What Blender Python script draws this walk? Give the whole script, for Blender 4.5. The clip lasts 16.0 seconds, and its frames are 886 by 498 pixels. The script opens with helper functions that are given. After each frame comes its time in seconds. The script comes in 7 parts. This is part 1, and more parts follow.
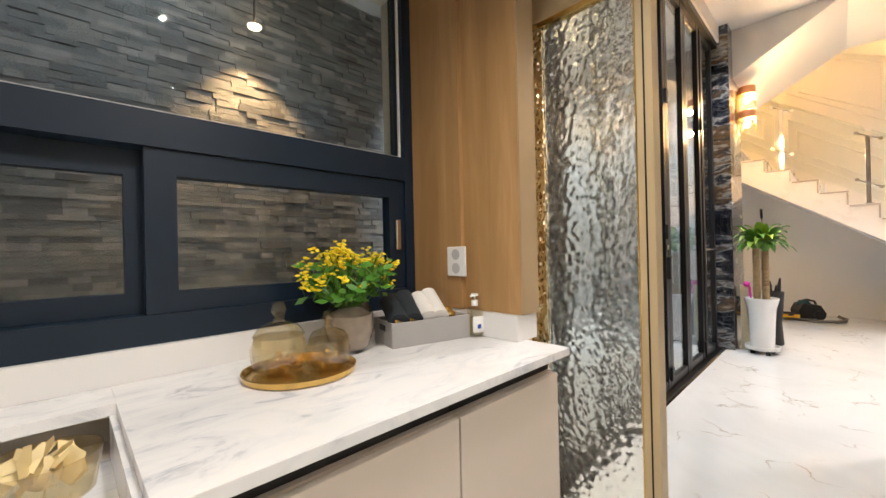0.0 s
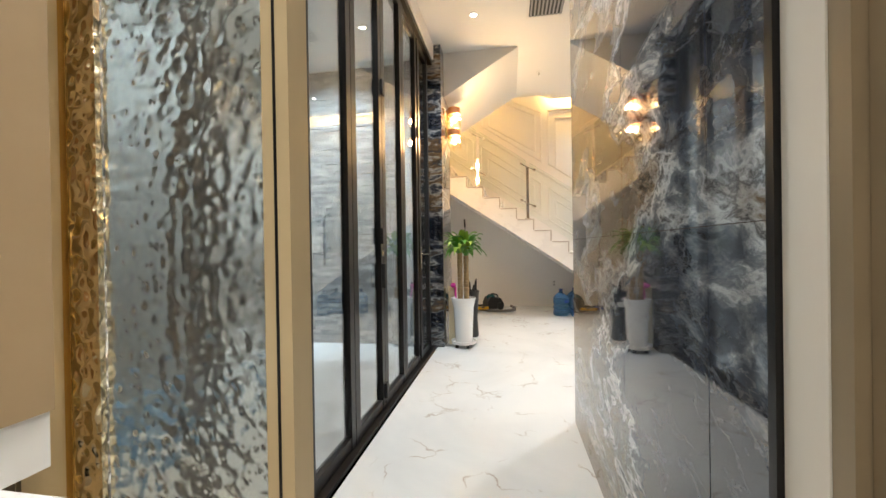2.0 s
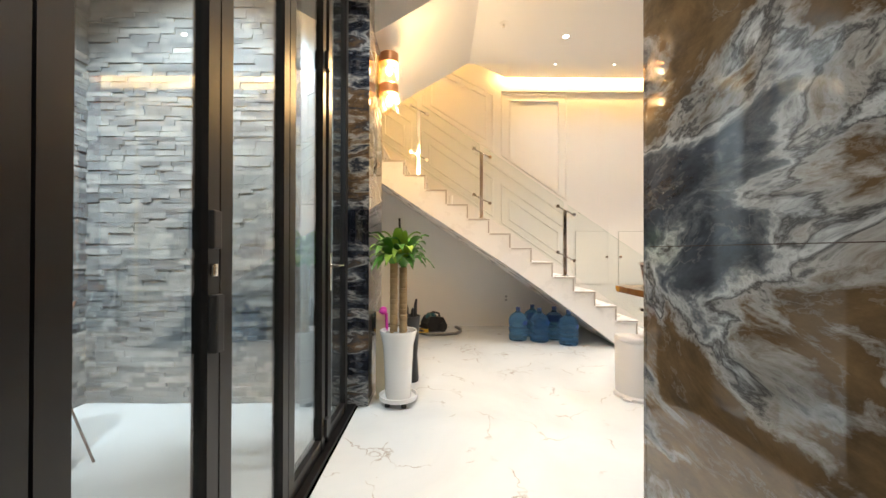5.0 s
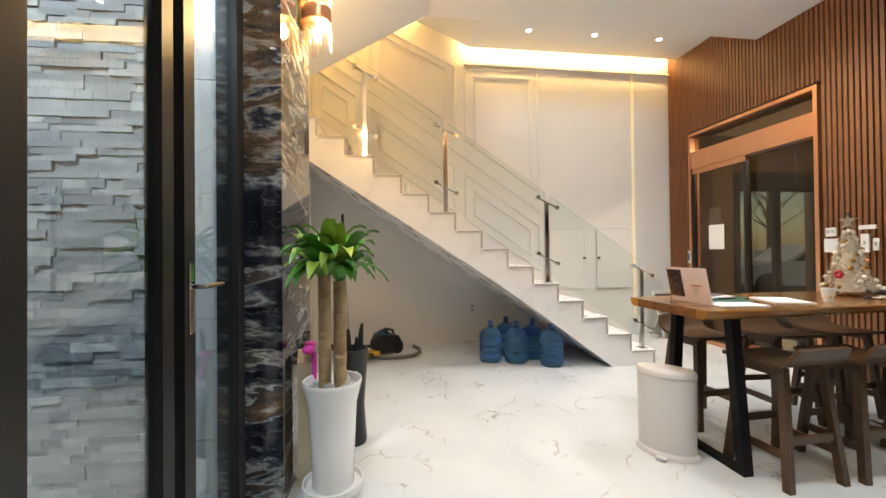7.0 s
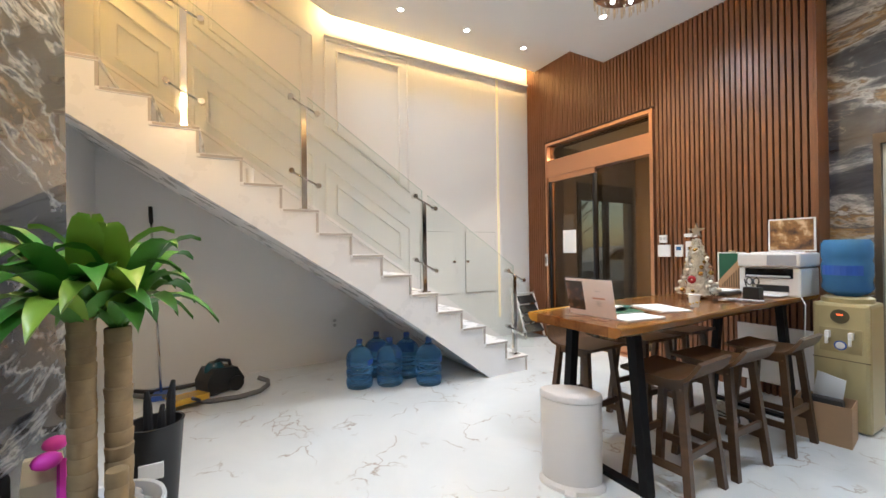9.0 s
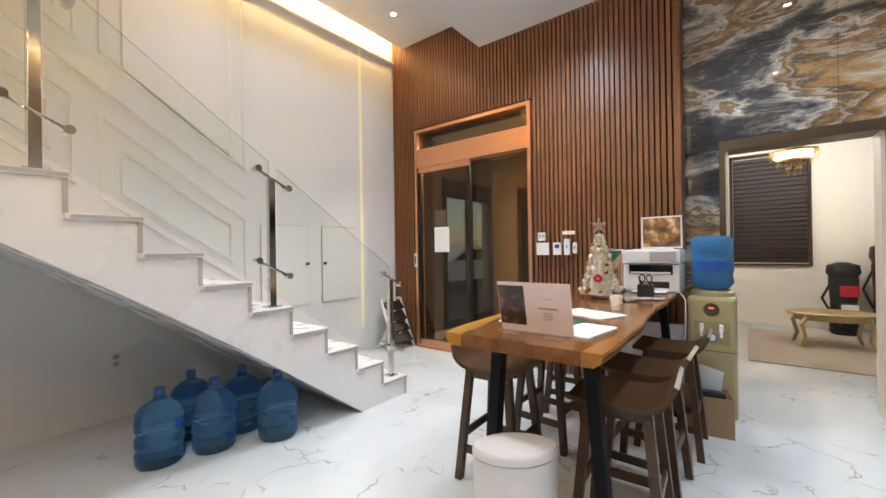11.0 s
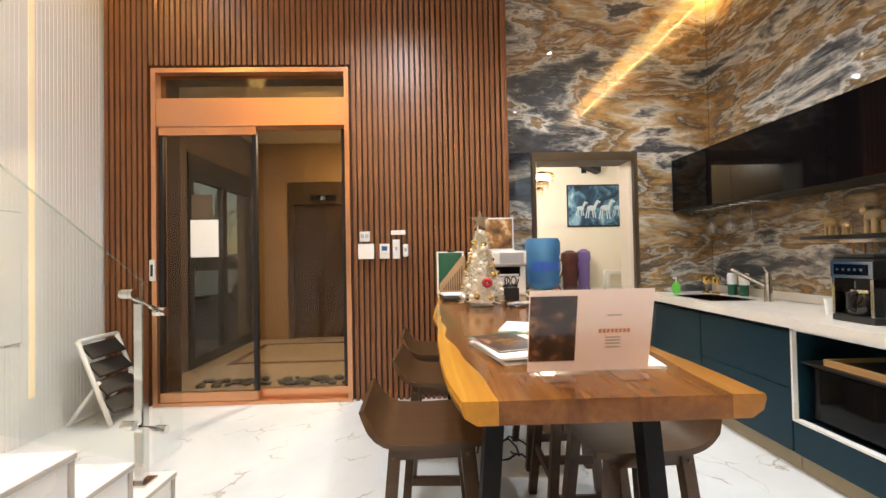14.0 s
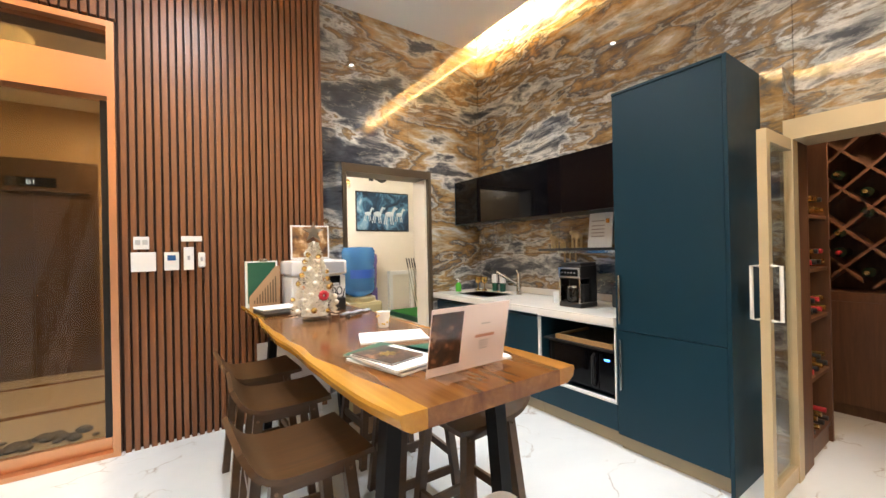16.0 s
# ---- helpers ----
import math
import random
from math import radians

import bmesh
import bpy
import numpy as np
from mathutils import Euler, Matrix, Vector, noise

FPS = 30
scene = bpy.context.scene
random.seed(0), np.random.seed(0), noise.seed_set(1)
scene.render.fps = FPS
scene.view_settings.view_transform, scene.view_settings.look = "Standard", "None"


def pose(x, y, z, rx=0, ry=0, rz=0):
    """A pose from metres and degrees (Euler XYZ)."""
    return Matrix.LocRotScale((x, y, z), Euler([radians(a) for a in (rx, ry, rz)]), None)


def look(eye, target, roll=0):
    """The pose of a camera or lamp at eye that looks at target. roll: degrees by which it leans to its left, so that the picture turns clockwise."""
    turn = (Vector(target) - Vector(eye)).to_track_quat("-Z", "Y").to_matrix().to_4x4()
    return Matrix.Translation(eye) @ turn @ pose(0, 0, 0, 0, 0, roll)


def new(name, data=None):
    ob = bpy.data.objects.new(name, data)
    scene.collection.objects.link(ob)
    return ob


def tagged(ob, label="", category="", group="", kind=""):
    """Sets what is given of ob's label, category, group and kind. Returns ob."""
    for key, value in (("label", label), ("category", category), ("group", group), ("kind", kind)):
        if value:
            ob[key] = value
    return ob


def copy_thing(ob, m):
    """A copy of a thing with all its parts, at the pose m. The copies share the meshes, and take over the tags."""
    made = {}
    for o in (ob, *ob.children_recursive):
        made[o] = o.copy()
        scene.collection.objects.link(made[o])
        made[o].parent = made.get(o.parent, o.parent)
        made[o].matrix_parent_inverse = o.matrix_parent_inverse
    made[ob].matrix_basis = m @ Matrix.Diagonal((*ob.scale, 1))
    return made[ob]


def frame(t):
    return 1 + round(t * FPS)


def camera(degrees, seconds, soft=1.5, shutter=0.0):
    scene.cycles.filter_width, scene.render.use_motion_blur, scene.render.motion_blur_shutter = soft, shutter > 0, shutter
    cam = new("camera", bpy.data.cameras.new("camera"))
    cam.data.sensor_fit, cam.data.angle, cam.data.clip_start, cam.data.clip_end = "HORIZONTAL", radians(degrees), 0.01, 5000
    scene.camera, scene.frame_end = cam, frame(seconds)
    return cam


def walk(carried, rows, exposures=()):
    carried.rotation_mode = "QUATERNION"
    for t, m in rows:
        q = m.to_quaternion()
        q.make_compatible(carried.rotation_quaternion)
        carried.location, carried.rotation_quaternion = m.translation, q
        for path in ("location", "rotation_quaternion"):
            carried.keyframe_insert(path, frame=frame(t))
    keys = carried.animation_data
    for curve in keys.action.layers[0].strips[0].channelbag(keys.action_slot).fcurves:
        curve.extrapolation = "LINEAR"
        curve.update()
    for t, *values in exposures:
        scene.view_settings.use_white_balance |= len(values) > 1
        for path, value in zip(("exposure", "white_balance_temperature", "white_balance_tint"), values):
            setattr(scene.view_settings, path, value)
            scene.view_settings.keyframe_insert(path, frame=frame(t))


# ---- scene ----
cam = camera(97.8, 16.0)
PATH = [
    (0, (-0.025, -0.054, 1.196), (1.371, 1.378, 1.201), -1.3),
    (0.5, (0.111, -0.039, 1.204), (1.768, 1.081, 1.199), -1.2),
    (1, (0.283, 0.006, 1.225), (2.113, 0.814, 1.216), -1.1),
    (1.5, (0.47, 0.011, 1.208), (2.396, 0.55, 1.196), -1.0),
    (2, (0.701, -0.006, 1.213), (2.673, 0.33, 1.203), -0.9),
    (2.5, (0.95, 0.007, 1.207), (2.939, 0.219, 1.201), -0.9),
    (3, (1.203, 0.066, 1.233), (3.198, 0.203, 1.228), -0.8),
    (3.5, (1.461, 0.079, 1.24), (3.459, 0.172, 1.239), -0.6),
    (4, (1.698, 0.077, 1.252), (3.697, 0.14, 1.25), -0.6),
    (4.2, (1.798, 0.101, 1.249), (3.798, 0.145, 1.249), -0.3),
    (6.5, (3.045, 0.266, 1.224), (5.039, 0.11, 1.247), -0.7),
    (7, (3.295, 0.238, 1.246), (5.277, -0.027, 1.265), -0.6),
    (7.5, (3.508, 0.261, 1.276), (5.462, -0.162, 1.292), -0.6),
    (8, (3.651, 0.296, 1.299), (5.559, -0.304, 1.311), -0.7),
    (8.5, (3.767, 0.282, 1.306), (5.605, -0.506, 1.315), -0.8),
    (9, (3.939, 0.228, 1.313), (5.687, -0.745, 1.32), -0.8),
    (11.5, (4.994, -0.168, 1.271), (6.059, -1.861, 1.281), -0.9),
    (12, (5.201, -0.26, 1.268), (6.09, -2.051, 1.281), -0.9),
    (12.5, (5.363, -0.366, 1.249), (6.059, -2.241, 1.262), -0.9),
    (13, (5.554, -0.472, 1.225), (6.017, -2.417, 1.257), -0.9),
    (13.5, (5.715, -0.54, 1.244), (5.934, -2.528, 1.266), -0.9),
    (14, (5.861, -0.602, 1.23), (5.807, -2.601, 1.263), -1.1),
    (14.5, (5.933, -0.663, 1.236), (5.588, -2.633, 1.264), -1.2),
    (15, (6.025, -0.678, 1.302), (5.38, -2.571, 1.308), -1.1),
    (15.5, (6.149, -0.662, 1.326), (5.23, -2.438, 1.328), -1.1),
    (16, (6.238, -0.598, 1.314), (5.103, -2.245, 1.319), -1.2),
]
EXPOSURES = [(0, 0.60, 6450, 15), (1, 0.42, 6350, 11), (2, 0.42, 6300, 10), (3.5, 0.53, 6650, 10), (4.2, 0.51, 6600, 10), (6.5, 0.16, 6250, 9), (7.5, 0.13, 5950, 9), (9, 0.14, 5550, 9), (11.5, 0.09, 5500, 9), (12.5, 0.11, 5700, 9), (13.5, 0.3, 6000, 10), (14.5, 0.48, 6200, 10), (16, 0.53, 6050, 10)]
walk(cam, [(t, look(eye, target, roll)) for t, eye, target, roll in PATH], EXPOSURES)

# ---- world and light ----
world = bpy.data.worlds.new("dusk")
scene.world = world
world.use_nodes = True
_sky = world.node_tree.nodes.new("ShaderNodeTexSky")
_sky.sky_type, _sky.sun_disc = "NISHITA", False
_sky.sun_elevation, _sky.sun_rotation = radians(22), radians(60)
world.node_tree.links.new(_sky.outputs[0], world.node_tree.nodes["Background"].inputs[0])
world.node_tree.nodes["Background"].inputs[1].default_value = 0.12

CEIL, HIGH = 3.66, 4.05
NEUTRAL, AMBER = (1.0, 0.99, 0.965), (1.0, 0.60, 0.19)


def spot(x, y, z, watts, colour=NEUTRAL, cone=120, blend=0.8, radius=0.05, target=None):
    d = bpy.data.lights.new("spot_beam", "SPOT")
    d.energy, d.color, d.spot_size, d.spot_blend, d.shadow_soft_size = watts, colour, radians(cone), blend, radius
    ob = new("spot_beam", d)
    ob.matrix_world = look((x, y, z), target) if target else Matrix.Translation((x, y, z))
    return ob


def strip(x, y, z, sx, sy, watts, rot, colour=AMBER):
    d = bpy.data.lights.new("cove_strip", "AREA")
    d.shape, d.size, d.size_y, d.energy, d.color = "RECTANGLE", sx, sy, watts, colour
    ob = new("cove_strip", d)
    ob.matrix_world = pose(x, y, z, *rot)
    return ob


# ---- materials ----
def mat(name, colour=(0.8, 0.8, 0.8), rough=0.5, metal=0.0, spec=0.5):
    m = bpy.data.materials.new(name)
    m.use_nodes = True
    b = m.node_tree.nodes["Principled BSDF"]
    b.inputs["Base Color"].default_value = (*colour, 1)
    b.inputs["Roughness"].default_value = rough
    b.inputs["Metallic"].default_value = metal
    b.inputs["Specular IOR Level"].default_value = spec
    return m


class Net:
    """Short hand for the nodes of one material."""

    def __init__(self, m):
        self.m, self.t = m, m.node_tree
        self.b = self.t.nodes["Principled BSDF"]

    def node(self, kind, **values):
        n = self.t.nodes.new(kind)
        for k, v in values.items():
            n.inputs[k.replace("_", " ")].default_value = v
        return n

    def link(self, a, b):
        self.t.links.new(a, b)

    def coords(self, scale=(1, 1, 1), rot=(0, 0, 0), source="Object", place=(0, 0, 0)):
        c, p = self.node("ShaderNodeTexCoord"), self.node("ShaderNodeMapping")
        p.inputs["Scale"].default_value = scale
        p.inputs["Location"].default_value = place
        p.inputs["Rotation"].default_value = [radians(a) for a in rot]
        if source == "World":
            g = self.node("ShaderNodeNewGeometry")
            self.link(g.outputs["Position"], p.inputs[0])
        else:
            self.link(c.outputs[source], p.inputs[0])
        return p.outputs[0]

    def noise(self, at, scale, detail=4.0, rough=0.55, distortion=0.0):
        n = self.node("ShaderNodeTexNoise", Scale=scale, Detail=detail, Roughness=rough, Distortion=distortion)
        self.link(at, n.inputs["Vector"])
        return n

    def ramp(self, fac, stops):
        r = self.node("ShaderNodeValToRGB")
        e = r.color_ramp.elements
        while len(e) < len(stops):
            e.new(0.5)
        for el, (pos, c) in zip(e, stops):
            el.position = pos
            el.color = (*c, 1) if len(c) == 3 else c
        self.link(fac, r.inputs[0])
        return r.outputs[0]

    def mix(self, fac, a, b, mode="MIX"):
        n = self.node("ShaderNodeMix")
        n.data_type, n.blend_type = "RGBA", mode
        for s, v in ((0, fac), (6, a), (7, b)):
            if isinstance(v, (int, float)):
                n.inputs[s].default_value = v
            elif isinstance(v, tuple):
                n.inputs[s].default_value = (*v, 1)
            else:
                self.link(v, n.inputs[s])
        return n.outputs[2]

    def warp(self, at, colour, amount):
        v = self.node("ShaderNodeVectorMath")
        v.operation = "MULTIPLY_ADD"
        self.link(colour, v.inputs[0])
        v.inputs[1].default_value = (amount,) * 3
        self.link(at, v.inputs[2])
        return v.outputs[0]

    def base(self, c):
        self.link(c, self.b.inputs["Base Color"])

    def rough(self, fac, lo, hi):
        n = self.node("ShaderNodeMapRange")
        n.inputs["To Min"].default_value, n.inputs["To Max"].default_value = lo, hi
        self.link(fac, n.inputs[0])
        self.link(n.outputs[0], self.b.inputs["Roughness"])

    def bump(self, height, strength, distance=0.002):
        n = self.node("ShaderNodeBump", Strength=strength, Distance=distance)
        self.link(height, n.inputs["Height"])
        self.link(n.outputs[0], self.b.inputs["Normal"])


def grey(v):
    return (v, v, v)


def plain(name, colour, rough=0.5, metal=0.0, vary=0.12, scale=6.0, bump=0.05, fine=90.0, spec=0.5):
    """A painted, moulded or woven surface with faint blotches and a fine grain."""
    m = mat(name, colour, rough, metal, spec)
    n = Net(m)
    at = n.coords()
    big, small = n.noise(at, scale), n.noise(at, fine, 2.0)
    dark = tuple(c * (1 - vary) for c in colour)
    light = tuple(min(1, c * (1 + vary * 0.6)) for c in colour)
    n.base(n.mix(big.outputs[0], dark, light))
    n.rough(big.outputs[0], max(0.02, rough * 0.8), min(1, rough * 1.2))
    if bump:
        n.bump(small.outputs[0], bump, 0.001)
    return m


def make_floor_marble():
    m = mat("white_veined_marble", rough=0.09)
    n = Net(m)
    at = n.coords(source="World")
    warp = n.noise(at, 1.6, 3)
    bent = n.warp(n.warp(at, warp.outputs["Color"], 0.75), n.noise(at, 7, 4, 0.6).outputs["Color"], 0.16)
    v = n.node("ShaderNodeTexVoronoi", Scale=2.3)
    v.feature = "DISTANCE_TO_EDGE"
    n.link(bent, v.inputs["Vector"])
    line = n.ramp(v.outputs["Distance"], [(0.0, grey(0.9)), (0.006, grey(0.5)), (0.020, grey(0))])
    gate = n.ramp(n.noise(at, 3.1, 2).outputs[0], [(0.50, grey(0)), (0.60, grey(1))])
    veins = n.mix(1.0, line, gate, "MULTIPLY")
    cloud = n.ramp(n.noise(at, 0.9, 5, 0.6, 0.6).outputs[0], [(0.3, (0.63, 0.66, 0.675)), (0.6, (0.745, 0.77, 0.775))])
    n.base(n.mix(veins, cloud, (0.36, 0.30, 0.25)))
    n.rough(n.noise(at, 3).outputs[0], 0.05, 0.12)
    return m


def make_dark_marble(name, rot, scale, stretch, stops, glint, shift=(0, 0, 0)):
    """Polished figured marble: bands of slate, rust and pale streaks, folded into each other."""
    m = mat(name, rough=0.035)
    m.node_tree.nodes["Principled BSDF"].inputs["IOR"].default_value = 1.85
    n = Net(m)
    at = n.coords(stretch, rot, "World", shift)
    p1 = n.warp(at, n.noise(at, scale * 0.8, 3, 0.5).outputs["Color"], 0.9 / scale)
    p2 = n.warp(p1, n.noise(p1, scale * 2.4, 5, 0.6).outputs["Color"], 0.28 / scale)
    f = n.noise(p2, scale * 0.75, 4, 0.5)
    g = n.noise(p2, scale * 4.5, 8, 0.66)
    mixed = n.node("ShaderNodeMath")
    mixed.operation = "MULTIPLY_ADD"
    n.link(g.outputs[0], mixed.inputs[0])
    mixed.inputs[1].default_value = 0.30
    n.link(f.outputs[0], mixed.inputs[2])
    shift = n.node("ShaderNodeMath")
    shift.operation = "SUBTRACT"
    n.link(mixed.outputs[0], shift.inputs[0])
    shift.inputs[1].default_value = 0.15
    col = n.ramp(shift.outputs[0], stops)
    cloud = n.ramp(n.noise(p1, scale * 6, 7, 0.7).outputs[0], [(0.35, grey(0.62)), (0.65, grey(1.28))])
    col = n.mix(1.0, col, cloud, "MULTIPLY")
    vein = n.ramp(n.noise(p2, scale * 1.9, 7, 0.62).outputs[0], [(0.489, grey(0)), (0.50, grey(0.25)), (0.507, grey(0))])
    n.base(n.mix(vein, col, glint))
    return m


def make_wood(name, dark, light, rough=0.4, scale=1.0, along="z", bump=0.15):
    m = mat(name, rough=rough)
    n = Net(m)
    k = {"x": (0.6, 9, 9), "y": (9, 0.6, 9), "z": (9, 9, 0.6)}[along]
    at = n.coords(tuple(scale * q for q in k))
    g = n.noise(at, 1.6, 7, 0.62, 0.9)
    f = n.noise(n.coords(tuple(scale * q * 6 for q in k)), 2.2, 4, 0.6)
    col = n.ramp(g.outputs[0], [(0.30, dark), (0.55, tuple((a + b) / 2 for a, b in zip(dark, light))), (0.72, light)])
    info = n.node("ShaderNodeObjectInfo")
    shade = n.ramp(info.outputs["Random"], [(0.0, grey(0.86)), (1.0, grey(1.0))])
    col = n.mix(1.0, col, shade, "MULTIPLY")
    n.base(n.mix(n.ramp(f.outputs[0], [(0.35, grey(0.35)), (0.6, grey(0))]), col, dark))
    n.rough(g.outputs[0], rough * 0.8, rough * 1.2)
    n.bump(f.outputs[0], bump, 0.001)
    return m


def make_stone():
    m = mat("split_face_ledger_stone", rough=0.85)
    n = Net(m)
    g = n.node("ShaderNodeNewGeometry")
    tone = n.ramp(g.outputs["Random Per Island"], [(0.0, (0.10, 0.10, 0.105)), (0.35, (0.17, 0.175, 0.18)), (0.7, (0.25, 0.245, 0.235)), (1.0, (0.38, 0.36, 0.33))])
    at = n.coords(source="World")
    a, b = n.noise(at, 14, 6, 0.65), n.noise(at, 60, 5, 0.7)
    n.base(n.mix(n.ramp(a.outputs[0], [(0.35, grey(0)), (0.7, grey(0.6))]), tone, (0.125, 0.118, 0.108)))
    n.bump(b.outputs[0], 0.9, 0.012)
    return m


def make_stone_piece():
    m = make_stone()
    m.name = "split_face_stone_piece"
    n = Net(m)
    info = n.node("ShaderNodeObjectInfo")
    for l in list(m.node_tree.links):
        if l.from_socket.name == "Random Per Island":
            n.link(info.outputs["Random"], l.to_socket)
    return m


def glow(name, colour, strength):
    m = mat(name, colour, 0.4)
    b = m.node_tree.nodes["Principled BSDF"]
    b.inputs["Emission Color"].default_value = (*colour, 1)
    b.inputs["Emission Strength"].default_value = strength
    return m


def glass(name, colour=(1, 1, 1), rough=0.0, ior=1.45, mirror=0.0):
    """Thin sheet glass: sees through, with a Fresnel gloss."""
    m = bpy.data.materials.new(name)
    m.use_nodes = True
    t = m.node_tree
    t.nodes.remove(t.nodes["Principled BSDF"])
    f, tr, gl, mx = (t.nodes.new("ShaderNode" + k) for k in ("LayerWeight", "BsdfTransparent", "BsdfGlossy", "MixShader"))
    f.inputs[0].default_value = 0.5
    p5, sc_ = t.nodes.new("ShaderNodeMath"), t.nodes.new("ShaderNodeMapRange")
    p5.operation = "POWER"
    p5.inputs[1].default_value = 4.0
    t.links.new(f.outputs["Facing"], p5.inputs[0])
    t.links.new(p5.outputs[0], sc_.inputs[0])
    sc_.inputs["To Min"].default_value, sc_.inputs["To Max"].default_value = ((ior - 1) / (ior + 1)) ** 2, 0.75
    tr.inputs[0].default_value = (*colour, 1)
    gl.inputs["Roughness"].default_value = rough
    t.links.new(sc_.outputs[0], mx.inputs[0])
    t.links.new(tr.outputs[0], mx.inputs[1])
    t.links.new(gl.outputs[0], mx.inputs[2])
    t.links.new(mx.outputs[0], t.nodes["Material Output"].inputs[0])
    return m


def solid_glass(name, colour=(1, 1, 1), rough=0.0, ior=1.45):
    m = mat(name, colour, rough)
    m.node_tree.nodes["Principled BSDF"].inputs["Transmission Weight"].default_value = 1.0
    m.node_tree.nodes["Principled BSDF"].inputs["IOR"].default_value = ior
    return m


FLOOR_MARBLE = make_floor_marble()
SLATE_STOPS = [(0.30, (0.026, 0.031, 0.045)), (0.41, (0.075, 0.088, 0.11)), (0.44, (0.20, 0.225, 0.25)), (0.462, (0.58, 0.61, 0.63)), (0.488, (0.07, 0.07, 0.07)), (0.505, (0.40, 0.40, 0.39)),
               (0.535, (0.13, 0.088, 0.048)), (0.64, (0.20, 0.13, 0.065)), (0.67, (0.42, 0.41, 0.39)), (0.71, (0.05, 0.058, 0.075))]
OCHRE_STOPS = [(0.31, (0.030, 0.033, 0.042)), (0.405, (0.070, 0.075, 0.088)), (0.435, (0.30, 0.30, 0.29)), (0.455, (0.60, 0.58, 0.54)), (0.48, (0.17, 0.13, 0.09)), (0.505, (0.31, 0.19, 0.075)),
               (0.53, (0.48, 0.43, 0.35)), (0.55, (0.11, 0.10, 0.09)), (0.585, (0.36, 0.21, 0.075)), (0.63, (0.46, 0.37, 0.24)), (0.66, (0.62, 0.60, 0.56)), (0.70, (0.08, 0.082, 0.095))]
CORRIDOR_MARBLE = make_dark_marble("corridor_figured_marble", (0, 24, 0), 1.3, (0.85, 1, 1.6), SLATE_STOPS, (0.42, 0.42, 0.41), (5.3, 0.4, 3.9))
KITCHEN_MARBLE = make_dark_marble("kitchen_figured_marble", (6, -7, 0), 1.05, (0.75, 0.75, 2.3), OCHRE_STOPS, (0.62, 0.58, 0.50))
COLUMN_STOPS = [(0.30, (0.006, 0.008, 0.014)), (0.45, (0.026, 0.032, 0.046)), (0.475, (0.16, 0.18, 0.20)), (0.49, (0.42, 0.43, 0.43)), (0.51, (0.05, 0.052, 0.06)),
                (0.57, (0.17, 0.105, 0.05)), (0.60, (0.42, 0.40, 0.36)), (0.64, (0.04, 0.046, 0.06))]
COLUMN_MARBLE = make_dark_marble("column_figured_marble", (0, 8, 0), 1.5, (0.8, 0.8, 2.4), COLUMN_STOPS, (0.45, 0.43, 0.40))
WHITE_PAINT = plain("white_wall_paint", (0.82, 0.81, 0.79), 0.55, vary=0.03, scale=2, bump=0.03)
CEILING_PAINT = plain("ceiling_paint", (0.83, 0.825, 0.81), 0.7, vary=0.02, scale=1.5, bump=0.02)
STAIR_WHITE = plain("white_stone_tread", (0.84, 0.83, 0.82), 0.28, vary=0.04, scale=4, bump=0)
SLAT_WOOD = make_wood("walnut_slat", (0.16, 0.060, 0.022), (0.32, 0.132, 0.050), 0.40)
SLAT_BACK = plain("dark_backing_board", (0.040, 0.019, 0.010), 0.8)
OAK = make_wood("honey_oak_veneer", (0.36, 0.20, 0.075), (0.56, 0.34, 0.15), 0.45, 0.7)
BLACK_FRAME = plain("black_bronze_aluminium", (0.007, 0.006, 0.006), 0.38, 0.0, fine=200, spec=0.4)
NAVY_FRAME = plain("navy_window_frame", (0.006, 0.017, 0.034), 0.42, 0.0, fine=200, spec=0.4)
COPPER = plain("brushed_copper_steel", (0.66, 0.34, 0.18), 0.30, 0.85, vary=0.03, scale=1.5, bump=0.01, fine=220)
GOLD_FRAME = plain("champagne_door_frame", (0.62, 0.48, 0.28), 0.4, 0.25, fine=200)
CHROME = plain("polished_steel", (0.72, 0.70, 0.67), 0.12, 1.0, vary=0.04, bump=0)
CLEAR = glass("clear_sheet_glass", (0.93, 0.96, 0.95))
BALUSTRADE = glass("green_tinted_glass", (0.965, 0.985, 0.975), ior=1.35)
SMOKED = glass("smoked_bronze_glass", (0.66, 0.58, 0.47))
POOL_GLASS = glass("pool_door_glass", (0.90, 0.94, 0.95), ior=1.9)
STONE, STONE_PIECE = make_stone(), make_stone_piece()
TEAL = plain("teal_blue_cabinet_lacquer", (0.0055, 0.029, 0.046), 0.40, vary=0.06, fine=300, spec=0.25)
BLACK_GLOSS = plain("black_gloss", (0.003, 0.003, 0.004), 0.05, vary=0.0, bump=0, spec=0.25)
BLACK_PLASTIC = plain("black_plastic", (0.015, 0.015, 0.016), 0.45, fine=250)
WHITE_PLASTIC = plain("white_plastic", (0.80, 0.79, 0.77), 0.35, vary=0.03, fine=250)
CREAM_PAINT = plain("cream_wall_paint", (0.80, 0.74, 0.64), 0.6, vary=0.04)
LAMP_WHITE = glow("lamp_white", (1.0, 0.95, 0.86), 30)
LAMP_WARM = glow("lamp_warm", (1.0, 0.70, 0.32), 22)
COVE_GLOW = glow("cove_led", (1.0, 0.62, 0.22), 14)


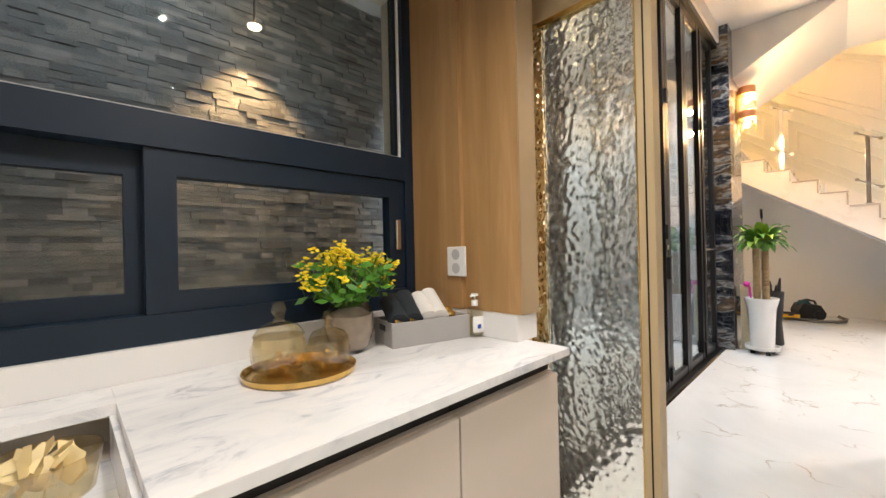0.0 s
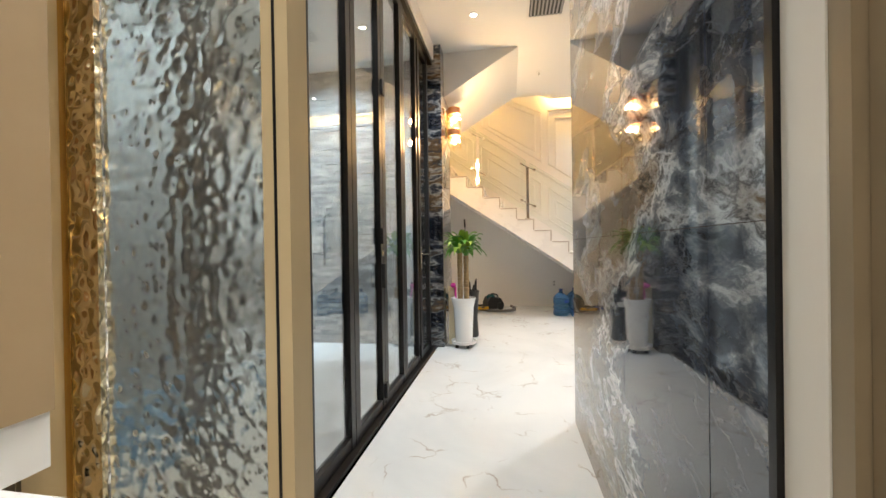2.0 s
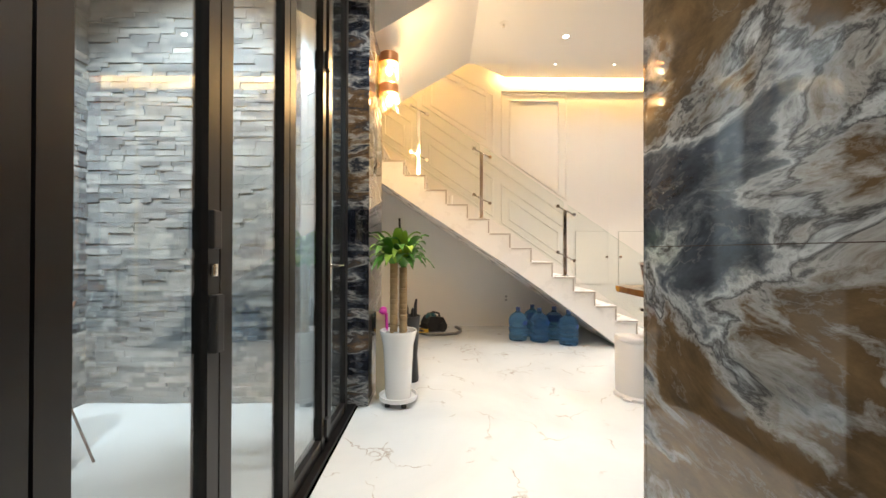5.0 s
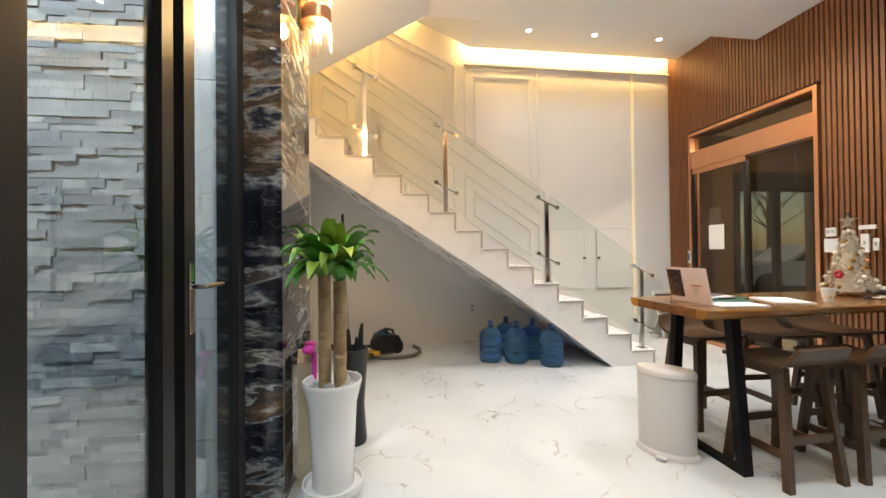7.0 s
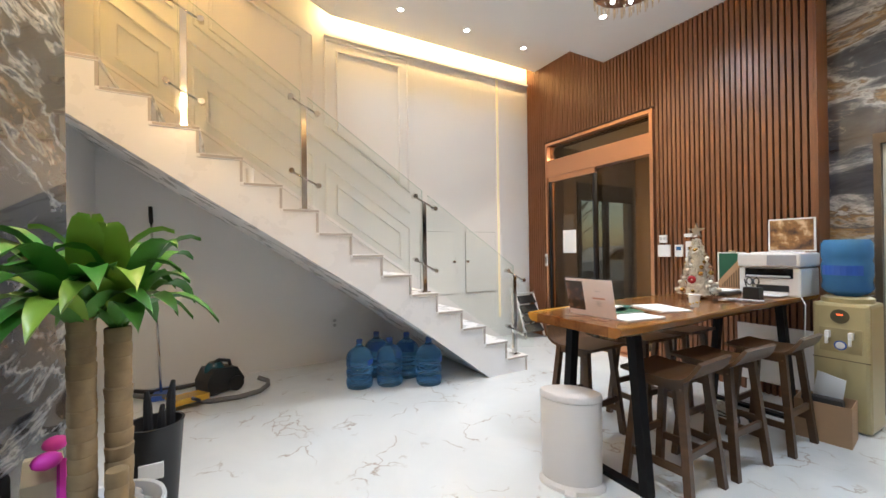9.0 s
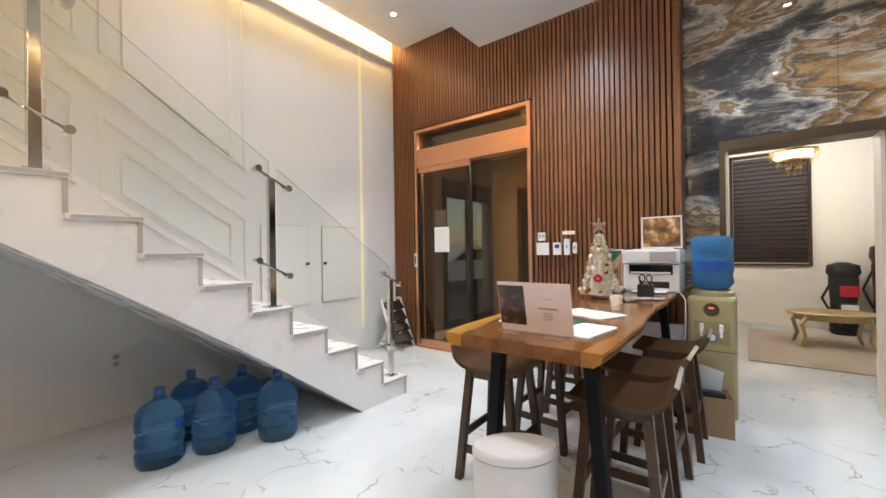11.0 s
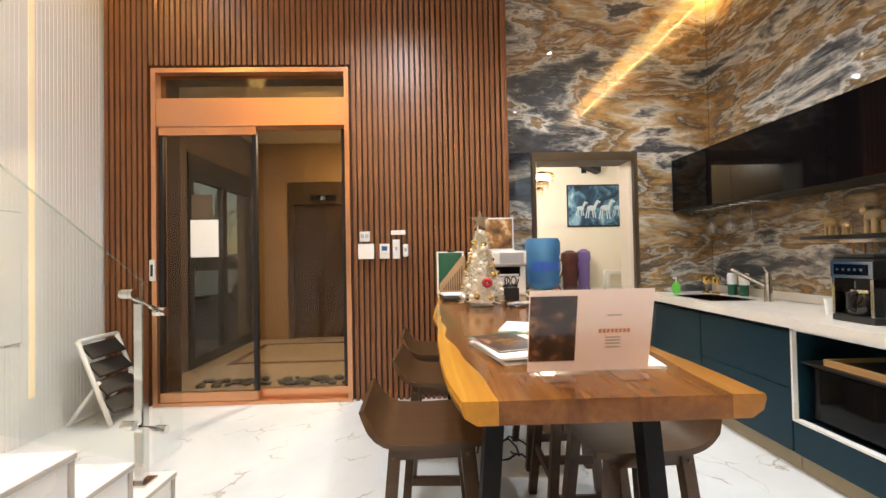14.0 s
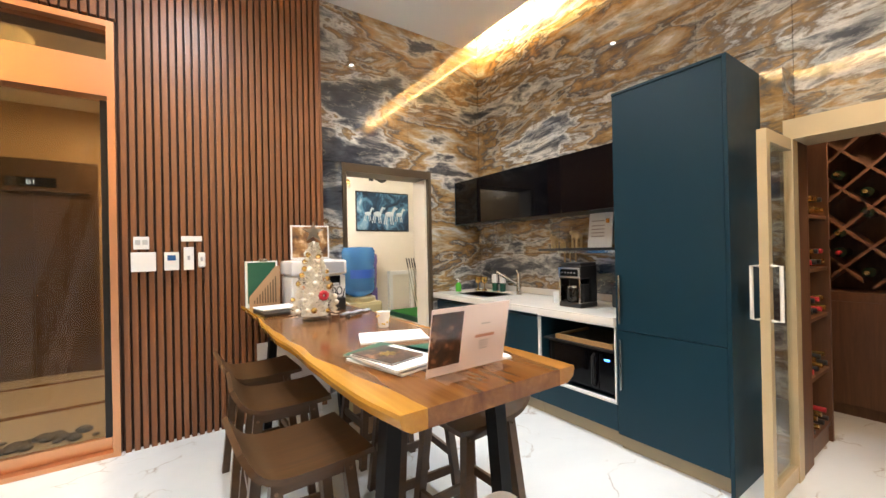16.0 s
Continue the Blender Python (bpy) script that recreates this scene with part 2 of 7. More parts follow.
# ---- mesh tools ----
def box(bm, x0, x1, y0, y1, z0, z1, bevel=0.0):
    vs = [bm.verts.new(p) for p in ((x0, y0, z0), (x1, y0, z0), (x1, y1, z0), (x0, y1, z0), (x0, y0, z1), (x1, y0, z1), (x1, y1, z1), (x0, y1, z1))]
    fs = [bm.faces.new([vs[i] for i in q]) for q in ((3, 2, 1, 0), (4, 5, 6, 7), (0, 1, 5, 4), (1, 2, 6, 5), (2, 3, 7, 6), (3, 0, 4, 7))]
    if bevel:
        es = list({e for f in fs for e in f.edges})
        bmesh.ops.bevel(bm, geom=es, offset=bevel, segments=2, profile=0.6, affect="EDGES")
    return bm


def boxes(*dims, bevel=0.0):
    bm = bmesh.new()
    for d in dims:
        box(bm, *d, bevel=bevel)
    return bm


def prism(points, axis, a, b, bm=None):
    """A flat outline swept along an axis from a to b; the outline is given in the two other axes, in order."""
    bm = bm or bmesh.new()
    put = {"x": lambda p, v: (v, p[0], p[1]), "y": lambda p, v: (p[0], v, p[1]), "z": lambda p, v: (p[0], p[1], v)}[axis]
    lo, hi = [bm.verts.new(put(p, a)) for p in points], [bm.verts.new(put(p, b)) for p in points]
    n = len(points)
    fs = [bm.faces.new(lo), bm.faces.new(hi)]
    for i in range(n):
        fs.append(bm.faces.new((lo[i], lo[(i + 1) % n], hi[(i + 1) % n], hi[i])))
    bmesh.ops.recalc_face_normals(bm, faces=fs)
    return bm


def lathe(profile, n=24, bm=None, at=(0, 0, 0), squash=1.0):
    """A round body from (radius, height) pairs."""
    bm = bm or bmesh.new()
    rings = []
    for r, z in profile:
        rings.append([bm.verts.new((at[0] + max(r, 1e-4) * math.cos(2 * math.pi * i / n), at[1] + squash * max(r, 1e-4) * math.sin(2 * math.pi * i / n), at[2] + z)) for i in range(n)])
    fs = []
    for a, b in zip(rings, rings[1:]):
        for i in range(n):
            f = bm.faces.new((a[i], a[(i + 1) % n], b[(i + 1) % n], b[i]))
            f.smooth = True
            fs.append(f)
    fs += [bm.faces.new(rings[0][::-1]), bm.faces.new(rings[-1])]
    bmesh.ops.recalc_face_normals(bm, faces=fs)
    return bm


def tube(points, radius, n=8, bm=None, taper=None):
    """A round bar along points; taper: the radius at the end."""
    bm = bm or bmesh.new()
    pts = [Vector(p) for p in points]
    rings = []
    for i, p in enumerate(pts):
        d = (pts[min(i + 1, len(pts) - 1)] - pts[max(i - 1, 0)]).normalized()
        u = d.orthogonal().normalized() if i == 0 else (rings[-1][1] - rings[-1][1].dot(d) * d).normalized()
        w = d.cross(u)
        r = radius if taper is None else radius + (taper - radius) * i / max(1, len(pts) - 1)
        rings.append(([bm.verts.new(p + r * (math.cos(2 * math.pi * k / n) * u + math.sin(2 * math.pi * k / n) * w)) for k in range(n)], u))
    fs = []
    for (a, _), (b, _) in zip(rings, rings[1:]):
        for k in range(n):
            f = bm.faces.new((a[k], a[(k + 1) % n], b[(k + 1) % n], b[k]))
            f.smooth = True
            fs.append(f)
    fs += [bm.faces.new(rings[0][0][::-1]), bm.faces.new(rings[-1][0])]
    bmesh.ops.recalc_face_normals(bm, faces=fs)
    return bm


def ball(bm, at, r, n=8, squash=1.0):
    ms = bmesh.ops.create_icosphere(bm, subdivisions=2 if n > 6 else 1, radius=r, matrix=Matrix.Translation(at) @ Matrix.Diagonal((1, 1, squash, 1)))
    for f in {f for v in ms["verts"] for f in v.link_faces}:
        f.smooth = True
    return bm


def to_mesh(name, bm, material):
    me = bpy.data.meshes.new(name)
    for e in bm.edges:
        if len(e.link_faces) == 2 and e.calc_face_angle(0.0) > 0.75:
            e.smooth = False
    bm.to_mesh(me)
    bm.free()
    me.materials.append(material)
    return me


def thing(name, at=(0, 0, 0), label="", category="", group="", rz=0.0, kind=""):
    ob = new(name)
    ob.matrix_world = pose(*at, 0, 0, rz)
    ob.empty_display_size = 0.1
    return tagged(ob, label, category, group, kind)


def part(name, bm, material, parent, label=""):
    ob = new(name, to_mesh(name, bm, material))
    ob.parent = parent
    return tagged(ob, label)


def solo(name, bm, material, label, category, at=(0, 0, 0), rz=0.0, group="", kind=""):
    ob = new(name, to_mesh(name, bm, material))
    ob.matrix_world = pose(*at, 0, 0, rz)
    return tagged(ob, label, category, group, kind)


def setting(name, bm, material, label=""):
    return solo(name, bm, material, label or name.replace("_", " "), "structure", kind="structure")


def sheet_shadowless(ob):
    ob.visible_shadow = False
    return ob


# ---- the large structure ----
floor = setting("floor", boxes((1.20, 8.85, -4.16, 0.86, -0.2, 0), (5.9, 8.85, 0.86, 1.4, -0.2, 0), (-2.2, 1.20, -1.6, 1.5, -0.2, 0),
                               (2.2, 3.23, -2.3, -0.45, -0.2, -0.002)), FLOOR_MARBLE, "polished white marble floor with fine brown veins")
ceiling = setting("ceiling", boxes((1.36, 3.46, -0.46, 0.90, CEIL, CEIL + 0.12), (3.46, 7.12, -4.30, 0.90, CEIL, CEIL + 0.12), (-2.2, 1.36, -1.6, 1.45, 2.45, 2.6),
                                   (7.12, 8.45, -4.3, -0.84, HIGH, HIGH + 0.1), (2.9, 9.0, -4.5, 1.5, 5.2, 5.3)), CEILING_PAINT, "smooth white plaster ceiling with a raised tray")
ceiling_slope = setting("ceiling_slope", prism([(-0.84, HIGH), (1.5, HIGH + 1.0), (1.5, HIGH + 1.1), (-0.84, HIGH + 0.1)], "x", 7.12, 8.45), CEILING_PAINT, "white ceiling sloping up over the stair")
tray_edge = setting("ceiling_tray_edge", boxes((7.12, 7.20, -4.3, 1.4, CEIL, 5.2)), CEILING_PAINT, "white vertical edge of the raised ceiling tray")
stair_soffit = setting("stair_soffit", prism([(-0.16, CEIL), (1.4, 2.74), (1.4, CEIL)], "x", 5.54, 7.17), CEILING_PAINT, "white sloping underside of the upper stair flight")

wall_east = setting("wall_east", boxes((8.65, 8.85, -4.3, 1.5, 0, 5.2)), WHITE_PAINT, "white panelled stair wall washed by warm cove light")
wall_alcove = setting("wall_alcove", boxes((6.0, 8.65, 1.30, 1.5, 0, 5.2), (5.75, 5.966, 1.3, 1.5, 0, CEIL), (5.966, 6.0, 1.3, 1.5, 0, CEIL)), WHITE_PAINT, "white wall closing the space under the stair")
column = setting("column", boxes((5.31, 5.97, 0.777, 1.3, 0, CEIL)), COLUMN_MARBLE, "marble-clad column beside the folding doors")
wall_corridor = setting("wall_corridor", boxes((1.42, 3.23, -0.62, -0.45, 0, CEIL), (3.23, 3.43, -0.62, -0.45, 0, CEIL)), SLAT_BACK, "corridor wall clad in polished figured marble")
wall_west = setting("wall_west", boxes((3.0, 3.22, -4.4, -2.0, 0, 4.2), (3.195, 3.22, -2.0, -1.285, 0, 4.2), (3.0, 3.195, -2.0, -1.285, 2.4, 4.2), (3.0, 3.22, -1.285, -1.24, 2.0, 4.2), (3.0, 3.22, -1.24, -0.62, 2.0, 4.2)), SLAT_BACK, "kitchen wall clad in figured marble")
wall_south = setting("wall_south", boxes((3.0, 3.93, -4.4, -4.18, 0, 4.2), (4.93, 5.3, -4.4, -4.18, 0, 4.2), (3.93, 4.93, -4.4, -4.18, 2.17, 4.2),
                                         (5.3, 6.56, -4.3, -3.99, 0, 4.3), (8.23, 8.65, -4.3, -3.99, 0, 4.3), (6.56, 8.23, -4.3, -3.99, 2.87, 4.3)), SLAT_BACK, "dark backing wall behind the wooden slats")
wall_vanity = setting("wall_vanity", boxes((-2.2, 1.36, 1.30, 1.5, 0, 0.90), (-2.2, 1.36, 1.30, 1.5, 2.40, 2.5), (1.10, 1.36, 1.30, 1.5, 0.9, 2.4), (-2.2, -0.6, 1.30, 1.5, 0.9, 2.4),
                                           (-2.4, -2.2, -1.6, 1.5, 0, 2.6), (-2.2, 1.36, -1.8, -1.6, 0, 2.6), (1.20, 1.36, -1.6, -0.66, 0, 2.6)), CREAM_PAINT, "plain cream wall around the wash room")
wall_over_partition = setting("wall_over_partition", boxes((1.20, 1.36, -0.66, 0.86, 2.42, CEIL + 0.1), (1.20, 1.36, 0.86, 1.3, 2.4, CEIL + 0.1)), CREAM_PAINT, "cream wall above the glass partition")

# marble slabs with fine joints
for x0, x1 in ((1.42, 1.638), (1.64, 2.28), (2.282, 3.43)):
    for z0, z1 in ((0, 1.249), (1.251, 2.499), (2.501, CEIL)):
        part("marble_slab", boxes((x0, x1 - 0.003, -0.45, -0.437, z0, z1)), CORRIDOR_MARBLE, wall_corridor)
part("marble_slab", boxes((3.43, 3.445, -0.62, -0.437, 0, CEIL)), CORRIDOR_MARBLE, wall_corridor)
for y0, y1 in ((-4.16, -3.0), (-2.997, -1.8), (-1.797, -1.288)):
    for z0, z1 in ((0, 1.258), (1.262, 2.518), (2.522, 4.2)):
        part("marble_slab", boxes((3.22, 3.232, y0, y1, z0, z1)), KITCHEN_MARBLE, wall_west)
part("marble_slab", boxes((3.22, 3.232, -1.285, -0.62, 2.0, 4.2)), KITCHEN_MARBLE, wall_west)
for x0, x1, z0, z1 in ((3.232, 3.927, 0, 1.258), (3.232, 3.927, 1.262, 2.167), (3.232, 4.2, 2.17, 3.0), (4.203, 5.2, 2.17, 3.0), (3.232, 4.2, 3.003, 4.2), (4.203, 5.2, 3.003, 4.2), (4.933, 5.2, 0, 1.258), (4.933, 5.2, 1.262, 2.167)):
    part("marble_slab", boxes((x0, x1, -4.18, -4.166, z0, z1)), KITCHEN_MARBLE, wall_south)

# wooden slats on the south wall
pitch, wide = 0.0465, 0.031
slat_full = to_mesh("slat", boxes((0, wide, -0.045, 0, 0, 4.24)), SLAT_WOOD)
slat_over = to_mesh("slat_short", boxes((0, wide, -0.045, 0, 2.90, 4.24)), SLAT_WOOD)
k = 0
while 5.20 + k * pitch < 8.63:
    x = 5.205 + k * pitch
    me = slat_over if 6.545 < x + wide and x < 8.245 else slat_full
    s = new("slat", me)
    s.matrix_world = pose(x, -3.945, 0.0)
    s.parent = wall_south
    k += 1
setting("slat_end_board", boxes((5.185, 5.203, -4.18, -3.94, 0, 4.2)), SLAT_WOOD, "walnut end board of the slatted wall")

# sliding door in a copper frame
door = thing("door_1", (0, 0, 0), "copper-framed sliding door with smoked glass", "door", kind="structure")
part("door_frame", boxes((6.56, 6.60, -4.06, -3.925, 0, 2.87), (8.19, 8.23, -4.06, -3.925, 0, 2.87), (6.60, 8.19, -4.06, -3.925, 2.83, 2.87),
                         (6.60, 8.19, -4.06, -3.93, 2.37, 2.61)), COPPER, door)
part("threshold", boxes((6.60, 8.19, -4.06, -3.93, 0.0, 0.03)), COPPER, door)
sheet_shadowless(part("transom_pane", boxes((6.60, 8.19, -4.00, -3.992, 2.61, 2.83)), SMOKED, door))
for x0, x1, y in ((7.36, 8.18, -3.965), (6.61, 7.42, -4.02)):
    leaf = part("sliding_leaf", boxes((x0, x0 + 0.035, y - 0.02, y + 0.02, 0.11, 2.36), (x1 - 0.035, x1, y - 0.02, y + 0.02, 0.11, 2.36)), BLACK_FRAME, door)
    part("bottom_rail", boxes((x0, x1, y - 0.021, y + 0.021, 0.032, 0.11)), COPPER, leaf)
    sheet_shadowless(part("pane", boxes((x0 + 0.035, x1 - 0.035, y - 0.004, y + 0.004, 0.11, 2.36)), SMOKED, leaf))
part("top_rail", boxes((7.36, 8.18, -3.985, -3.944, 2.30, 2.369)), COPPER, door)

# doorway lining to the south room
doorway = setting("doorway_lining", boxes((4.89, 4.93, -4.42, -4.155, 0, 2.17), (3.93, 3.965, -4.42, -4.155, 0, 2.17), (3.965, 4.89, -4.42, -4.155, 2.09, 2.17)), plain("dark_bronze_trim", (0.10, 0.072, 0.045), 0.35, 0.3), "dark bronze doorway lining")
setting("doorway_inner", boxes((4.872, 4.889, -4.40, -4.20, 0, 2.088), (3.966, 3.990, -4.40, -4.20, 0, 2.088)), CREAM_PAINT, "cream inner face of the doorway")

# stair
EDGE_GLASS = glass("polished_glass_edge", (0.86, 0.93, 0.90), 0.1, 2.0)
STONE_EDGE = plain("honed_stone_edge", (0.46, 0.42, 0.38), 0.5, vary=0.06)
STEP, RISE, Y0, Z0, NS = 0.2733, 0.1865, -2.6125, 0.166, 15
outline = []
for i in range(NS):
    y, z = Y0 + STEP * i, Z0 + RISE * i
    outline += [(y + 0.012, z - RISE if i else 0.0), (y + 0.012, z - 0.03)]
top_y = Y0 + STEP * NS
outline += [(top_y, Z0 + RISE * (NS - 1) - 0.03), (top_y, 2.17 + 0.66 * (top_y - 1.05)), (-0.80, 0.955), (-1.32, 0.588), (-2.108, 0.0)]
stair = thing("staircase", (0, 0, 0), "white staircase with stone treads and glass balustrade", "staircase", kind="structure")
part("stair_body", prism(outline, "x", 7.19, 8.65), STAIR_WHITE, stair)
for i in range(NS):
    y, z = Y0 + STEP * i, Z0 + RISE * i
    part("tread", boxes((7.178, 8.65, y, y + STEP + 0.02, z - 0.028, z), bevel=0.003), STAIR_WHITE, stair)
    part("riser_edge", boxes((7.180, 7.20, y + 0.006, y + 0.024, max(0.0, z - RISE), z - 0.028)), STONE_EDGE, stair)
    part("tread_edge", boxes((7.1755, 7.179, y + 0.002, y + STEP, z - 0.022, z - 0.004)), STONE_EDGE, stair)

# balustrade
holder = thing("paper_cup", (7.212, 0.075, Z0 + RISE * 9), "small white cup standing on a stair tread", "cup")
part("cup_wall", lathe([(0.024, 0.0), (0.029, 0.105), (0.030, 0.108), (0.027, 0.107), (0.022, 0.006)], 20), WHITE_PLASTIC, holder)
POSTS = [(0, 0.10), (4, 0.10), (8, 0.10), (11, 0.10)]
px = 7.275
pts = []
for i, dy in POSTS:
    y, z = Y0 + STEP * i + dy, Z0 + RISE * i
    pts.append((y, z))
    p = thing("baluster_post", (px, y, z), "polished steel balustrade post with glass clamps", "post", "stair balustrade posts")
    part("shaft", boxes((-0.02, 0.02, -0.022, 0.022, 0.012, 0.86), bevel=0.003), CHROME, p)
    part("base_plate", boxes((-0.045, 0.045, -0.045, 0.045, 0, 0.012), bevel=0.002), CHROME, p)
    for h in (0.24, 0.84):
        c = part("clamp_arm", tube([(-0.012, -0.11, h - 0.035), (-0.012, 0.10, h + 0.075)], 0.011), CHROME, p)
        for e, f in ((-0.11, -0.035), (0.10, 0.075)):
            part("clamp_disc", tube([(-0.045, e, h + f), (0.012, e, h + f)], 0.022, 14), CHROME, c)
slope = RISE / STEP
spans = [(pts[0][0] + 0.03, pts[1][0] - 0.03), (pts[1][0] + 0.03, pts[2][0] - 0.03), (pts[2][0] + 0.03, pts[3][0] - 0.03), (pts[3][0] + 0.03, 1.28)]
for a, b in spans:
    za, zb = Z0 + (a - Y0) * slope, Z0 + (b - Y0) * slope
    g = prism([(a, za + 0.02), (b, zb + 0.02), (b, zb + 0.88), (a, za + 0.88)], "x", 7.243, 7.253)
    pane = sheet_shadowless(solo("balustrade_pane", g, BALUSTRADE, "clear glass balustrade pane with a sloping top", "glass panel", group="stair balustrade panes"))
    sheet_shadowless(part("polished_edge", prism([(a, za + 0.880), (b, zb + 0.880), (b, zb + 0.883), (a, za + 0.883)], "x", 7.2425, 7.2535), EDGE_GLASS, pane))
    sheet_shadowless(part("polished_edge", boxes((7.2425, 7.2535, a - 0.003, a, za + 0.02, za + 0.883)), EDGE_GLASS, pane))
a, b = pts[0][0] - 0.26, pts[0][0] - 0.04
sheet_shadowless(solo("balustrade_pane", prism([(a, 0.30), (a + 0.02, 0.22), (b, 0.24), (b, 0.99), (a + 0.03, 0.92), (a, 0.80)], "x", 7.243, 7.253), BALUSTRADE, "small end pane of the glass balustrade", "glass panel", group="stair balustrade panes"))

# folding glass doors to the pool room
folding = thing("door_2", (0, 0, 0), "black-framed folding glass doors to the pool room", "door", kind="structure")
HEAD = 3.42
part("head_track", boxes((1.21, 5.308, 0.88, 1.03, HEAD, HEAD + 0.06)), BLACK_FRAME, folding)
part("floor_track", boxes((1.21, 5.308, 0.875, 1.035, 0.0, 0.022)), BLACK_FRAME, folding)
part("side_jamb", boxes((5.182, 5.308, 0.955, 1.03, 0.022, HEAD)), BLACK_FRAME, folding)
setting("door_header", boxes((1.21, 5.308, 0.86, 1.05, HEAD + 0.06, CEIL + 0.1)), CEILING_PAINT, "white bulkhead above the folding doors")
for i in range(7):
    x0 = 1.192 + 0.571 * i
    x1 = x0 + 0.563
    x0 += 0.055 if i == 6 else 0.0
    w, v = 0.070, 0.060
    leaf = part("folding_leaf", boxes((x0, x0 + w, 0.915, 0.965, 0.03, HEAD - 0.005, ), (x1 - v, x1, 0.915, 0.965, 0.03, HEAD - 0.005), (x0 + w, x1 - v, 0.92, 0.96, 0.03, 0.10),
                                      (x0 + w, x1 - v, 0.92, 0.96, HEAD - 0.075, HEAD - 0.005)), BLACK_FRAME, folding)
    sheet_shadowless(part("pane", boxes((x0 + w, x1 - v, 0.936, 0.942, 0.10, HEAD - 0.075)), POOL_GLASS, leaf))
    if i in (1, 3):
        part("lock_body", boxes((x1 - 0.062, x1 - 0.018, 0.895, 0.915, 1.24, 1.36), (x1 - 0.06, x1 - 0.02, 0.885, 0.915, 0.92, 1.10), bevel=0.006), BLACK_PLASTIC, leaf)
        part("lock_cylinder", boxes((x1 - 0.05, x1 - 0.028, 0.90, 0.915, 1.155, 1.195), bevel=0.004), CHROME, leaf)
    if i in (1, 3, 5):
        part("hinge", boxes((x1 - 0.028, x1 + 0.024, 0.893, 0.915, 0.10, 0.21), (x1 - 0.028, x1 + 0.024, 0.893, 0.915, 2.35, 2.46), bevel=0.004), BLACK_PLASTIC, leaf)
    if i == 6:
        part("handle_plate", boxes((x0 + 0.022, x0 + 0.05, 0.907, 0.915, 0.98, 1.22), bevel=0.003), CHROME, leaf)
        part("lever", tube([(x0 + 0.036, 0.907, 1.14), (x0 + 0.036, 0.865, 1.14), (x0 + 0.15, 0.86, 1.14)], 0.009), CHROME, leaf)

# pool room behind the glass
setting("pool_floor", boxes((-3.0, 5.4, 1.03, 2.0, -0.2, -0.004), (4.0, 5.4, 2.0, 3.1, -0.2, -0.004), (-3.0, 4.0, 2.0, 3.1, -1.2, -1.1)), plain("grey_deck_tile", (0.60, 0.60, 0.59), 0.3, vary=0.1), "light grey tiled pool deck")
setting("pool_ceiling", boxes((-3.0, 5.4, 1.05, 3.3, 3.5, 3.62)), CEILING_PAINT, "white pool room ceiling")
GREY_TILE = plain("grey_end_tile", (0.33, 0.34, 0.335), 0.3, vary=0.15, scale=3)
pool_east = setting("wall_pool_east", boxes((5.40, 5.50, 1.30, 3.3, 0, 3.6), (5.312, 5.399, 1.302, 1.32, 0, 3.6)), plain("grey_wall_tile", (0.26, 0.265, 0.27), 0.4, vary=0.15, scale=3), "grey tiled end wall of the pool room")
for k in range(6):
    part("wall_tile", boxes((5.298, 5.309, 1.036, 1.318, 0.58 * k - 0.22 if k else 0.0, 0.58 * k + 0.356), bevel=0.001), GREY_TILE, pool_east)
setting("wall_pool_west", boxes((-3.2, -3.0, 1.3, 3.3, 0, 3.6)), plain("grey_west_tile", (0.26, 0.265, 0.27), 0.4, vary=0.15), "grey tiled end wall of the pool room")
water = mat("pool_water", (0.03, 0.14, 0.24), 0.02)
wn = Net(water)
wn.bump(wn.noise(wn.coords(source="World"), 4, 3).outputs[0], 0.3, 0.03)
setting("water", boxes((-3.0, 4.0, 2.0, 3.1, -1.0, -0.12)), water, "still blue pool water")
pool_wall = setting("wall_pool", boxes((-3.0, 5.4, 3.10, 3.3, -1.1, 3.6)), SLAT_BACK, "pool room wall of stacked ledger stone")

# downlights
# Those at x 2.6, x 4.4 and (6.55, -1.2) are added for brightness.
for x, y, z in ((4.79, 0.325, CEIL), (2.6, 0.30, CEIL), (6.55, -3.12, CEIL), (6.55, -1.2, CEIL), (4.4, -1.2, CEIL), (4.4, -3.12, CEIL), (7.97, -1.51, HIGH), (7.97, -2.40, HIGH), (7.97, -3.31, HIGH)):
    l = thing("downlight", (x, y, z), "small round recessed ceiling downlight, real and added alike", "ceiling light", "recessed ceiling downlights")
    part("trim_ring", lathe([(0.030, -0.001), (0.032, -0.007), (0.044, -0.006), (0.046, -0.001)], 20), WHITE_PLASTIC, l)
    part("lens", lathe([(0.029, -0.0015), (0.029, -0.004)], 20), LAMP_WHITE, l)
    spot(x, y, z - 0.02, 26 if z > CEIL else 105 if y > 0 else 105 if x < 5 else 85 if y > -2 else 62)
strip(8.47, -2.45, HIGH + 0.13, 0.05, 3.3, 44, (0, -75, 0))
strip(8.47, 0.25, HIGH + 0.60, 0.05, 2.3, 80, (23, -75, 0), (1.0, 0.53, 0.13))
strip(3.45, -2.35, CEIL + 0.15, 0.04, 3.5, 430, (0, 75, 0))
led = thing("cove_led_strip", (3.452, -2.35, CEIL + 0.125), "glowing amber light strip in the ceiling cove", "light strip")
part("led_tape", boxes((-0.02, 0.0, -1.78, 1.85, 0, 0.012)), COVE_GLOW, led)
part("led_channel", boxes((0.0, 0.006, -1.78, 1.85, -0.004, 0.02)), WHITE_PLASTIC, led)
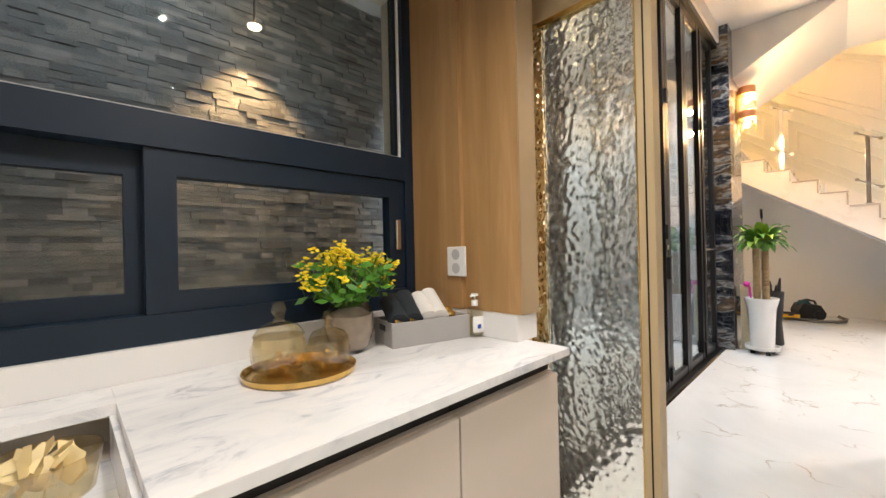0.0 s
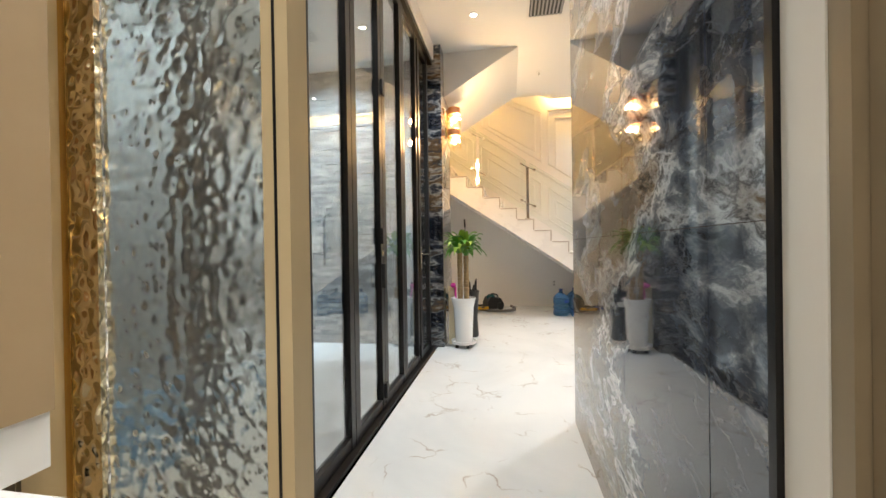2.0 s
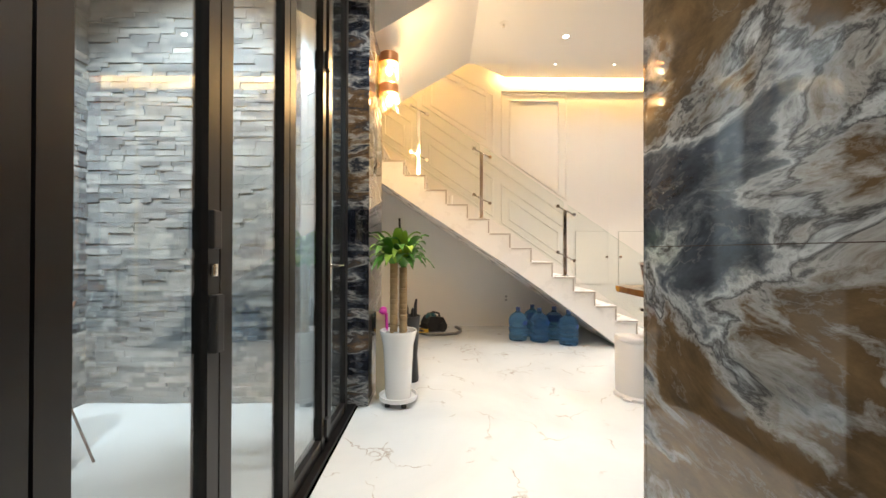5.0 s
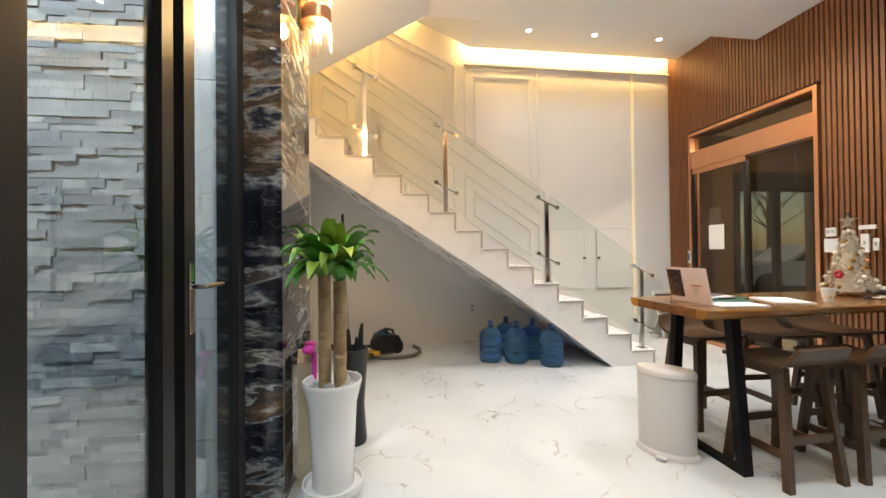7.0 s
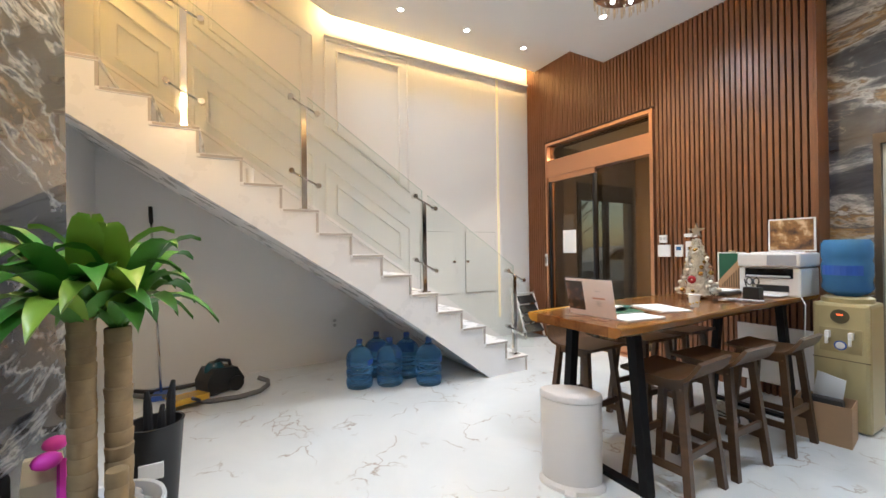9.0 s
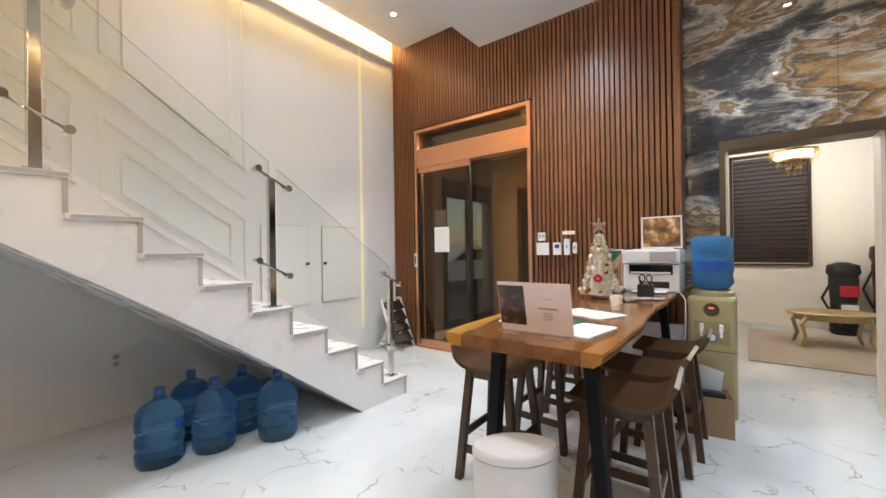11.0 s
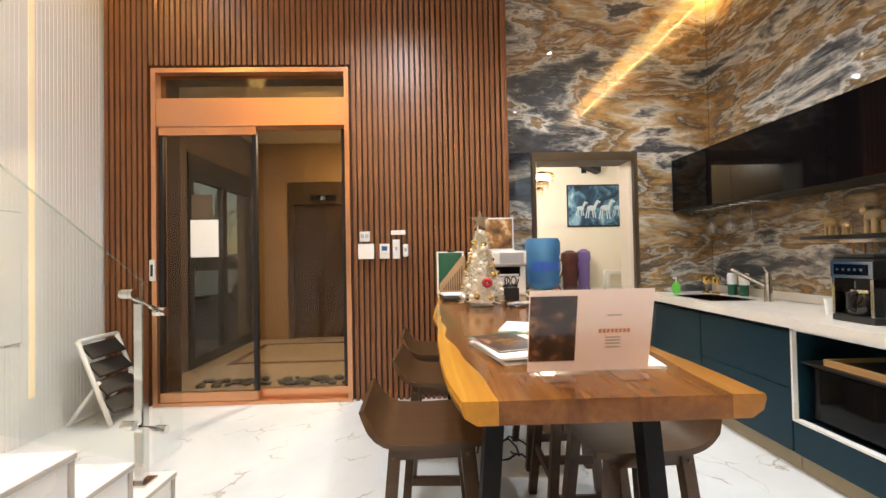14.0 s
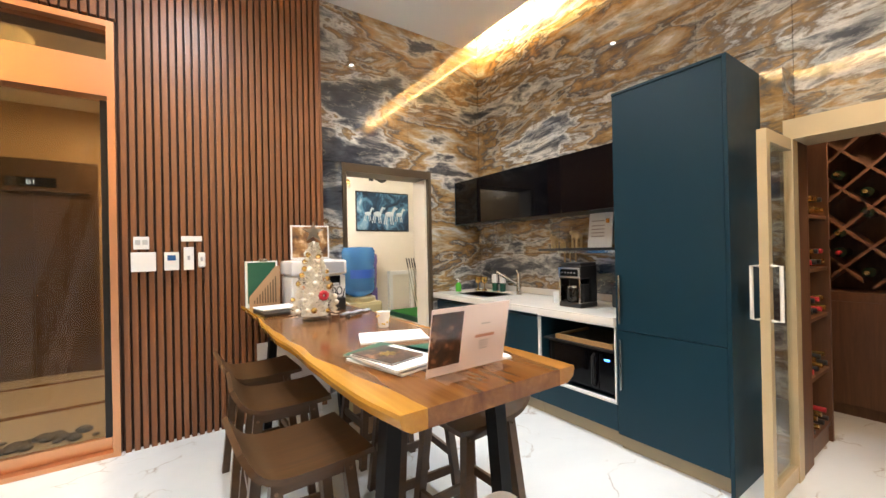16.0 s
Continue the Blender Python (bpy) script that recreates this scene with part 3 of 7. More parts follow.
# Unseen spots without fixtures, added to brighten the wash room.
for x, y in ((-0.7, 0.1), (0.35, 0.25), (0.55, -0.7)):
    spot(x, y, 2.43, 33, (1.0, 0.95, 0.86), 150, 0.8, 0.007)

# ---- more materials for the things ----
SLAB_WOOD = make_wood("walnut_slab", (0.12, 0.042, 0.010), (0.34, 0.145, 0.040), 0.16, 0.5, "y", 0.05)
SAPWOOD = make_wood("golden_sapwood", (0.38, 0.165, 0.018), (0.68, 0.36, 0.045), 0.18, 0.5, "y", 0.05)
SAPWOOD_BROWN = make_wood("brown_sapwood", (0.26, 0.11, 0.022), (0.46, 0.22, 0.05), 0.18, 0.5, "y", 0.05)
STOOL_WOOD = make_wood("dark_stained_ash", (0.054, 0.026, 0.010), (0.122, 0.062, 0.023), 0.36, 1.0, "x")
RACK_WOOD = make_wood("cellar_wood", (0.10, 0.04, 0.018), (0.22, 0.10, 0.045), 0.5, 1.0, "z")
BAMBOO = make_wood("bamboo", (0.50, 0.30, 0.12), (0.66, 0.44, 0.20), 0.45, 1.0, "y")
KRAFT = plain("kraft_cardboard", (0.42, 0.27, 0.15), 0.8, vary=0.15)
PAPER = plain("white_paper", (0.86, 0.86, 0.84), 0.75, vary=0.03)
OLIVE = plain("olive_beige_plastic", (0.46, 0.39, 0.20), 0.32, vary=0.05)
TABLE_STEEL = plain("matt_black_steel", (0.006, 0.006, 0.007), 0.55, fine=220, spec=0.2)
TOE_KICK = plain("champagne_toe_kick", (0.34, 0.27, 0.17), 0.4, 0.25, fine=200)
CREAM_WORKTOP = plain("cream_solid_worktop", (0.80, 0.76, 0.69), 0.2, vary=0.03)
BOTTLE_BLUE = solid_glass("blue_water_bottle", (0.16, 0.40, 0.74), 0.03, 1.33)
COOLER_BOTTLE = solid_glass("pale_blue_cooler_bottle", (0.15, 0.39, 0.74), 0.14, 1.12)
COOLER_BOTTLE.node_tree.nodes["Principled BSDF"].inputs["Transmission Weight"].default_value = 0.6
BOTTLE_BLUE.node_tree.nodes["Principled BSDF"].inputs["Transmission Weight"].default_value = 0.85
CAP_BLUE = plain("blue_cap", (0.02, 0.06, 0.22), 0.4)
LABEL_BLUE = plain("blue_label", (0.03, 0.10, 0.45), 0.4)
BARK = plain("cane_bark", (0.36, 0.25, 0.13), 0.85, vary=0.5, scale=18, bump=0.7, fine=60)
LEAF = plain("broad_leaf", (0.080, 0.25, 0.028), 0.35, vary=0.3, scale=9)
LEAF_PALE = plain("yellow_green_leaf", (0.26, 0.42, 0.045), 0.35, vary=0.3, scale=9)
PEBBLE = plain("grey_pebble", (0.45, 0.44, 0.42), 0.6, vary=0.25)
GOLD = plain("gilt_metal", (0.70, 0.46, 0.14), 0.22, 0.9)
RED = plain("red_felt", (0.45, 0.02, 0.03), 0.6)
GREEN = plain("green_board", (0.02, 0.11, 0.06), 0.4)
PINK = plain("pink_tissue", (0.72, 0.04, 0.42), 0.55)
TINSEL = plain("white_tinsel", (0.86, 0.81, 0.70), 0.25, spec=0.8)
CRYSTAL = glass("crystal_drop", (1.0, 0.93, 0.80), 0.05)
BEIGE_DOOR = plain("beige_vanity_lacquer", (0.70, 0.61, 0.52), 0.35, vary=0.03)
GREY_WEAVE = plain("grey_woven_basket", (0.40, 0.39, 0.38), 0.8, vary=0.2, bump=0.5, fine=160)
TAN_STONE = plain("tan_marble_cladding", (0.52, 0.36, 0.19), 0.25, vary=0.18, scale=2.5)
CREAM_STONE = plain("cream_stone_floor", (0.62, 0.55, 0.43), 0.12, vary=0.08)
BRONZE = plain("bronze_lift_door", (0.16, 0.10, 0.06), 0.3, 0.7)
NAVY_TOWEL = plain("dark_patterned_towel", (0.02, 0.028, 0.035), 0.9, bump=0.4)
TOWEL = plain("white_towel", (0.80, 0.78, 0.74), 0.95, bump=0.5)
PURPLE = plain("purple_bag", (0.13, 0.09, 0.30), 0.5)
MAROON = plain("maroon_bag", (0.07, 0.018, 0.018), 0.5)
BAG_LEATHER = plain("brown_bag_leather", (0.030, 0.016, 0.011), 0.5, vary=0.4)
BIN_GREY = plain("dull_grey_bin", (0.16, 0.16, 0.16), 0.7)
BRASS = plain("antique_gold", (0.55, 0.42, 0.22), 0.35, 0.4)


def make_vanity_marble():
    m = mat("white_vanity_marble", rough=0.15)
    n = Net(m)
    at = n.coords((1, 2.2, 1), (0, 0, 35), "World")
    a = n.noise(at, 5, 8, 0.65, 1.6)
    n.base(n.ramp(a.outputs[0], [(0.30, (0.48, 0.51, 0.56)), (0.42, (0.76, 0.77, 0.78)), (0.55, (0.84, 0.84, 0.83))]))
    return m


def make_rippled_glass():
    """Hammered cathedral glass with broad dimples."""
    m = solid_glass("hammered_glass", (0.95, 0.95, 0.88), 0.16, 1.40)
    m.node_tree.nodes["Principled BSDF"].inputs["Transmission Weight"].default_value = 0.98
    n = Net(m)
    at = n.coords((1, 1, 1), source="World")
    v = n.node("ShaderNodeTexVoronoi", Scale=40.0)
    v.feature = "SMOOTH_F1"
    n.link(at, v.inputs["Vector"])
    n.bump(v.outputs["Distance"], 1.0, 0.0085)
    return m


def make_beaten_gold():
    m = mat("beaten_gilt", (0.82, 0.71, 0.48), 0.16, metal=1.0)
    n = Net(m)
    v = n.node("ShaderNodeTexVoronoi", Scale=42.0)
    v.feature = "SMOOTH_F1"
    n.link(n.coords(source="World"), v.inputs["Vector"])
    n.bump(v.outputs["Distance"], 1.0, 0.02)
    return m


VANITY_MARBLE, HAMMERED = make_vanity_marble(), make_rippled_glass()


# ---- kinds of things ----
def water_bottle(at, rz=0.0, label="empty blue plastic water bottle standing on the floor", group="water bottles under the stair"):
    b = thing("water_bottle", at, label, "water bottle", group, rz)
    part("bottle_body", lathe([(0.100, 0.0), (0.122, 0.006), (0.133, 0.025), (0.135, 0.075), (0.131, 0.092), (0.119, 0.104), (0.119, 0.112), (0.131, 0.124), (0.135, 0.138), (0.135, 0.172), (0.131, 0.186),
                               (0.119, 0.198), (0.119, 0.206), (0.131, 0.218), (0.135, 0.232), (0.135, 0.296), (0.128, 0.330), (0.108, 0.362), (0.078, 0.388), (0.046, 0.406), (0.032, 0.420), (0.030, 0.445)], 32), BOTTLE_BLUE, b)
    part("cap", lathe([(0.032, 0.44), (0.033, 0.475), (0.026, 0.482)], 16), CAP_BLUE, b)
    lab = bmesh.new()
    for a0 in range(6):
        t0, t1 = radians(200 + 14 * a0), radians(214 + 14 * a0)
        lab.faces.new([lab.verts.new((0.136 * math.cos(t), 0.136 * math.sin(t), z)) for t, z in ((t0, 0.236), (t1, 0.236), (t1, 0.288), (t0, 0.288))])
    part("paper_label", lab, LABEL_BLUE, b)
    b.scale = (0.955, 0.955, 0.955)
    return b


def stool():
    s = thing("bar_stool", (0, 0, 0), "dark-stained wooden bar stool with a low curved lip", "stool", "bar stools round the table")
    prof = [(-0.19, 0.008), (-0.12, 0.001), (0.0, -0.002), (0.08, 0.0), (0.115, 0.004), (0.142, 0.013), (0.164, 0.028), (0.182, 0.050), (0.197, 0.077), (0.211, 0.106)]
    bm = bmesh.new()
    rows = []
    for i, (x, z) in enumerate(prof):
        d = Vector((prof[min(i + 1, 9)][0] - prof[max(i - 1, 0)][0], prof[min(i + 1, 9)][1] - prof[max(i - 1, 0)][1])).normalized()
        nx, nz = d.y * 0.019, -d.x * 0.019
        w = 0.185 if i < 8 else 0.185 - 0.012 * (i - 7)
        rows.append([bm.verts.new(p) for p in ((x, -w, 0.634 + z), (x, w, 0.634 + z), (x + nx, w, 0.634 + z + nz), (x + nx, -w, 0.634 + z + nz))])
    for a, b in zip(rows, rows[1:]):
        for k in range(4):
            bm.faces.new((a[k], a[(k + 1) % 4], b[(k + 1) % 4], b[k])).smooth = True
    bm.faces.new(rows[0]), bm.faces.new(rows[-1])
    bmesh.ops.recalc_face_normals(bm, faces=bm.faces)
    part("seat", bm, STOOL_WOOD, s)
    for sx in (-1, 1):
        for sy in (-1, 1):
            t, f = Vector((sx * 0.115, sy * 0.130, 0.618)), Vector((sx * 0.172, sy * 0.176, 0.0))
            lb = bmesh.new()
            q = 0.019
            lo = [lb.verts.new((f.x + a * q, f.y + b * q, 0)) for a, b in ((-1, -1), (1, -1), (1, 1), (-1, 1))]
            hi = [lb.verts.new((t.x + a * q, t.y + b * q, t.z)) for a, b in ((-1, -1), (1, -1), (1, 1), (-1, 1))]
            lb.faces.new(lo[::-1]), lb.faces.new(hi)
            for k in range(4):
                lb.faces.new((lo[k], lo[(k + 1) % 4], hi[(k + 1) % 4], hi[k]))
            leg = part("leg", lb, STOOL_WOOD, s)
            part("screw_cap", tube([(t.x * 1.05, sy * 0.150, 0.58), (t.x * 1.05, sy * 0.157, 0.58)], 0.006, 8), BRONZE, leg)
    for y in (-1, 1):
        part("apron", boxes((-0.11, 0.11, y * 0.133 - 0.009, y * 0.133 + 0.009, 0.565, 0.617), bevel=0.002), STOOL_WOOD, s)
    for y in (-1, 1):
        part("stretcher", boxes((-0.148, 0.148, y * 0.162 - 0.009, y * 0.162 + 0.009, 0.150, 0.192), bevel=0.003), STOOL_WOOD, s)
    for x in (-1, 1):
        part("stretcher", boxes((x * 0.150 - 0.009, x * 0.150 + 0.009, -0.150, 0.150, 0.225, 0.267), bevel=0.003), STOOL_WOOD, s)
    return s


def base_unit(y0, y1, label, drawer=None):
    c = thing("base_cabinet", (3.245, (y0 + y1) / 2, 0), label, "cabinet", "kitchen base cabinets")
    h = (y1 - y0) / 2
    part("carcass", boxes((0, 0.615, -h + 0.001, h - 0.001, 0.10, 0.795)), TEAL, c)
    part("toe_kick", boxes((0.02, 0.59, -h + 0.001, h - 0.001, 0.0, 0.099)), TOE_KICK, c)
    if drawer is None:
        part("door", boxes((0.616, 0.636, -h + 0.003, h - 0.003, 0.105, 0.765), bevel=0.002), TEAL, c)
        part("lock", tube([(0.636, h - 0.12, 0.42), (0.640, h - 0.12, 0.42)], 0.008), BLACK_PLASTIC, c)
    else:
        part("drawer_front", boxes((0.616, 0.636, -h + 0.003, h - 0.003, 0.105, drawer), bevel=0.002), TEAL, c)
        part("drawer_front", boxes((0.616, 0.636, -h + 0.003, h - 0.003, drawer + 0.004, 0.765), bevel=0.002), TEAL, c)
    return c


# ---- living area ----
W = random.Random(4)
table = thing("dining_table", (5.483, -2.66, 0), "live-edge walnut slab table on black steel legs", "table")
n = 40
TOP, UNDER = 0.92, 0.868
outer, inner = {}, {}
for s, e in ((1, 0.362), (-1, 0.315)):
    outer[s], inner[s] = [], []
    for i in range(n + 1):
        y = -1.24 + 2.48 * i / n
        k = e + 0.014 * math.sin(2.1 * y + s) + 0.009 * math.sin(5.3 * y + 2 * s) + 0.004 * math.sin(13 * y) + (-0.09 * max(0, y - 0.85) if s > 0 else 0.014 * y)
        sap = 0.046 + 0.020 * math.sin(2.6 * y - 1.4) + 0.010 * math.sin(7 * y + s) + 0.006 * math.sin(19 * y) + 0.05 * max(0.0, y - 0.75)
        outer[s].append((s * k, y))
        inner[s].append((s * (k - (sap if s > 0 else 0.8 * sap)), y))
part("heartwood_top", prism(inner[1] + inner[-1][::-1], "z", UNDER, TOP), SLAB_WOOD, table, "dark walnut heartwood top")
for s in (1, -1):
    bm = bmesh.new()
    rows = []
    for (ox, y), (ix, _) in zip(outer[s], inner[s]):
        rows.append([bm.verts.new(p) for p in ((ix, y, UNDER), (ox - s * 0.034, y, UNDER), (ox - s * 0.008, y, UNDER + 0.017), (ox, y, TOP - 0.010), (ox - s * 0.004, y, TOP), (ix, y, TOP))])
    for a, b in zip(rows, rows[1:]):
        for j in range(6):
            bm.faces.new((a[j], a[(j + 1) % 6], b[(j + 1) % 6], b[j]))
    bm.faces.new(rows[0]), bm.faces.new(rows[-1])
    bmesh.ops.recalc_face_normals(bm, faces=bm.faces)
    part("live_edge", bm, SAPWOOD if s > 0 else SAPWOOD_BROWN, table, "golden sapwood live edge")
for y in (0.97, -0.80):
    leg = part("foot_bar", boxes((-0.30, 0.30, y - 0.03, y + 0.03, 0, 0.025)), TABLE_STEEL, table, "black steel foot bar")
    part("top_bar", boxes((-0.24, 0.24, y - 0.03, y + 0.03, UNDER - 0.026, UNDER - 0.001)), TABLE_STEEL, table)
    for s in (1, -1):
        part("leg", prism([(s * 0.25, 0.025), (s * 0.30, 0.025), (s * 0.235, UNDER - 0.026), (s * 0.185, UNDER - 0.026)], "y", y - 0.03, y + 0.03), TABLE_STEEL, leg)

first = stool()
first.matrix_world = pose(5.885, -2.02, 0, 0, 0, 2)
for x, y, r in ((5.83, -2.60, -3), (5.84, -3.12, 1), (5.21, -1.93, 183), (5.205, -2.42, 178), (5.165, -2.99, 181)):
    copy_thing(first, pose(x, y, 0, 0, 0, r))

BIN_WHITE = plain("satin_bin_plastic", (0.74, 0.71, 0.69), 0.38, vary=0.03, fine=250)


def lens_ring(a, b, n=24):
    """Outline of an oval that comes to soft points at both ends."""
    pts = []
    for i in range(n):
        t = 2 * math.pi * i / n
        pts.append((a * math.cos(t), b * math.sin(t) * (0.82 + 0.18 * math.sin(t) ** 2)))
    return pts


def lofted(levels, n=28):
    """Closed skin through lens-shaped rings (a, b, z)."""
    bm = bmesh.new()
    rings = [[bm.verts.new((x, y, z)) for x, y in lens_ring(a, b, n)] for a, b, z in levels]
    for p, q in zip(rings, rings[1:]):
        for k in range(n):
            bm.faces.new((p[k], p[(k + 1) % n], q[(k + 1) % n], q[k])).smooth = True
    bm.faces.new(rings[0][::-1]), bm.faces.new(rings[-1])
    bmesh.ops.recalc_face_normals(bm, faces=bm.faces)
    return bm


bin_ = thing("pedal_bin", (5.487, -1.435, 0), "tall oval white plastic pedal bin", "bin", rz=40)
part("bin_body", lofted([(0.158, 0.096, 0.035), (0.160, 0.098, 0.06), (0.164, 0.102, 0.47), (0.164, 0.102, 0.478)]), BIN_WHITE, bin_)
part("lid", lofted([(0.162, 0.100, 0.480), (0.167, 0.105, 0.484), (0.167, 0.105, 0.508), (0.160, 0.097, 0.519), (0.10, 0.065, 0.527)]), BIN_WHITE, bin_, "slightly domed white lid")
part("foot_ring", lofted([(0.176, 0.114, 0.0), (0.176, 0.114, 0.022), (0.162, 0.100, 0.036)]), BIN_WHITE, bin_)
part("pedal", boxes((-0.03, 0.03, 0.105, 0.148, 0.006, 0.022), bevel=0.004), BIN_WHITE, bin_)

# plant
pot = thing("potted_plant", (5.36, 0.545, 0), "dracaena cane plant in a tall white pot", "plant")
base = part("plant_caddy", lathe([(0.125, 0.045), (0.150, 0.05), (0.155, 0.085), (0.145, 0.085), (0.14, 0.06)], 28), WHITE_PLASTIC, pot, "round white wheeled saucer")
for a in range(4):
    part("castor", boxes((0.095 * math.cos(1.57 * a + 0.6) - 0.022, 0.095 * math.cos(1.57 * a + 0.6) + 0.022, 0.095 * math.sin(1.57 * a + 0.6) - 0.02, 0.095 * math.sin(1.57 * a + 0.6) + 0.02, 0.0, 0.045), bevel=0.006), BLACK_PLASTIC, base)
part("pot", lathe([(0.100, 0.062), (0.104, 0.07), (0.112, 0.30), (0.122, 0.48), (0.146, 0.575), (0.150, 0.59), (0.147, 0.60), (0.138, 0.597), (0.128, 0.56), (0.05, 0.555)], 36), plain("white_glazed_pot", (0.84, 0.84, 0.83), 0.16, vary=0.02, bump=0), pot, "tall white glazed pot")
peb = bmesh.new()
for i in range(16):
    a = W.uniform(0, 6.28)
    r = W.uniform(0.05, 0.115)
    ball(peb, (r * math.cos(a), r * math.sin(a), 0.575), W.uniform(0.018, 0.032), 8, 0.6)
part("pebbles", peb, PEBBLE, pot)
tops = []
for x, y, h, r in ((-0.014, 0.036, 1.11, 0.031), (0.022, -0.036, 1.10, 0.032), (-0.055, -0.045, 0.70, 0.026)):
    prof = []
    z = 0.56
    while z < h:
        prof += [(r * W.uniform(0.96, 1.05), z), (r * W.uniform(1.0, 1.1), z + 0.035), (r * 0.95, z + 0.04)]
        z += 0.042
    part("cane", lathe(prof, 14, at=(x, y, 0)), BARK, pot, "ringed brown cane")
    if h > 1:
        tops.append((x, y, h))
for x, y, h in tops:
    for i in range(28):
        a, ln, el = 2.39996 * i + W.uniform(-0.3, 0.3), W.uniform(0.29, 0.45), 0.10 + 0.80 * (i / 27)
        bm = bmesh.new()
        rows = []
        for k in range(8):
            u = k / 7
            out = ln * (0.86 * u - 0.10 * u * u) * (1.05 - 0.50 * el)
            up = ln * ((0.98 + 0.76 * el) * u - (1.13 - 0.25 * el) * u * u)
            wd = 0.035 * math.sin(math.pi * min(1, 0.12 + 0.88 * u)) ** 0.7 + 0.002
            c = Vector((x + out * math.cos(a), y + out * math.sin(a), h - 0.01 + up))
            sd = Vector((-math.sin(a), math.cos(a), 0))
            rows.append([bm.verts.new(c + sd * wd + Vector((0, 0, 0.010))), bm.verts.new(c - Vector((0, 0, 0.002))), bm.verts.new(c - sd * wd + Vector((0, 0, 0.010)))])
        for p, q in zip(rows, rows[1:]):
            for k in range(2):
                bm.faces.new((p[k], p[k + 1], q[k + 1], q[k])).smooth = True
        part("leaf", bm, LEAF_PALE if W.random() < 0.3 else LEAF, pot)

# under the stair
for x, y, r in ((7.63, -0.88, 0), (7.55, -1.16, 40), (7.365, -1.50, 10), (7.88, -1.14, 80), (7.68, -1.40, 120)):
    water_bottle((x, y, 0), r)

vac = thing("vacuum_cleaner", (8.22, 0.30, 0), "dark teal canister vacuum cleaner with a grey hose", "vacuum cleaner", rz=-60)
part("motor_body", prism([(-0.17, 0.02), (0.15, 0.02), (0.17, 0.10), (0.10, 0.22), (-0.12, 0.25), (-0.18, 0.14)], "y", -0.11, 0.11), BLACK_PLASTIC, vac)
part("dust_cup", lathe([(0.07, 0.12), (0.085, 0.15), (0.085, 0.25), (0.05, 0.29)], 18, at=(-0.06, 0, 0)), plain("teal_plastic", (0.02, 0.08, 0.10), 0.2), vac)
part("carry_handle", tube([(0.10, 0, 0.20), (0.08, 0, 0.27), (-0.02, 0, 0.30), (-0.10, 0, 0.27)], 0.016), BLACK_PLASTIC, vac)
for s in (-1, 1):
    part("wheel", tube([(0.08, s * 0.112, 0.07), (0.08, s * 0.135, 0.07)], 0.07, 18), BLACK_PLASTIC, vac)
bend = [(8.22, -0.02, 0.07), (8.20, -0.11, 0.03), (8.08, -0.10, 0.025), (7.94, -0.02, 0.025), (7.87, 0.15, 0.025), (7.89, 0.38, 0.025), (8.02, 0.56, 0.03), (8.18, 0.68, 0.03), (8.28, 0.86, 0.03), (8.36, 1.02, 0.05)]
back = vac.matrix_world.inverted()
part("hose", tube([back @ Vector(q) for q in bend], 0.022, 10), plain("grey_hose", (0.13, 0.125, 0.12), 0.6, bump=0.5), vac)
part("wand", tube([back @ Vector(q) for q in ((8.41, 0.42, 0.05), (8.39, 0.63, 0.04), (8.38, 0.86, 0.04), (8.45, 1.03, 0.06))], 0.02, 10), BLACK_PLASTIC, vac)
mop = thing("mop", (8.45, 0.78, 0), "floor mop with a slim steel pole leaning on the wall", "mop")
part("pole", tube([(-0.12, 0.0, 0.04), (0.17, 0.10, 1.62)], 0.011), CHROME, mop)
part("grip", tube([(0.172, 0.10, 1.62), (0.19, 0.108, 1.78)], 0.018), BLACK_PLASTIC, mop)
part("mop_head", boxes((-0.25, 0.02, -0.06, 0.06, 0.0, 0.045), bevel=0.01), LABEL_BLUE, mop)
pan = thing("dustpan", (7.98, 0.55, 0.05), "yellow plastic dustpan lying on the floor", "dustpan", rz=20)
part("pan", prism([(-0.14, 0), (0.14, 0), (0.14, 0.012), (0.10, 0.014), (-0.14, 0.05)], "y", -0.13, 0.13), plain("amber_plastic", (0.65, 0.38, 0.03), 0.2), pan)
part("pan_handle", tube([(-0.13, 0, 0.035), (-0.30, 0, 0.06)], 0.014), BLACK_PLASTIC, pan)
stand = thing("umbrella_stand", (5.93, 0.50, 0), "black umbrella stand with a white label and folded umbrellas", "umbrella stand")
part("stand_body", lathe([(0.085, 0), (0.09, 0.02), (0.075, 0.25), (0.10, 0.60), (0.105, 0.62), (0.095, 0.62), (0.07, 0.26)], 22), BLACK_PLASTIC, stand)
part("white_label", boxes((-0.107, -0.096, -0.04, 0.04, 0.43, 0.49)), PAPER, stand)
for dx, dy, h in ((0.02, 0.02, 0.74), (-0.03, -0.02, 0.70), (0.0, -0.04, 0.78)):
    part("umbrella", tube([(dx, dy, 0.25), (dx * 1.4, dy * 1.4, h - 0.06), (dx * 1.6, dy * 1.6, h)], 0.024, 8, taper=0.008), plain("black_fabric", (0.012, 0.012, 0.014), 0.8), stand)
bag = thing("gift_bag", (5.52, 0.712, 0), "tall cream gift bag tied with a pink bow", "bag", rz=8)
part("bag_body", prism([(-0.055, 0), (0.055, 0), (0.048, 0.66), (0.012, 0.72), (-0.012, 0.72), (-0.048, 0.66)], "y", -0.04, 0.04), plain("cream_paper", (0.74, 0.66, 0.46), 0.6), bag)
bow = bmesh.new()
for a, z, k in ((-0.085, 0.735, 0.034), (-0.045, 0.72, 0.026), (0.045, 0.735, 0.032)):
    ball(bow, (a, -0.02, z), k, 8, 0.7)
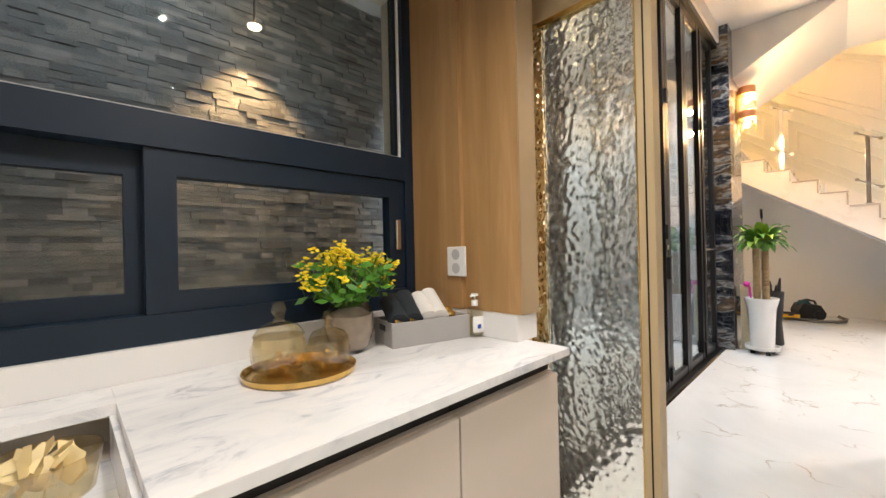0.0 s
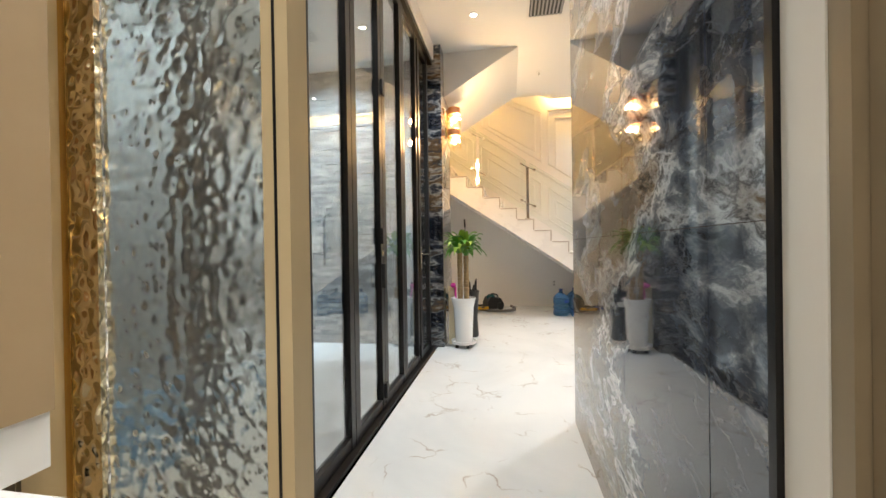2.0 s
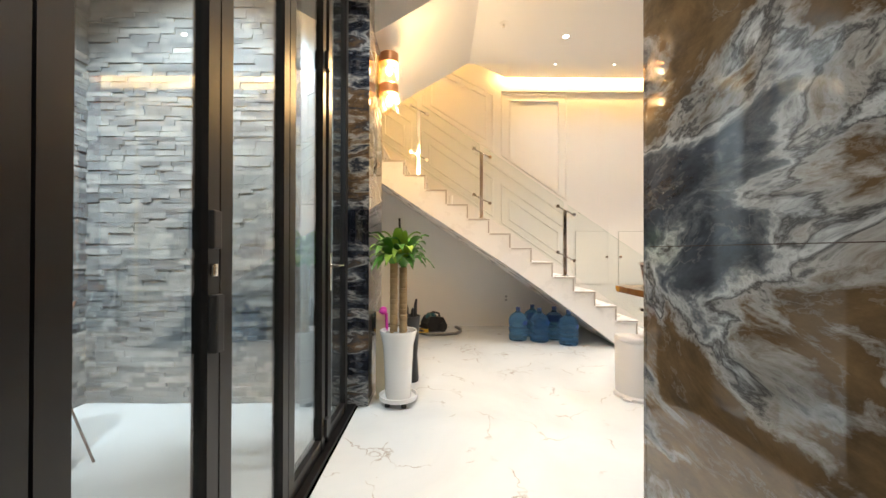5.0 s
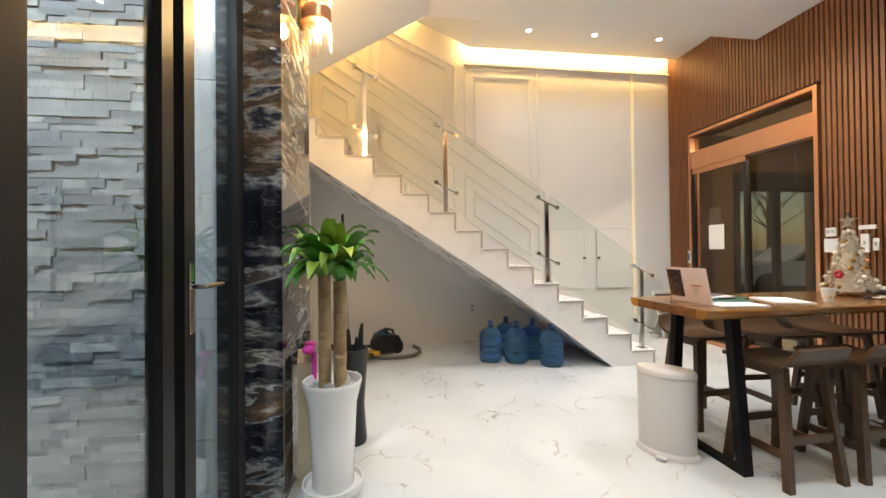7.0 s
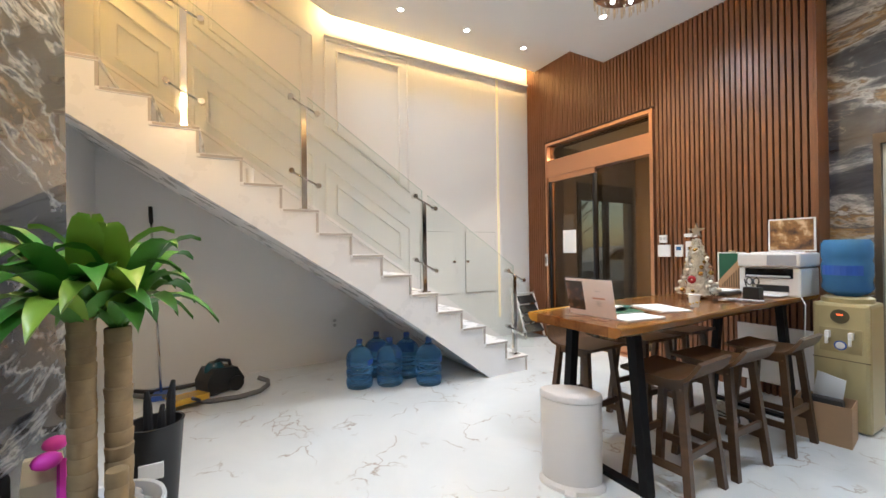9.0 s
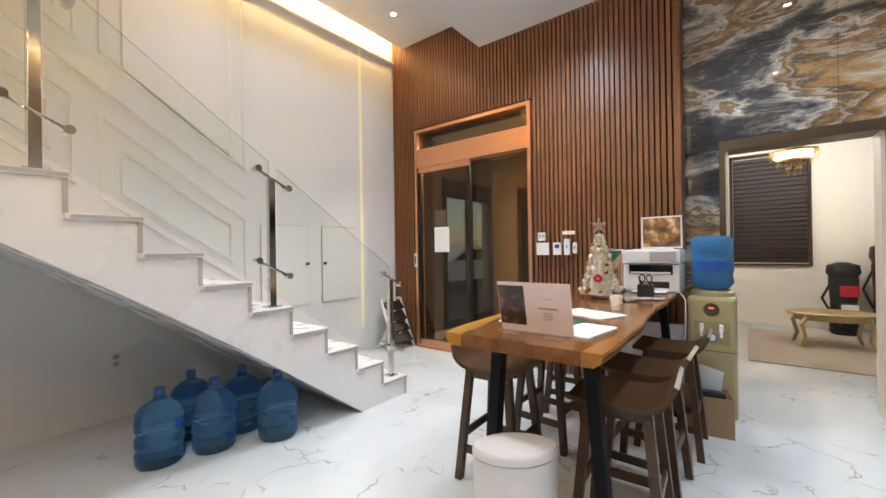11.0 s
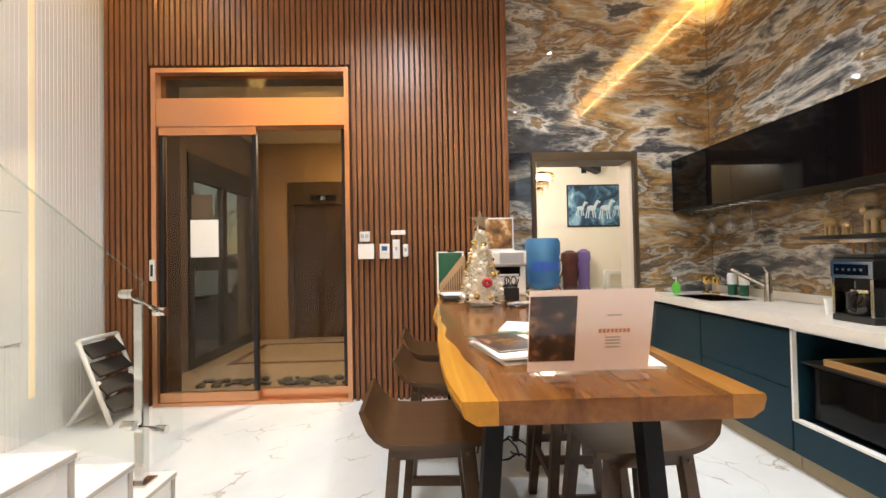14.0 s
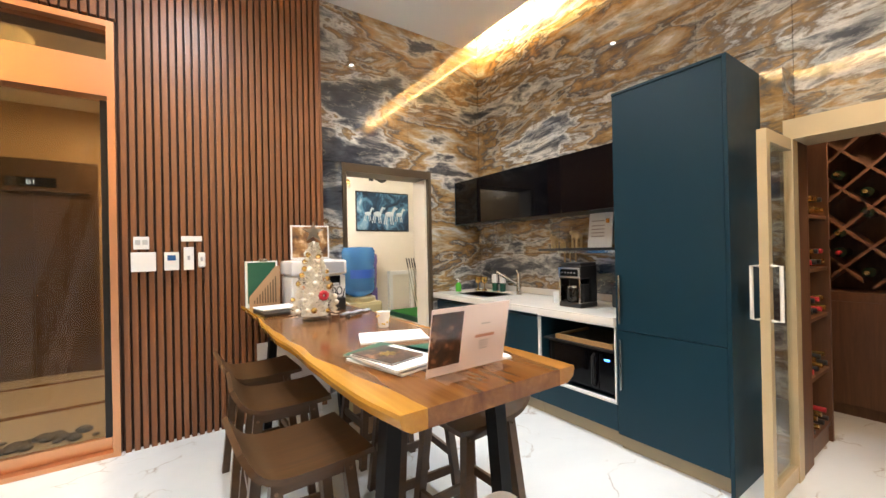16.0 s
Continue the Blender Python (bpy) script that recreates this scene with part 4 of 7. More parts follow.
tube([(-0.03, -0.045, 0.71), (-0.08, -0.05, 0.62), (-0.07, -0.05, 0.52)], 0.012, 6, bow)
part("bow", bow, PINK, bag)

# sconce on the column
sc = thing("wall_sconce", (5.74, 0.777, 2.80), "copper and crystal wall sconce with two lit bulbs", "wall lamp")
part("back_plate", boxes((-0.05, 0.05, -0.018, 0.0, -0.16, 0.20), bevel=0.004), GOLD, sc)
for z in (0.16, -0.12):
    ring = part("shade_ring", lathe([(0.080, z - 0.02), (0.085, z - 0.015), (0.085, z + 0.065), (0.080, z + 0.07)], 24, at=(0, -0.10, 0)), COPPER, sc)
    part("bulb", lathe([(0.012, z - 0.03), (0.030, z - 0.075), (0.022, z - 0.11), (0.004, z - 0.125)], 14, at=(0, -0.10, 0)), LAMP_WARM, ring)
    for i in range(22):
        t = 2 * math.pi * i / 22
        ln = 0.15 + 0.04 * math.sin(3 * t)
        part("crystal_rod", tube([(0.082 * math.cos(t), -0.10 + 0.082 * math.sin(t), z - 0.02), (0.080 * math.cos(t), -0.10 + 0.080 * math.sin(t), z - ln)], 0.006, 5), CRYSTAL, ring)
for z in (2.99, 2.71):
    d = bpy.data.lights.new("sconce_bulb", "POINT")
    d.energy, d.color, d.shadow_soft_size = 33, (1.0, 0.68, 0.34), 0.03
    new("sconce_bulb", d).location = (5.74, 0.617, z - 0.10)

# mouldings, cupboards and light line on the stair wall
def moulding(points, w=0.028, d=0.026, x=8.65):
    """A raised frame along a closed outline in the wall's plane."""
    bm = bmesh.new()
    m = len(points)
    c = Vector((sum(p[0] for p in points) / m, sum(p[1] for p in points) / m))
    turn = sum(points[i - 1][0] * points[i][1] - points[i][0] * points[i - 1][1] for i in range(m))
    rows = []
    for i in range(m):
        p, a, b = (Vector(points[j % m]) for j in (i, i - 1, i + 1))
        e1, e2 = (p - a).normalized(), (b - p).normalized()
        n1, n2 = Vector((-e1.y, e1.x)), Vector((-e2.y, e2.x))
        mid = (n1 + n2).normalized()
        k = w / max(0.35, mid.dot(n1))
        if turn < 0:
            k = -k
        q = p + mid * k
        h = (p + q) / 2
        rows.append([bm.verts.new((x, *p)), bm.verts.new((x - d, *(p * 0.8 + q * 0.2))), bm.verts.new((x - d, *(p * 0.2 + q * 0.8))), bm.verts.new((x, *q))])
    for i in range(m):
        a, b = rows[i], rows[(i + 1) % m]
        for j in range(3):
            bm.faces.new((a[j], a[j + 1], b[j + 1], b[j]))
    bmesh.ops.recalc_face_normals(bm, faces=bm.faces)
    part("moulding", bm, WHITE_PAINT, wall_east)


SLOPE = 0.684
moulding([(-0.80, 3.87), (-1.90, 3.87), (-1.90, 2.08), (-0.80, 2.83)])
moulding([(-0.94, 3.757), (-1.78, 3.757), (-1.78, 2.155), (-0.94, 2.73)])
moulding([(-0.56, 3.83), (0.38, 4.28), (0.38, 3.66), (-0.56, 3.08)])
moulding([(-0.68, 3.87), (0.52, 4.46), (0.52, 3.67), (-0.68, 2.87)])
moulding([(0.68, 4.54), (1.27, 4.80), (1.27, 4.18), (0.68, 3.78)])
moulding([(1.29, 4.02), (-1.90, 1.84), (-1.90, 1.808), (1.29, 3.988)], 0.014)
for a, b in ((-0.80, -1.90), (0.54, -0.67), (1.28, 0.68)):
    za, zb = 2.372 + SLOPE * (a + 0.80), 2.372 + SLOPE * (b + 0.80)
    moulding([(a, za), (b, zb), (b, zb - 0.66), (a, za - 0.66)])
    moulding([(a - 0.13, za - 0.24), (b + 0.13, zb - 0.06), (b + 0.13, zb - 0.43), (a - 0.13, za - 0.61)])
part("cornice", boxes((8.60, 8.65, -3.99, -0.80, 3.885, 3.91), bevel=0.004), WHITE_PAINT, wall_east)
rib = to_mesh("rib", boxes((8.6478, 8.65, 0, 0.015, 0.0, 4.6)), WHITE_PAINT)
y = -3.93
while y < -2.0:
    if not -3.40 < y < -3.33:
        r = new("rib", rib)
        r.matrix_world = pose(0, y, 0)
        r.parent = wall_east
    y += 0.030
for y0, y1, ky in ((-2.565, -2.04, -2.55), (-3.28, -2.76, -2.775)):
    cup = thing("wall_cupboard", (8.641, (y0 + y1) / 2, 0.70), "flush white cupboard door in the stair wall", "cupboard", "stair wall cupboards")
    h = (y1 - y0) / 2
    part("door", boxes((-0.012, 0.003, -h, h, 0, 0.87), bevel=0.0015), WHITE_PAINT, cup)
    part("shadow_gap", boxes((-0.006, 0.002, -h - 0.006, h + 0.006, -0.006, 0.876)), plain("shadow_gap_grey", (0.42, 0.42, 0.40), 0.8), cup)
    k = ky - (y0 + y1) / 2
    part("knob", boxes((-0.040, -0.012, k - 0.022, k + 0.022, 0.43, 0.465), bevel=0.006), CHROME, cup)
part("light_line", boxes((8.646, 8.652, -3.385, -3.345, 0.3, 4.0)), glow("wall_led_line", (1.0, 0.84, 0.58), 0.16), wall_east)
sk = thing("wall_socket", (8.65, -0.885, 0.46), "white double wall socket under the stair", "socket")
part("plate", boxes((-0.010, 0, -0.035, 0.035, -0.06, 0.06), bevel=0.003), WHITE_PLASTIC, sk)
for z in (0.028, -0.028):
    part("outlet", tube([(-0.009, 0, z), (-0.0115, 0, z)], 0.020, 16), plain("outlet_grey", (0.45, 0.45, 0.44), 0.4), sk)

# switches on the slats
for nm, x0, x1, z0, z1, lb in (("switch_plate", 6.39, 6.475, 1.36, 1.445, "small white switch plate on the slats"), ("switch_plate", 6.355, 6.49, 1.21, 1.34, "white double switch plate on the slats"),
                               ("thermostat", 6.225, 6.31, 1.212, 1.338, "white room thermostat with a small screen"), ("remote_control", 6.137, 6.198, 1.21, 1.372, "white air conditioner remote in a holder"),
                               ("remote_control", 6.067, 6.112, 1.224, 1.334, "small rounded white remote in a holder"), ("switch_plate", 6.085, 6.212, 1.412, 1.45, "flat white wall switch bar")):
    s = thing(nm, ((x0 + x1) / 2, -3.895, (z0 + z1) / 2), lb, nm.replace("_", " "))
    hx, hz = (x1 - x0) / 2, (z1 - z0) / 2
    part("housing", boxes((-hx, hx, -0.006, 0.014, -hz, hz), bevel=0.004 if hx > 0.025 else 0.012), WHITE_PLASTIC, s)
    if nm == "thermostat":
        part("screen", boxes((-0.024, 0.024, 0.0142, 0.0155, 0.005, 0.042)), plain("lcd_blue", (0.04, 0.12, 0.30), 0.2), s)
        part("button", boxes((-0.02, 0.02, 0.0142, 0.016, -0.035, -0.018), bevel=0.002), WHITE_PLASTIC, s)
    elif nm == "remote_control":
        part("button", boxes((-0.008, 0.008, 0.0142, 0.0165, -0.01, 0.02), bevel=0.002), plain("grey_button", (0.35, 0.36, 0.37), 0.5), s)
    elif z1 > 1.43 and hx < 0.05:
        for q in (-0.02, 0.02):
            part("rocker", boxes((q - 0.014, q + 0.014, 0.0142, 0.0165, -0.012, 0.02), bevel=0.002), plain("grey_rocker", (0.5, 0.5, 0.5), 0.4), s)
solo("paper_notice", boxes((7.69, 7.925, -3.958, -3.956, 1.254, 1.573)), PAPER, "blank white paper notice taped to the glass door", "notice")
solo("paper_notice", boxes((7.744, 7.923, -3.9705, -3.9695, 1.58, 1.791)), plain("grey_print", (0.42, 0.41, 0.40), 0.6, vary=0.4, scale=12), "grey printed sheet taped behind the glass door", "notice")
ac = thing("door_handle", (8.215, -3.915, 1.15), "white keypad handle on the copper door frame", "door handle")
part("keypad", boxes((-0.022, 0.022, -0.01, 0.012, -0.09, 0.09), bevel=0.008), WHITE_PLASTIC, ac)
part("button", boxes((-0.010, 0.010, 0.0122, 0.014, -0.05, 0.05), bevel=0.002), BLACK_PLASTIC, ac)
fold = thing("folding_step", (8.42, -3.72, 0), "white folding step stool with dark treads", "step stool")
for s in (-1, 1):
    part("front_rail", tube([(-0.16, s * 0.175, 0.016), (0.08, s * 0.175, 0.64)], 0.016, 8), WHITE_PLASTIC, fold)
    part("rear_leg", tube([(0.175, s * 0.150, 0.016), (-0.055, s * 0.150, 0.33)], 0.014, 8), WHITE_PLASTIC, fold)
part("top_bar", tube([(0.08, -0.174, 0.64), (0.08, 0.174, 0.64)], 0.016, 8), WHITE_PLASTIC, fold)
part("foot_bar", tube([(0.172, -0.149, 0.022), (0.172, 0.149, 0.022)], 0.010, 8), WHITE_PLASTIC, fold)
for i in range(4):
    z = 0.11 + 0.135 * i
    x = -0.16 + 0.385 * (z - 0.016)
    part("tread", prism([(x - 0.045, z), (x - 0.040, z - 0.014), (x + 0.045, z + 0.075), (x + 0.040, z + 0.092)], "y", -0.155, 0.155), BLACK_PLASTIC, fold)

# ---- things on the table ----
T = 0.92
ACRYLIC = glass("clear_acrylic", (0.99, 0.98, 0.98), 0.0, 1.4)
card = thing("menu_stand", (5.465, -1.60, T), "printed card in a clear acrylic stand on the table", "card stand", rz=1)
for x in (-0.135, 0.055):
    sheet_shadowless(part("acrylic_foot", boxes((x, x + 0.08, -0.02, 0.075, 0.0005, 0.004)), ACRYLIC, card))


def leaning(x0, x1, z0, z1, y, thick, lean=-0.20):
    return prism([(y - lean * z0, z0), (y - lean * z0 + thick, z0), (y - lean * z1 + thick, z1), (y - lean * z1, z1)], "x", x0, x1)


part("card_sheet", leaning(-0.159, 0.159, 0.005, 0.218, 0.0, 0.002), plain("pale_pink_card", (0.93, 0.80, 0.75), 0.5, vary=0.05), card)
sheet_shadowless(part("acrylic_front", leaning(-0.162, 0.162, 0.004, 0.226, 0.006, 0.003), ACRYLIC, card))
dark = mat("dark_brown_photo", rough=0.35)
pn = Net(dark)
pn.base(pn.ramp(pn.noise(pn.coords(), 24, 5, 0.6).outputs[0], [(0.45, (0.028, 0.015, 0.010)), (0.58, (0.09, 0.04, 0.022)), (0.70, (0.40, 0.20, 0.10))]))
part("photo_print", leaning(0.038, 0.157, 0.034, 0.203, 0.0025, 0.0012), dark, card)
ink = plain("orange_ink", (0.62, 0.24, 0.13), 0.6)
for i in range(8):
    x = -0.102 + 0.0105 * i
    part("print_bars", leaning(x, x + 0.0075, 0.106, 0.116, 0.0025, 0.0012), ink, card)
pale = plain("grey_ink", (0.45, 0.40, 0.38), 0.6)
for z in (0.150, 0.092, 0.084, 0.076, 0.066):
    part("print_bars", leaning(-0.078, -0.040, z, z + 0.003, 0.0025, 0.0012), pale, card)
for i, (x, y, r, w, h, z, c, lb) in enumerate(((5.60, -1.84, 14, 0.21, 0.30, 0.0, PAPER, "white printed booklet with dark covers"), (5.585, -1.90, 24, 0.21, 0.29, 0.008, GREEN, "dark green folder lying on papers"),
                                               (5.61, -1.82, 10, 0.20, 0.28, 0.016, PAPER, "open white booklet on the table"), (5.63, -1.84, 16, 0.15, 0.21, 0.024, dark, "glossy dark brochure with a gold flower"),
                                               (5.47, -1.83, -12, 0.17, 0.24, 0.008, GREEN, "dark green booklet lying open"), (5.43, -2.19, 70, 0.21, 0.297, 0.0, PAPER, "loose white sheet lying on the table"),
                                               (5.33, -1.76, -8, 0.20, 0.28, 0.0, PAPER, "stack of white brochures on the table"))):
    b = thing("booklet", (x, y, T + z), lb, "booklet", rz=r)
    part("cover", boxes((-w / 2, w / 2, -h / 2, h / 2, 0.0005, 0.0018), (-w / 2, w / 2, -h / 2, h / 2, 0.0066, 0.0078)), c, b)
    part("page_block", boxes((-w / 2 + 0.003, w / 2 - 0.003, -h / 2 + 0.003, h / 2 - 0.003, 0.0018, 0.0066)), PAPER, b)
    if c is dark:
        flower = bmesh.new()
        for i in range(8):
            a = math.pi * i / 4
            prism([(0, 0), (0.022 * math.cos(a - 0.3), 0.022 * math.sin(a - 0.3)), (0.045 * math.cos(a), 0.045 * math.sin(a)), (0.022 * math.cos(a + 0.3), 0.022 * math.sin(a + 0.3))], "z", 0.0080, 0.0085, flower)
        part("printed_flower", flower, GOLD, b, "gold flower printed on the cover")
tree = thing("christmas_tree", (5.575, -2.90, T), "small white tinsel Christmas tree with red and gold baubles", "christmas tree")
part("foot", lathe([(0.07, 0), (0.07, 0.012), (0.02, 0.03)], 20), CRYSTAL, tree)
part("stem", tube([(0, 0, 0.02), (0, 0, 0.46)], 0.008), WHITE_PLASTIC, tree)
tb = bmesh.new()
for i in range(620):
    u = (i + 0.5) / 620
    z = 0.03 + 0.42 * u
    a = i * 2.39996
    r = 0.125 * (1 - u) + 0.018
    L = 0.035 * (1 - 0.4 * u)
    p = Vector((r * 0.80 * math.cos(a), r * 0.80 * math.sin(a), z))
    d = Vector((math.cos(a + W.uniform(-0.5, 0.5)), math.sin(a + W.uniform(-0.5, 0.5)), W.uniform(-0.3, 0.6))).normalized()
    sd = d.cross(Vector((0, 0, 1))).normalized() * 0.005
    tb.faces.new([tb.verts.new(q) for q in (p - sd, p + sd, p + d * L + sd * 0.5, p + d * L - sd * 0.5)])
    tb.faces.new([tb.verts.new(q) for q in (p - Vector((0, 0, 0.005)), p + Vector((0, 0, 0.005)), p + d * L)])
part("needles", tb, TINSEL, tree, "white tinsel needles")
part("inner_cone", lathe([(0.080, 0.03), (0.05, 0.22), (0.012, 0.44)], 14), TINSEL, tree)
for i in range(44):
    u = W.uniform(0.05, 0.88)
    a = i * 2.39996 + 1
    r = 0.122 * (1 - u) + 0.022
    part("bauble", ball(bmesh.new(), (r * math.cos(a), r * math.sin(a), 0.04 + 0.40 * u), W.uniform(0.013, 0.019)), W.choice((GOLD, GOLD, TINSEL, TINSEL, TINSEL, COPPER)), tree)
rb = bmesh.new()
for i in range(9):
    a = i * 0.7
    ball(rb, (-0.02 + 0.018 * math.cos(a), 0.112, 0.15 + 0.018 * math.sin(a)), 0.014, 6)
part("red_rose", rb, RED, tree, "red fabric rose")
star = [((0.066 if i % 2 == 0 else 0.021) * math.sin(math.pi * i / 5), 0.515 + (0.062 if i % 2 == 0 else 0.025) * math.cos(math.pi * i / 5)) for i in range(10)]
part("star", prism(star, "y", -0.006, 0.006), plain("aged_silver", (0.42, 0.38, 0.32), 0.3, 0.9), tree, "aged silver star")
cup = thing("paper_cup", (5.355, -2.44, T), "white paper cup with yellow dots", "cup")
part("cup_wall", lathe([(0.025, 0.0), (0.035, 0.078), (0.0375, 0.08), (0.033, 0.079), (0.024, 0.006)], 22), PAPER, cup)
dots = bmesh.new()
for i in range(14):
    a = i * 2.39996
    z = 0.015 + 0.05 * ((i * 0.37) % 1)
    ball(dots, ((0.0255 + 0.0105 * z / 0.08) * math.cos(a), (0.0255 + 0.0105 * z / 0.08) * math.sin(a), z), 0.0055, 6)
part("printed_dots", dots, plain("yellow_ink", (0.75, 0.55, 0.08), 0.6), cup)
hold = thing("pen_holder", (5.34, -3.20, T), "black desk pen holder with steel scissors", "pen holder")
part("tray", boxes((-0.05, 0.05, -0.04, 0.04, 0, 0.085), bevel=0.004), BLACK_PLASTIC, hold)
for s in (-1, 1):
    ring = [(s * 0.022 + 0.018 * math.cos(t), 0.0, 0.13 + 0.026 * math.sin(t)) for t in [0.52 * j for j in range(13)]]
    part("scissor_grip", tube(ring, 0.004, 6), BLACK_PLASTIC, hold)
    part("blade", boxes((s * 0.008 - 0.005, s * 0.008 + 0.005, -0.001, 0.001, 0.085, 0.11)), CHROME, hold)
for dx, dy in ((0.03, 0.02), (-0.035, 0.02), (0.01, -0.025)):
    part("pen", tube([(dx, dy, 0.08), (dx * 1.4, dy * 1.4, 0.145)], 0.0045, 6), BLACK_PLASTIC, hold)
pen = thing("marker_pen", (5.36, -2.83, T), "grey marker pen lying on the table", "pen", rz=25)
part("barrel", tube([(-0.06, 0, 0.008), (0.04, 0, 0.008)], 0.008), CHROME, pen)
part("pen_cap", tube([(0.04, 0, 0.008), (0.07, 0, 0.008)], 0.009), BLACK_PLASTIC, pen)
cloth = bmesh.new()
for i in range(8):
    ball(cloth, (0.03 * (i - 4), 0.012 * math.sin(2.1 * i), 0.010), 0.022, 8, 0.5)
solo("cloth", cloth, plain("grey_cloth", (0.42, 0.42, 0.44), 0.9), "crumpled grey cleaning cloth on the table", "cloth", (5.32, -2.95, T), 20)
lap = thing("laptop", (5.67, -3.34, T), "closed black laptop under white papers", "laptop", rz=4)
part("case", boxes((-0.14, 0.14, -0.15, 0.15, 0, 0.022), bevel=0.006), BLACK_PLASTIC, lap)
for z in (0.023, 0.027):
    b = thing("paper_sheet", (5.68, -3.44 + z, T + z), "white sheets lying on the laptop", "paper", rz=8 - 300 * (z - 0.023))
    part("sheet", boxes((-0.12, 0.12, -0.13, 0.10, 0, 0.003)), PAPER, b)
fh = thing("file_holder", (5.71, -3.79, T), "kraft magazine file with green folders", "file holder")
for y in (0.085, -0.005):
    part("side_panel", prism([(0.10, 0.0), (-0.11, 0.0), (-0.11, 0.30), (-0.08, 0.30), (0.10, 0.08)], "y", y, y + 0.004), KRAFT, fh)
# Dark strips paint the shade of the lattice openings onto the side.
bars = bmesh.new()
for i in range(9):
    x = 0.07 - 0.018 * i
    prism([(x, 0.03), (x - 0.009, 0.03), (x - 0.009, 0.06 + 0.021 * i), (x, 0.05 + 0.021 * i)], "y", 0.0892, 0.0905, bars)
part("lattice", bars, plain("lattice_shadow", (0.16, 0.11, 0.06), 0.8), fh)
part("folder", boxes((-0.10, 0.12, 0.03, 0.06, 0.002, 0.34)), PAPER, fh)
part("folder", boxes((-0.085, 0.105, 0.0605, 0.064, 0.03, 0.33)), GREEN, fh)
part("clip", boxes((-0.03, 0.03, 0.028, 0.066, 0.335, 0.355), bevel=0.004), CHROME, fh)
pr = thing("printer", (5.36, -3.66, T), "white laser printer with a dark paper slot", "printer")
part("body", boxes((-0.20, 0.20, -0.19, 0.16, 0.0, 0.22), bevel=0.018), WHITE_PLASTIC, pr)
part("scanner_lid", boxes((-0.205, 0.205, -0.195, 0.175, 0.225, 0.335), bevel=0.016), WHITE_PLASTIC, pr)
part("paper_slot", boxes((-0.155, 0.155, 0.158, 0.1625, 0.14, 0.215), bevel=0.002), BLACK_GLOSS, pr)
part("slot_lip", boxes((-0.14, 0.14, 0.15, 0.185, 0.145, 0.16), bevel=0.003), plain("grey_printer_tray", (0.55, 0.55, 0.55), 0.4), pr)
part("lower_slot", boxes((-0.13, 0.08, 0.158, 0.1625, 0.035, 0.085)), BLACK_PLASTIC, pr)
part("paper_tray", boxes((-0.12, 0.12, 0.16, 0.28, 0.006, 0.014), bevel=0.002), WHITE_PLASTIC, pr)
part("control_panel", prism([(0.176, 0.24), (0.185, 0.24), (0.178, 0.32), (0.173, 0.32)], "x", -0.18, 0.0), plain("grey_panel", (0.35, 0.35, 0.37), 0.4), pr)
part("paper_sheet", boxes((-0.13, 0.13, -0.15, 0.12, 0.336, 0.343)), PAPER, pr)
pf = thing("photo_frame", (5.33, -3.84, 1.2635), "framed photo of a lit town at dusk on the printer", "photo frame")
part("frame", boxes((-0.155, 0.155, -0.012, 0.0, 0.0, 0.275), bevel=0.003), WHITE_PLASTIC, pf)
dusk = mat("dusk_photo", rough=0.3)
dn = Net(dusk)
at = dn.coords()
dn.base(dn.ramp(dn.noise(at, 9, 4, 0.55).outputs[0], [(0.35, (0.05, 0.025, 0.02)), (0.52, (0.30, 0.15, 0.05)), (0.62, (0.70, 0.50, 0.30))]))
part("photo", boxes((-0.142, 0.142, 0.0, 0.002, 0.014, 0.262)), dusk, pf)
cab = bmesh.new()
tube([(5.16, -3.50, 0.926), (5.12, -3.45, 0.88), (5.125, -3.44, 0.62), (5.16, -3.43, 0.42)], 0.004, 6, cab)
solo("power_cable", cab, WHITE_PLASTIC, "thin white cable hanging from the printer", "cable")
cab = bmesh.new()
tube([(5.30 + 0.10 * math.cos(0.6 * j) + 0.01 * j, -3.0 + 0.12 * math.sin(0.6 * j), 0.008 + 0.02 * (j % 3)) for j in range(22)], 0.006, 6, cab)
solo("extension_cable", cab, BLACK_PLASTIC, "black tangled cable on the floor under the table", "cable")
wb = thing("white_board", (5.46, -3.87, 0.12), "plain white panel leaning on the slats under the table", "panel")
part("panel_sheet", boxes((-0.28, 0.28, -0.012, 0.0, 0.0, 0.50), bevel=0.002), WHITE_PLASTIC, wb)
for x in (-0.18, 0.18):
    part("panel_foot", boxes((x - 0.02, x + 0.02, -0.02, 0.03, -0.12, 0.0)), WHITE_PLASTIC, wb)

# cooler and box
wc = thing("water_cooler", (4.97, -3.70, 0), "olive-beige standing water cooler with two taps", "water cooler")
part("body", boxes((-0.15, 0.15, -0.16, 0.14, 0.01, 0.90), bevel=0.025), OLIVE, wc)
part("collar", lathe([(0.14, 0.898), (0.14, 0.93), (0.11, 0.945), (0.10, 0.90)], 26, at=(0, -0.01, 0)), OLIVE, wc)
part("front_badge", tube([(0, 0.139, 0.805), (0, 0.145, 0.805)], 0.05, 24), plain("dark_olive_badge", (0.10, 0.09, 0.05), 0.3), wc)
part("display", boxes((-0.016, 0.016, 0.145, 0.147, 0.812, 0.822)), glow("red_display", (1.0, 0.12, 0.03), 1.5), wc)
part("tap_recess", boxes((-0.11, 0.11, 0.138, 0.1425, 0.55, 0.72), bevel=0.002), plain("olive_recess", (0.36, 0.30, 0.15), 0.4), wc)
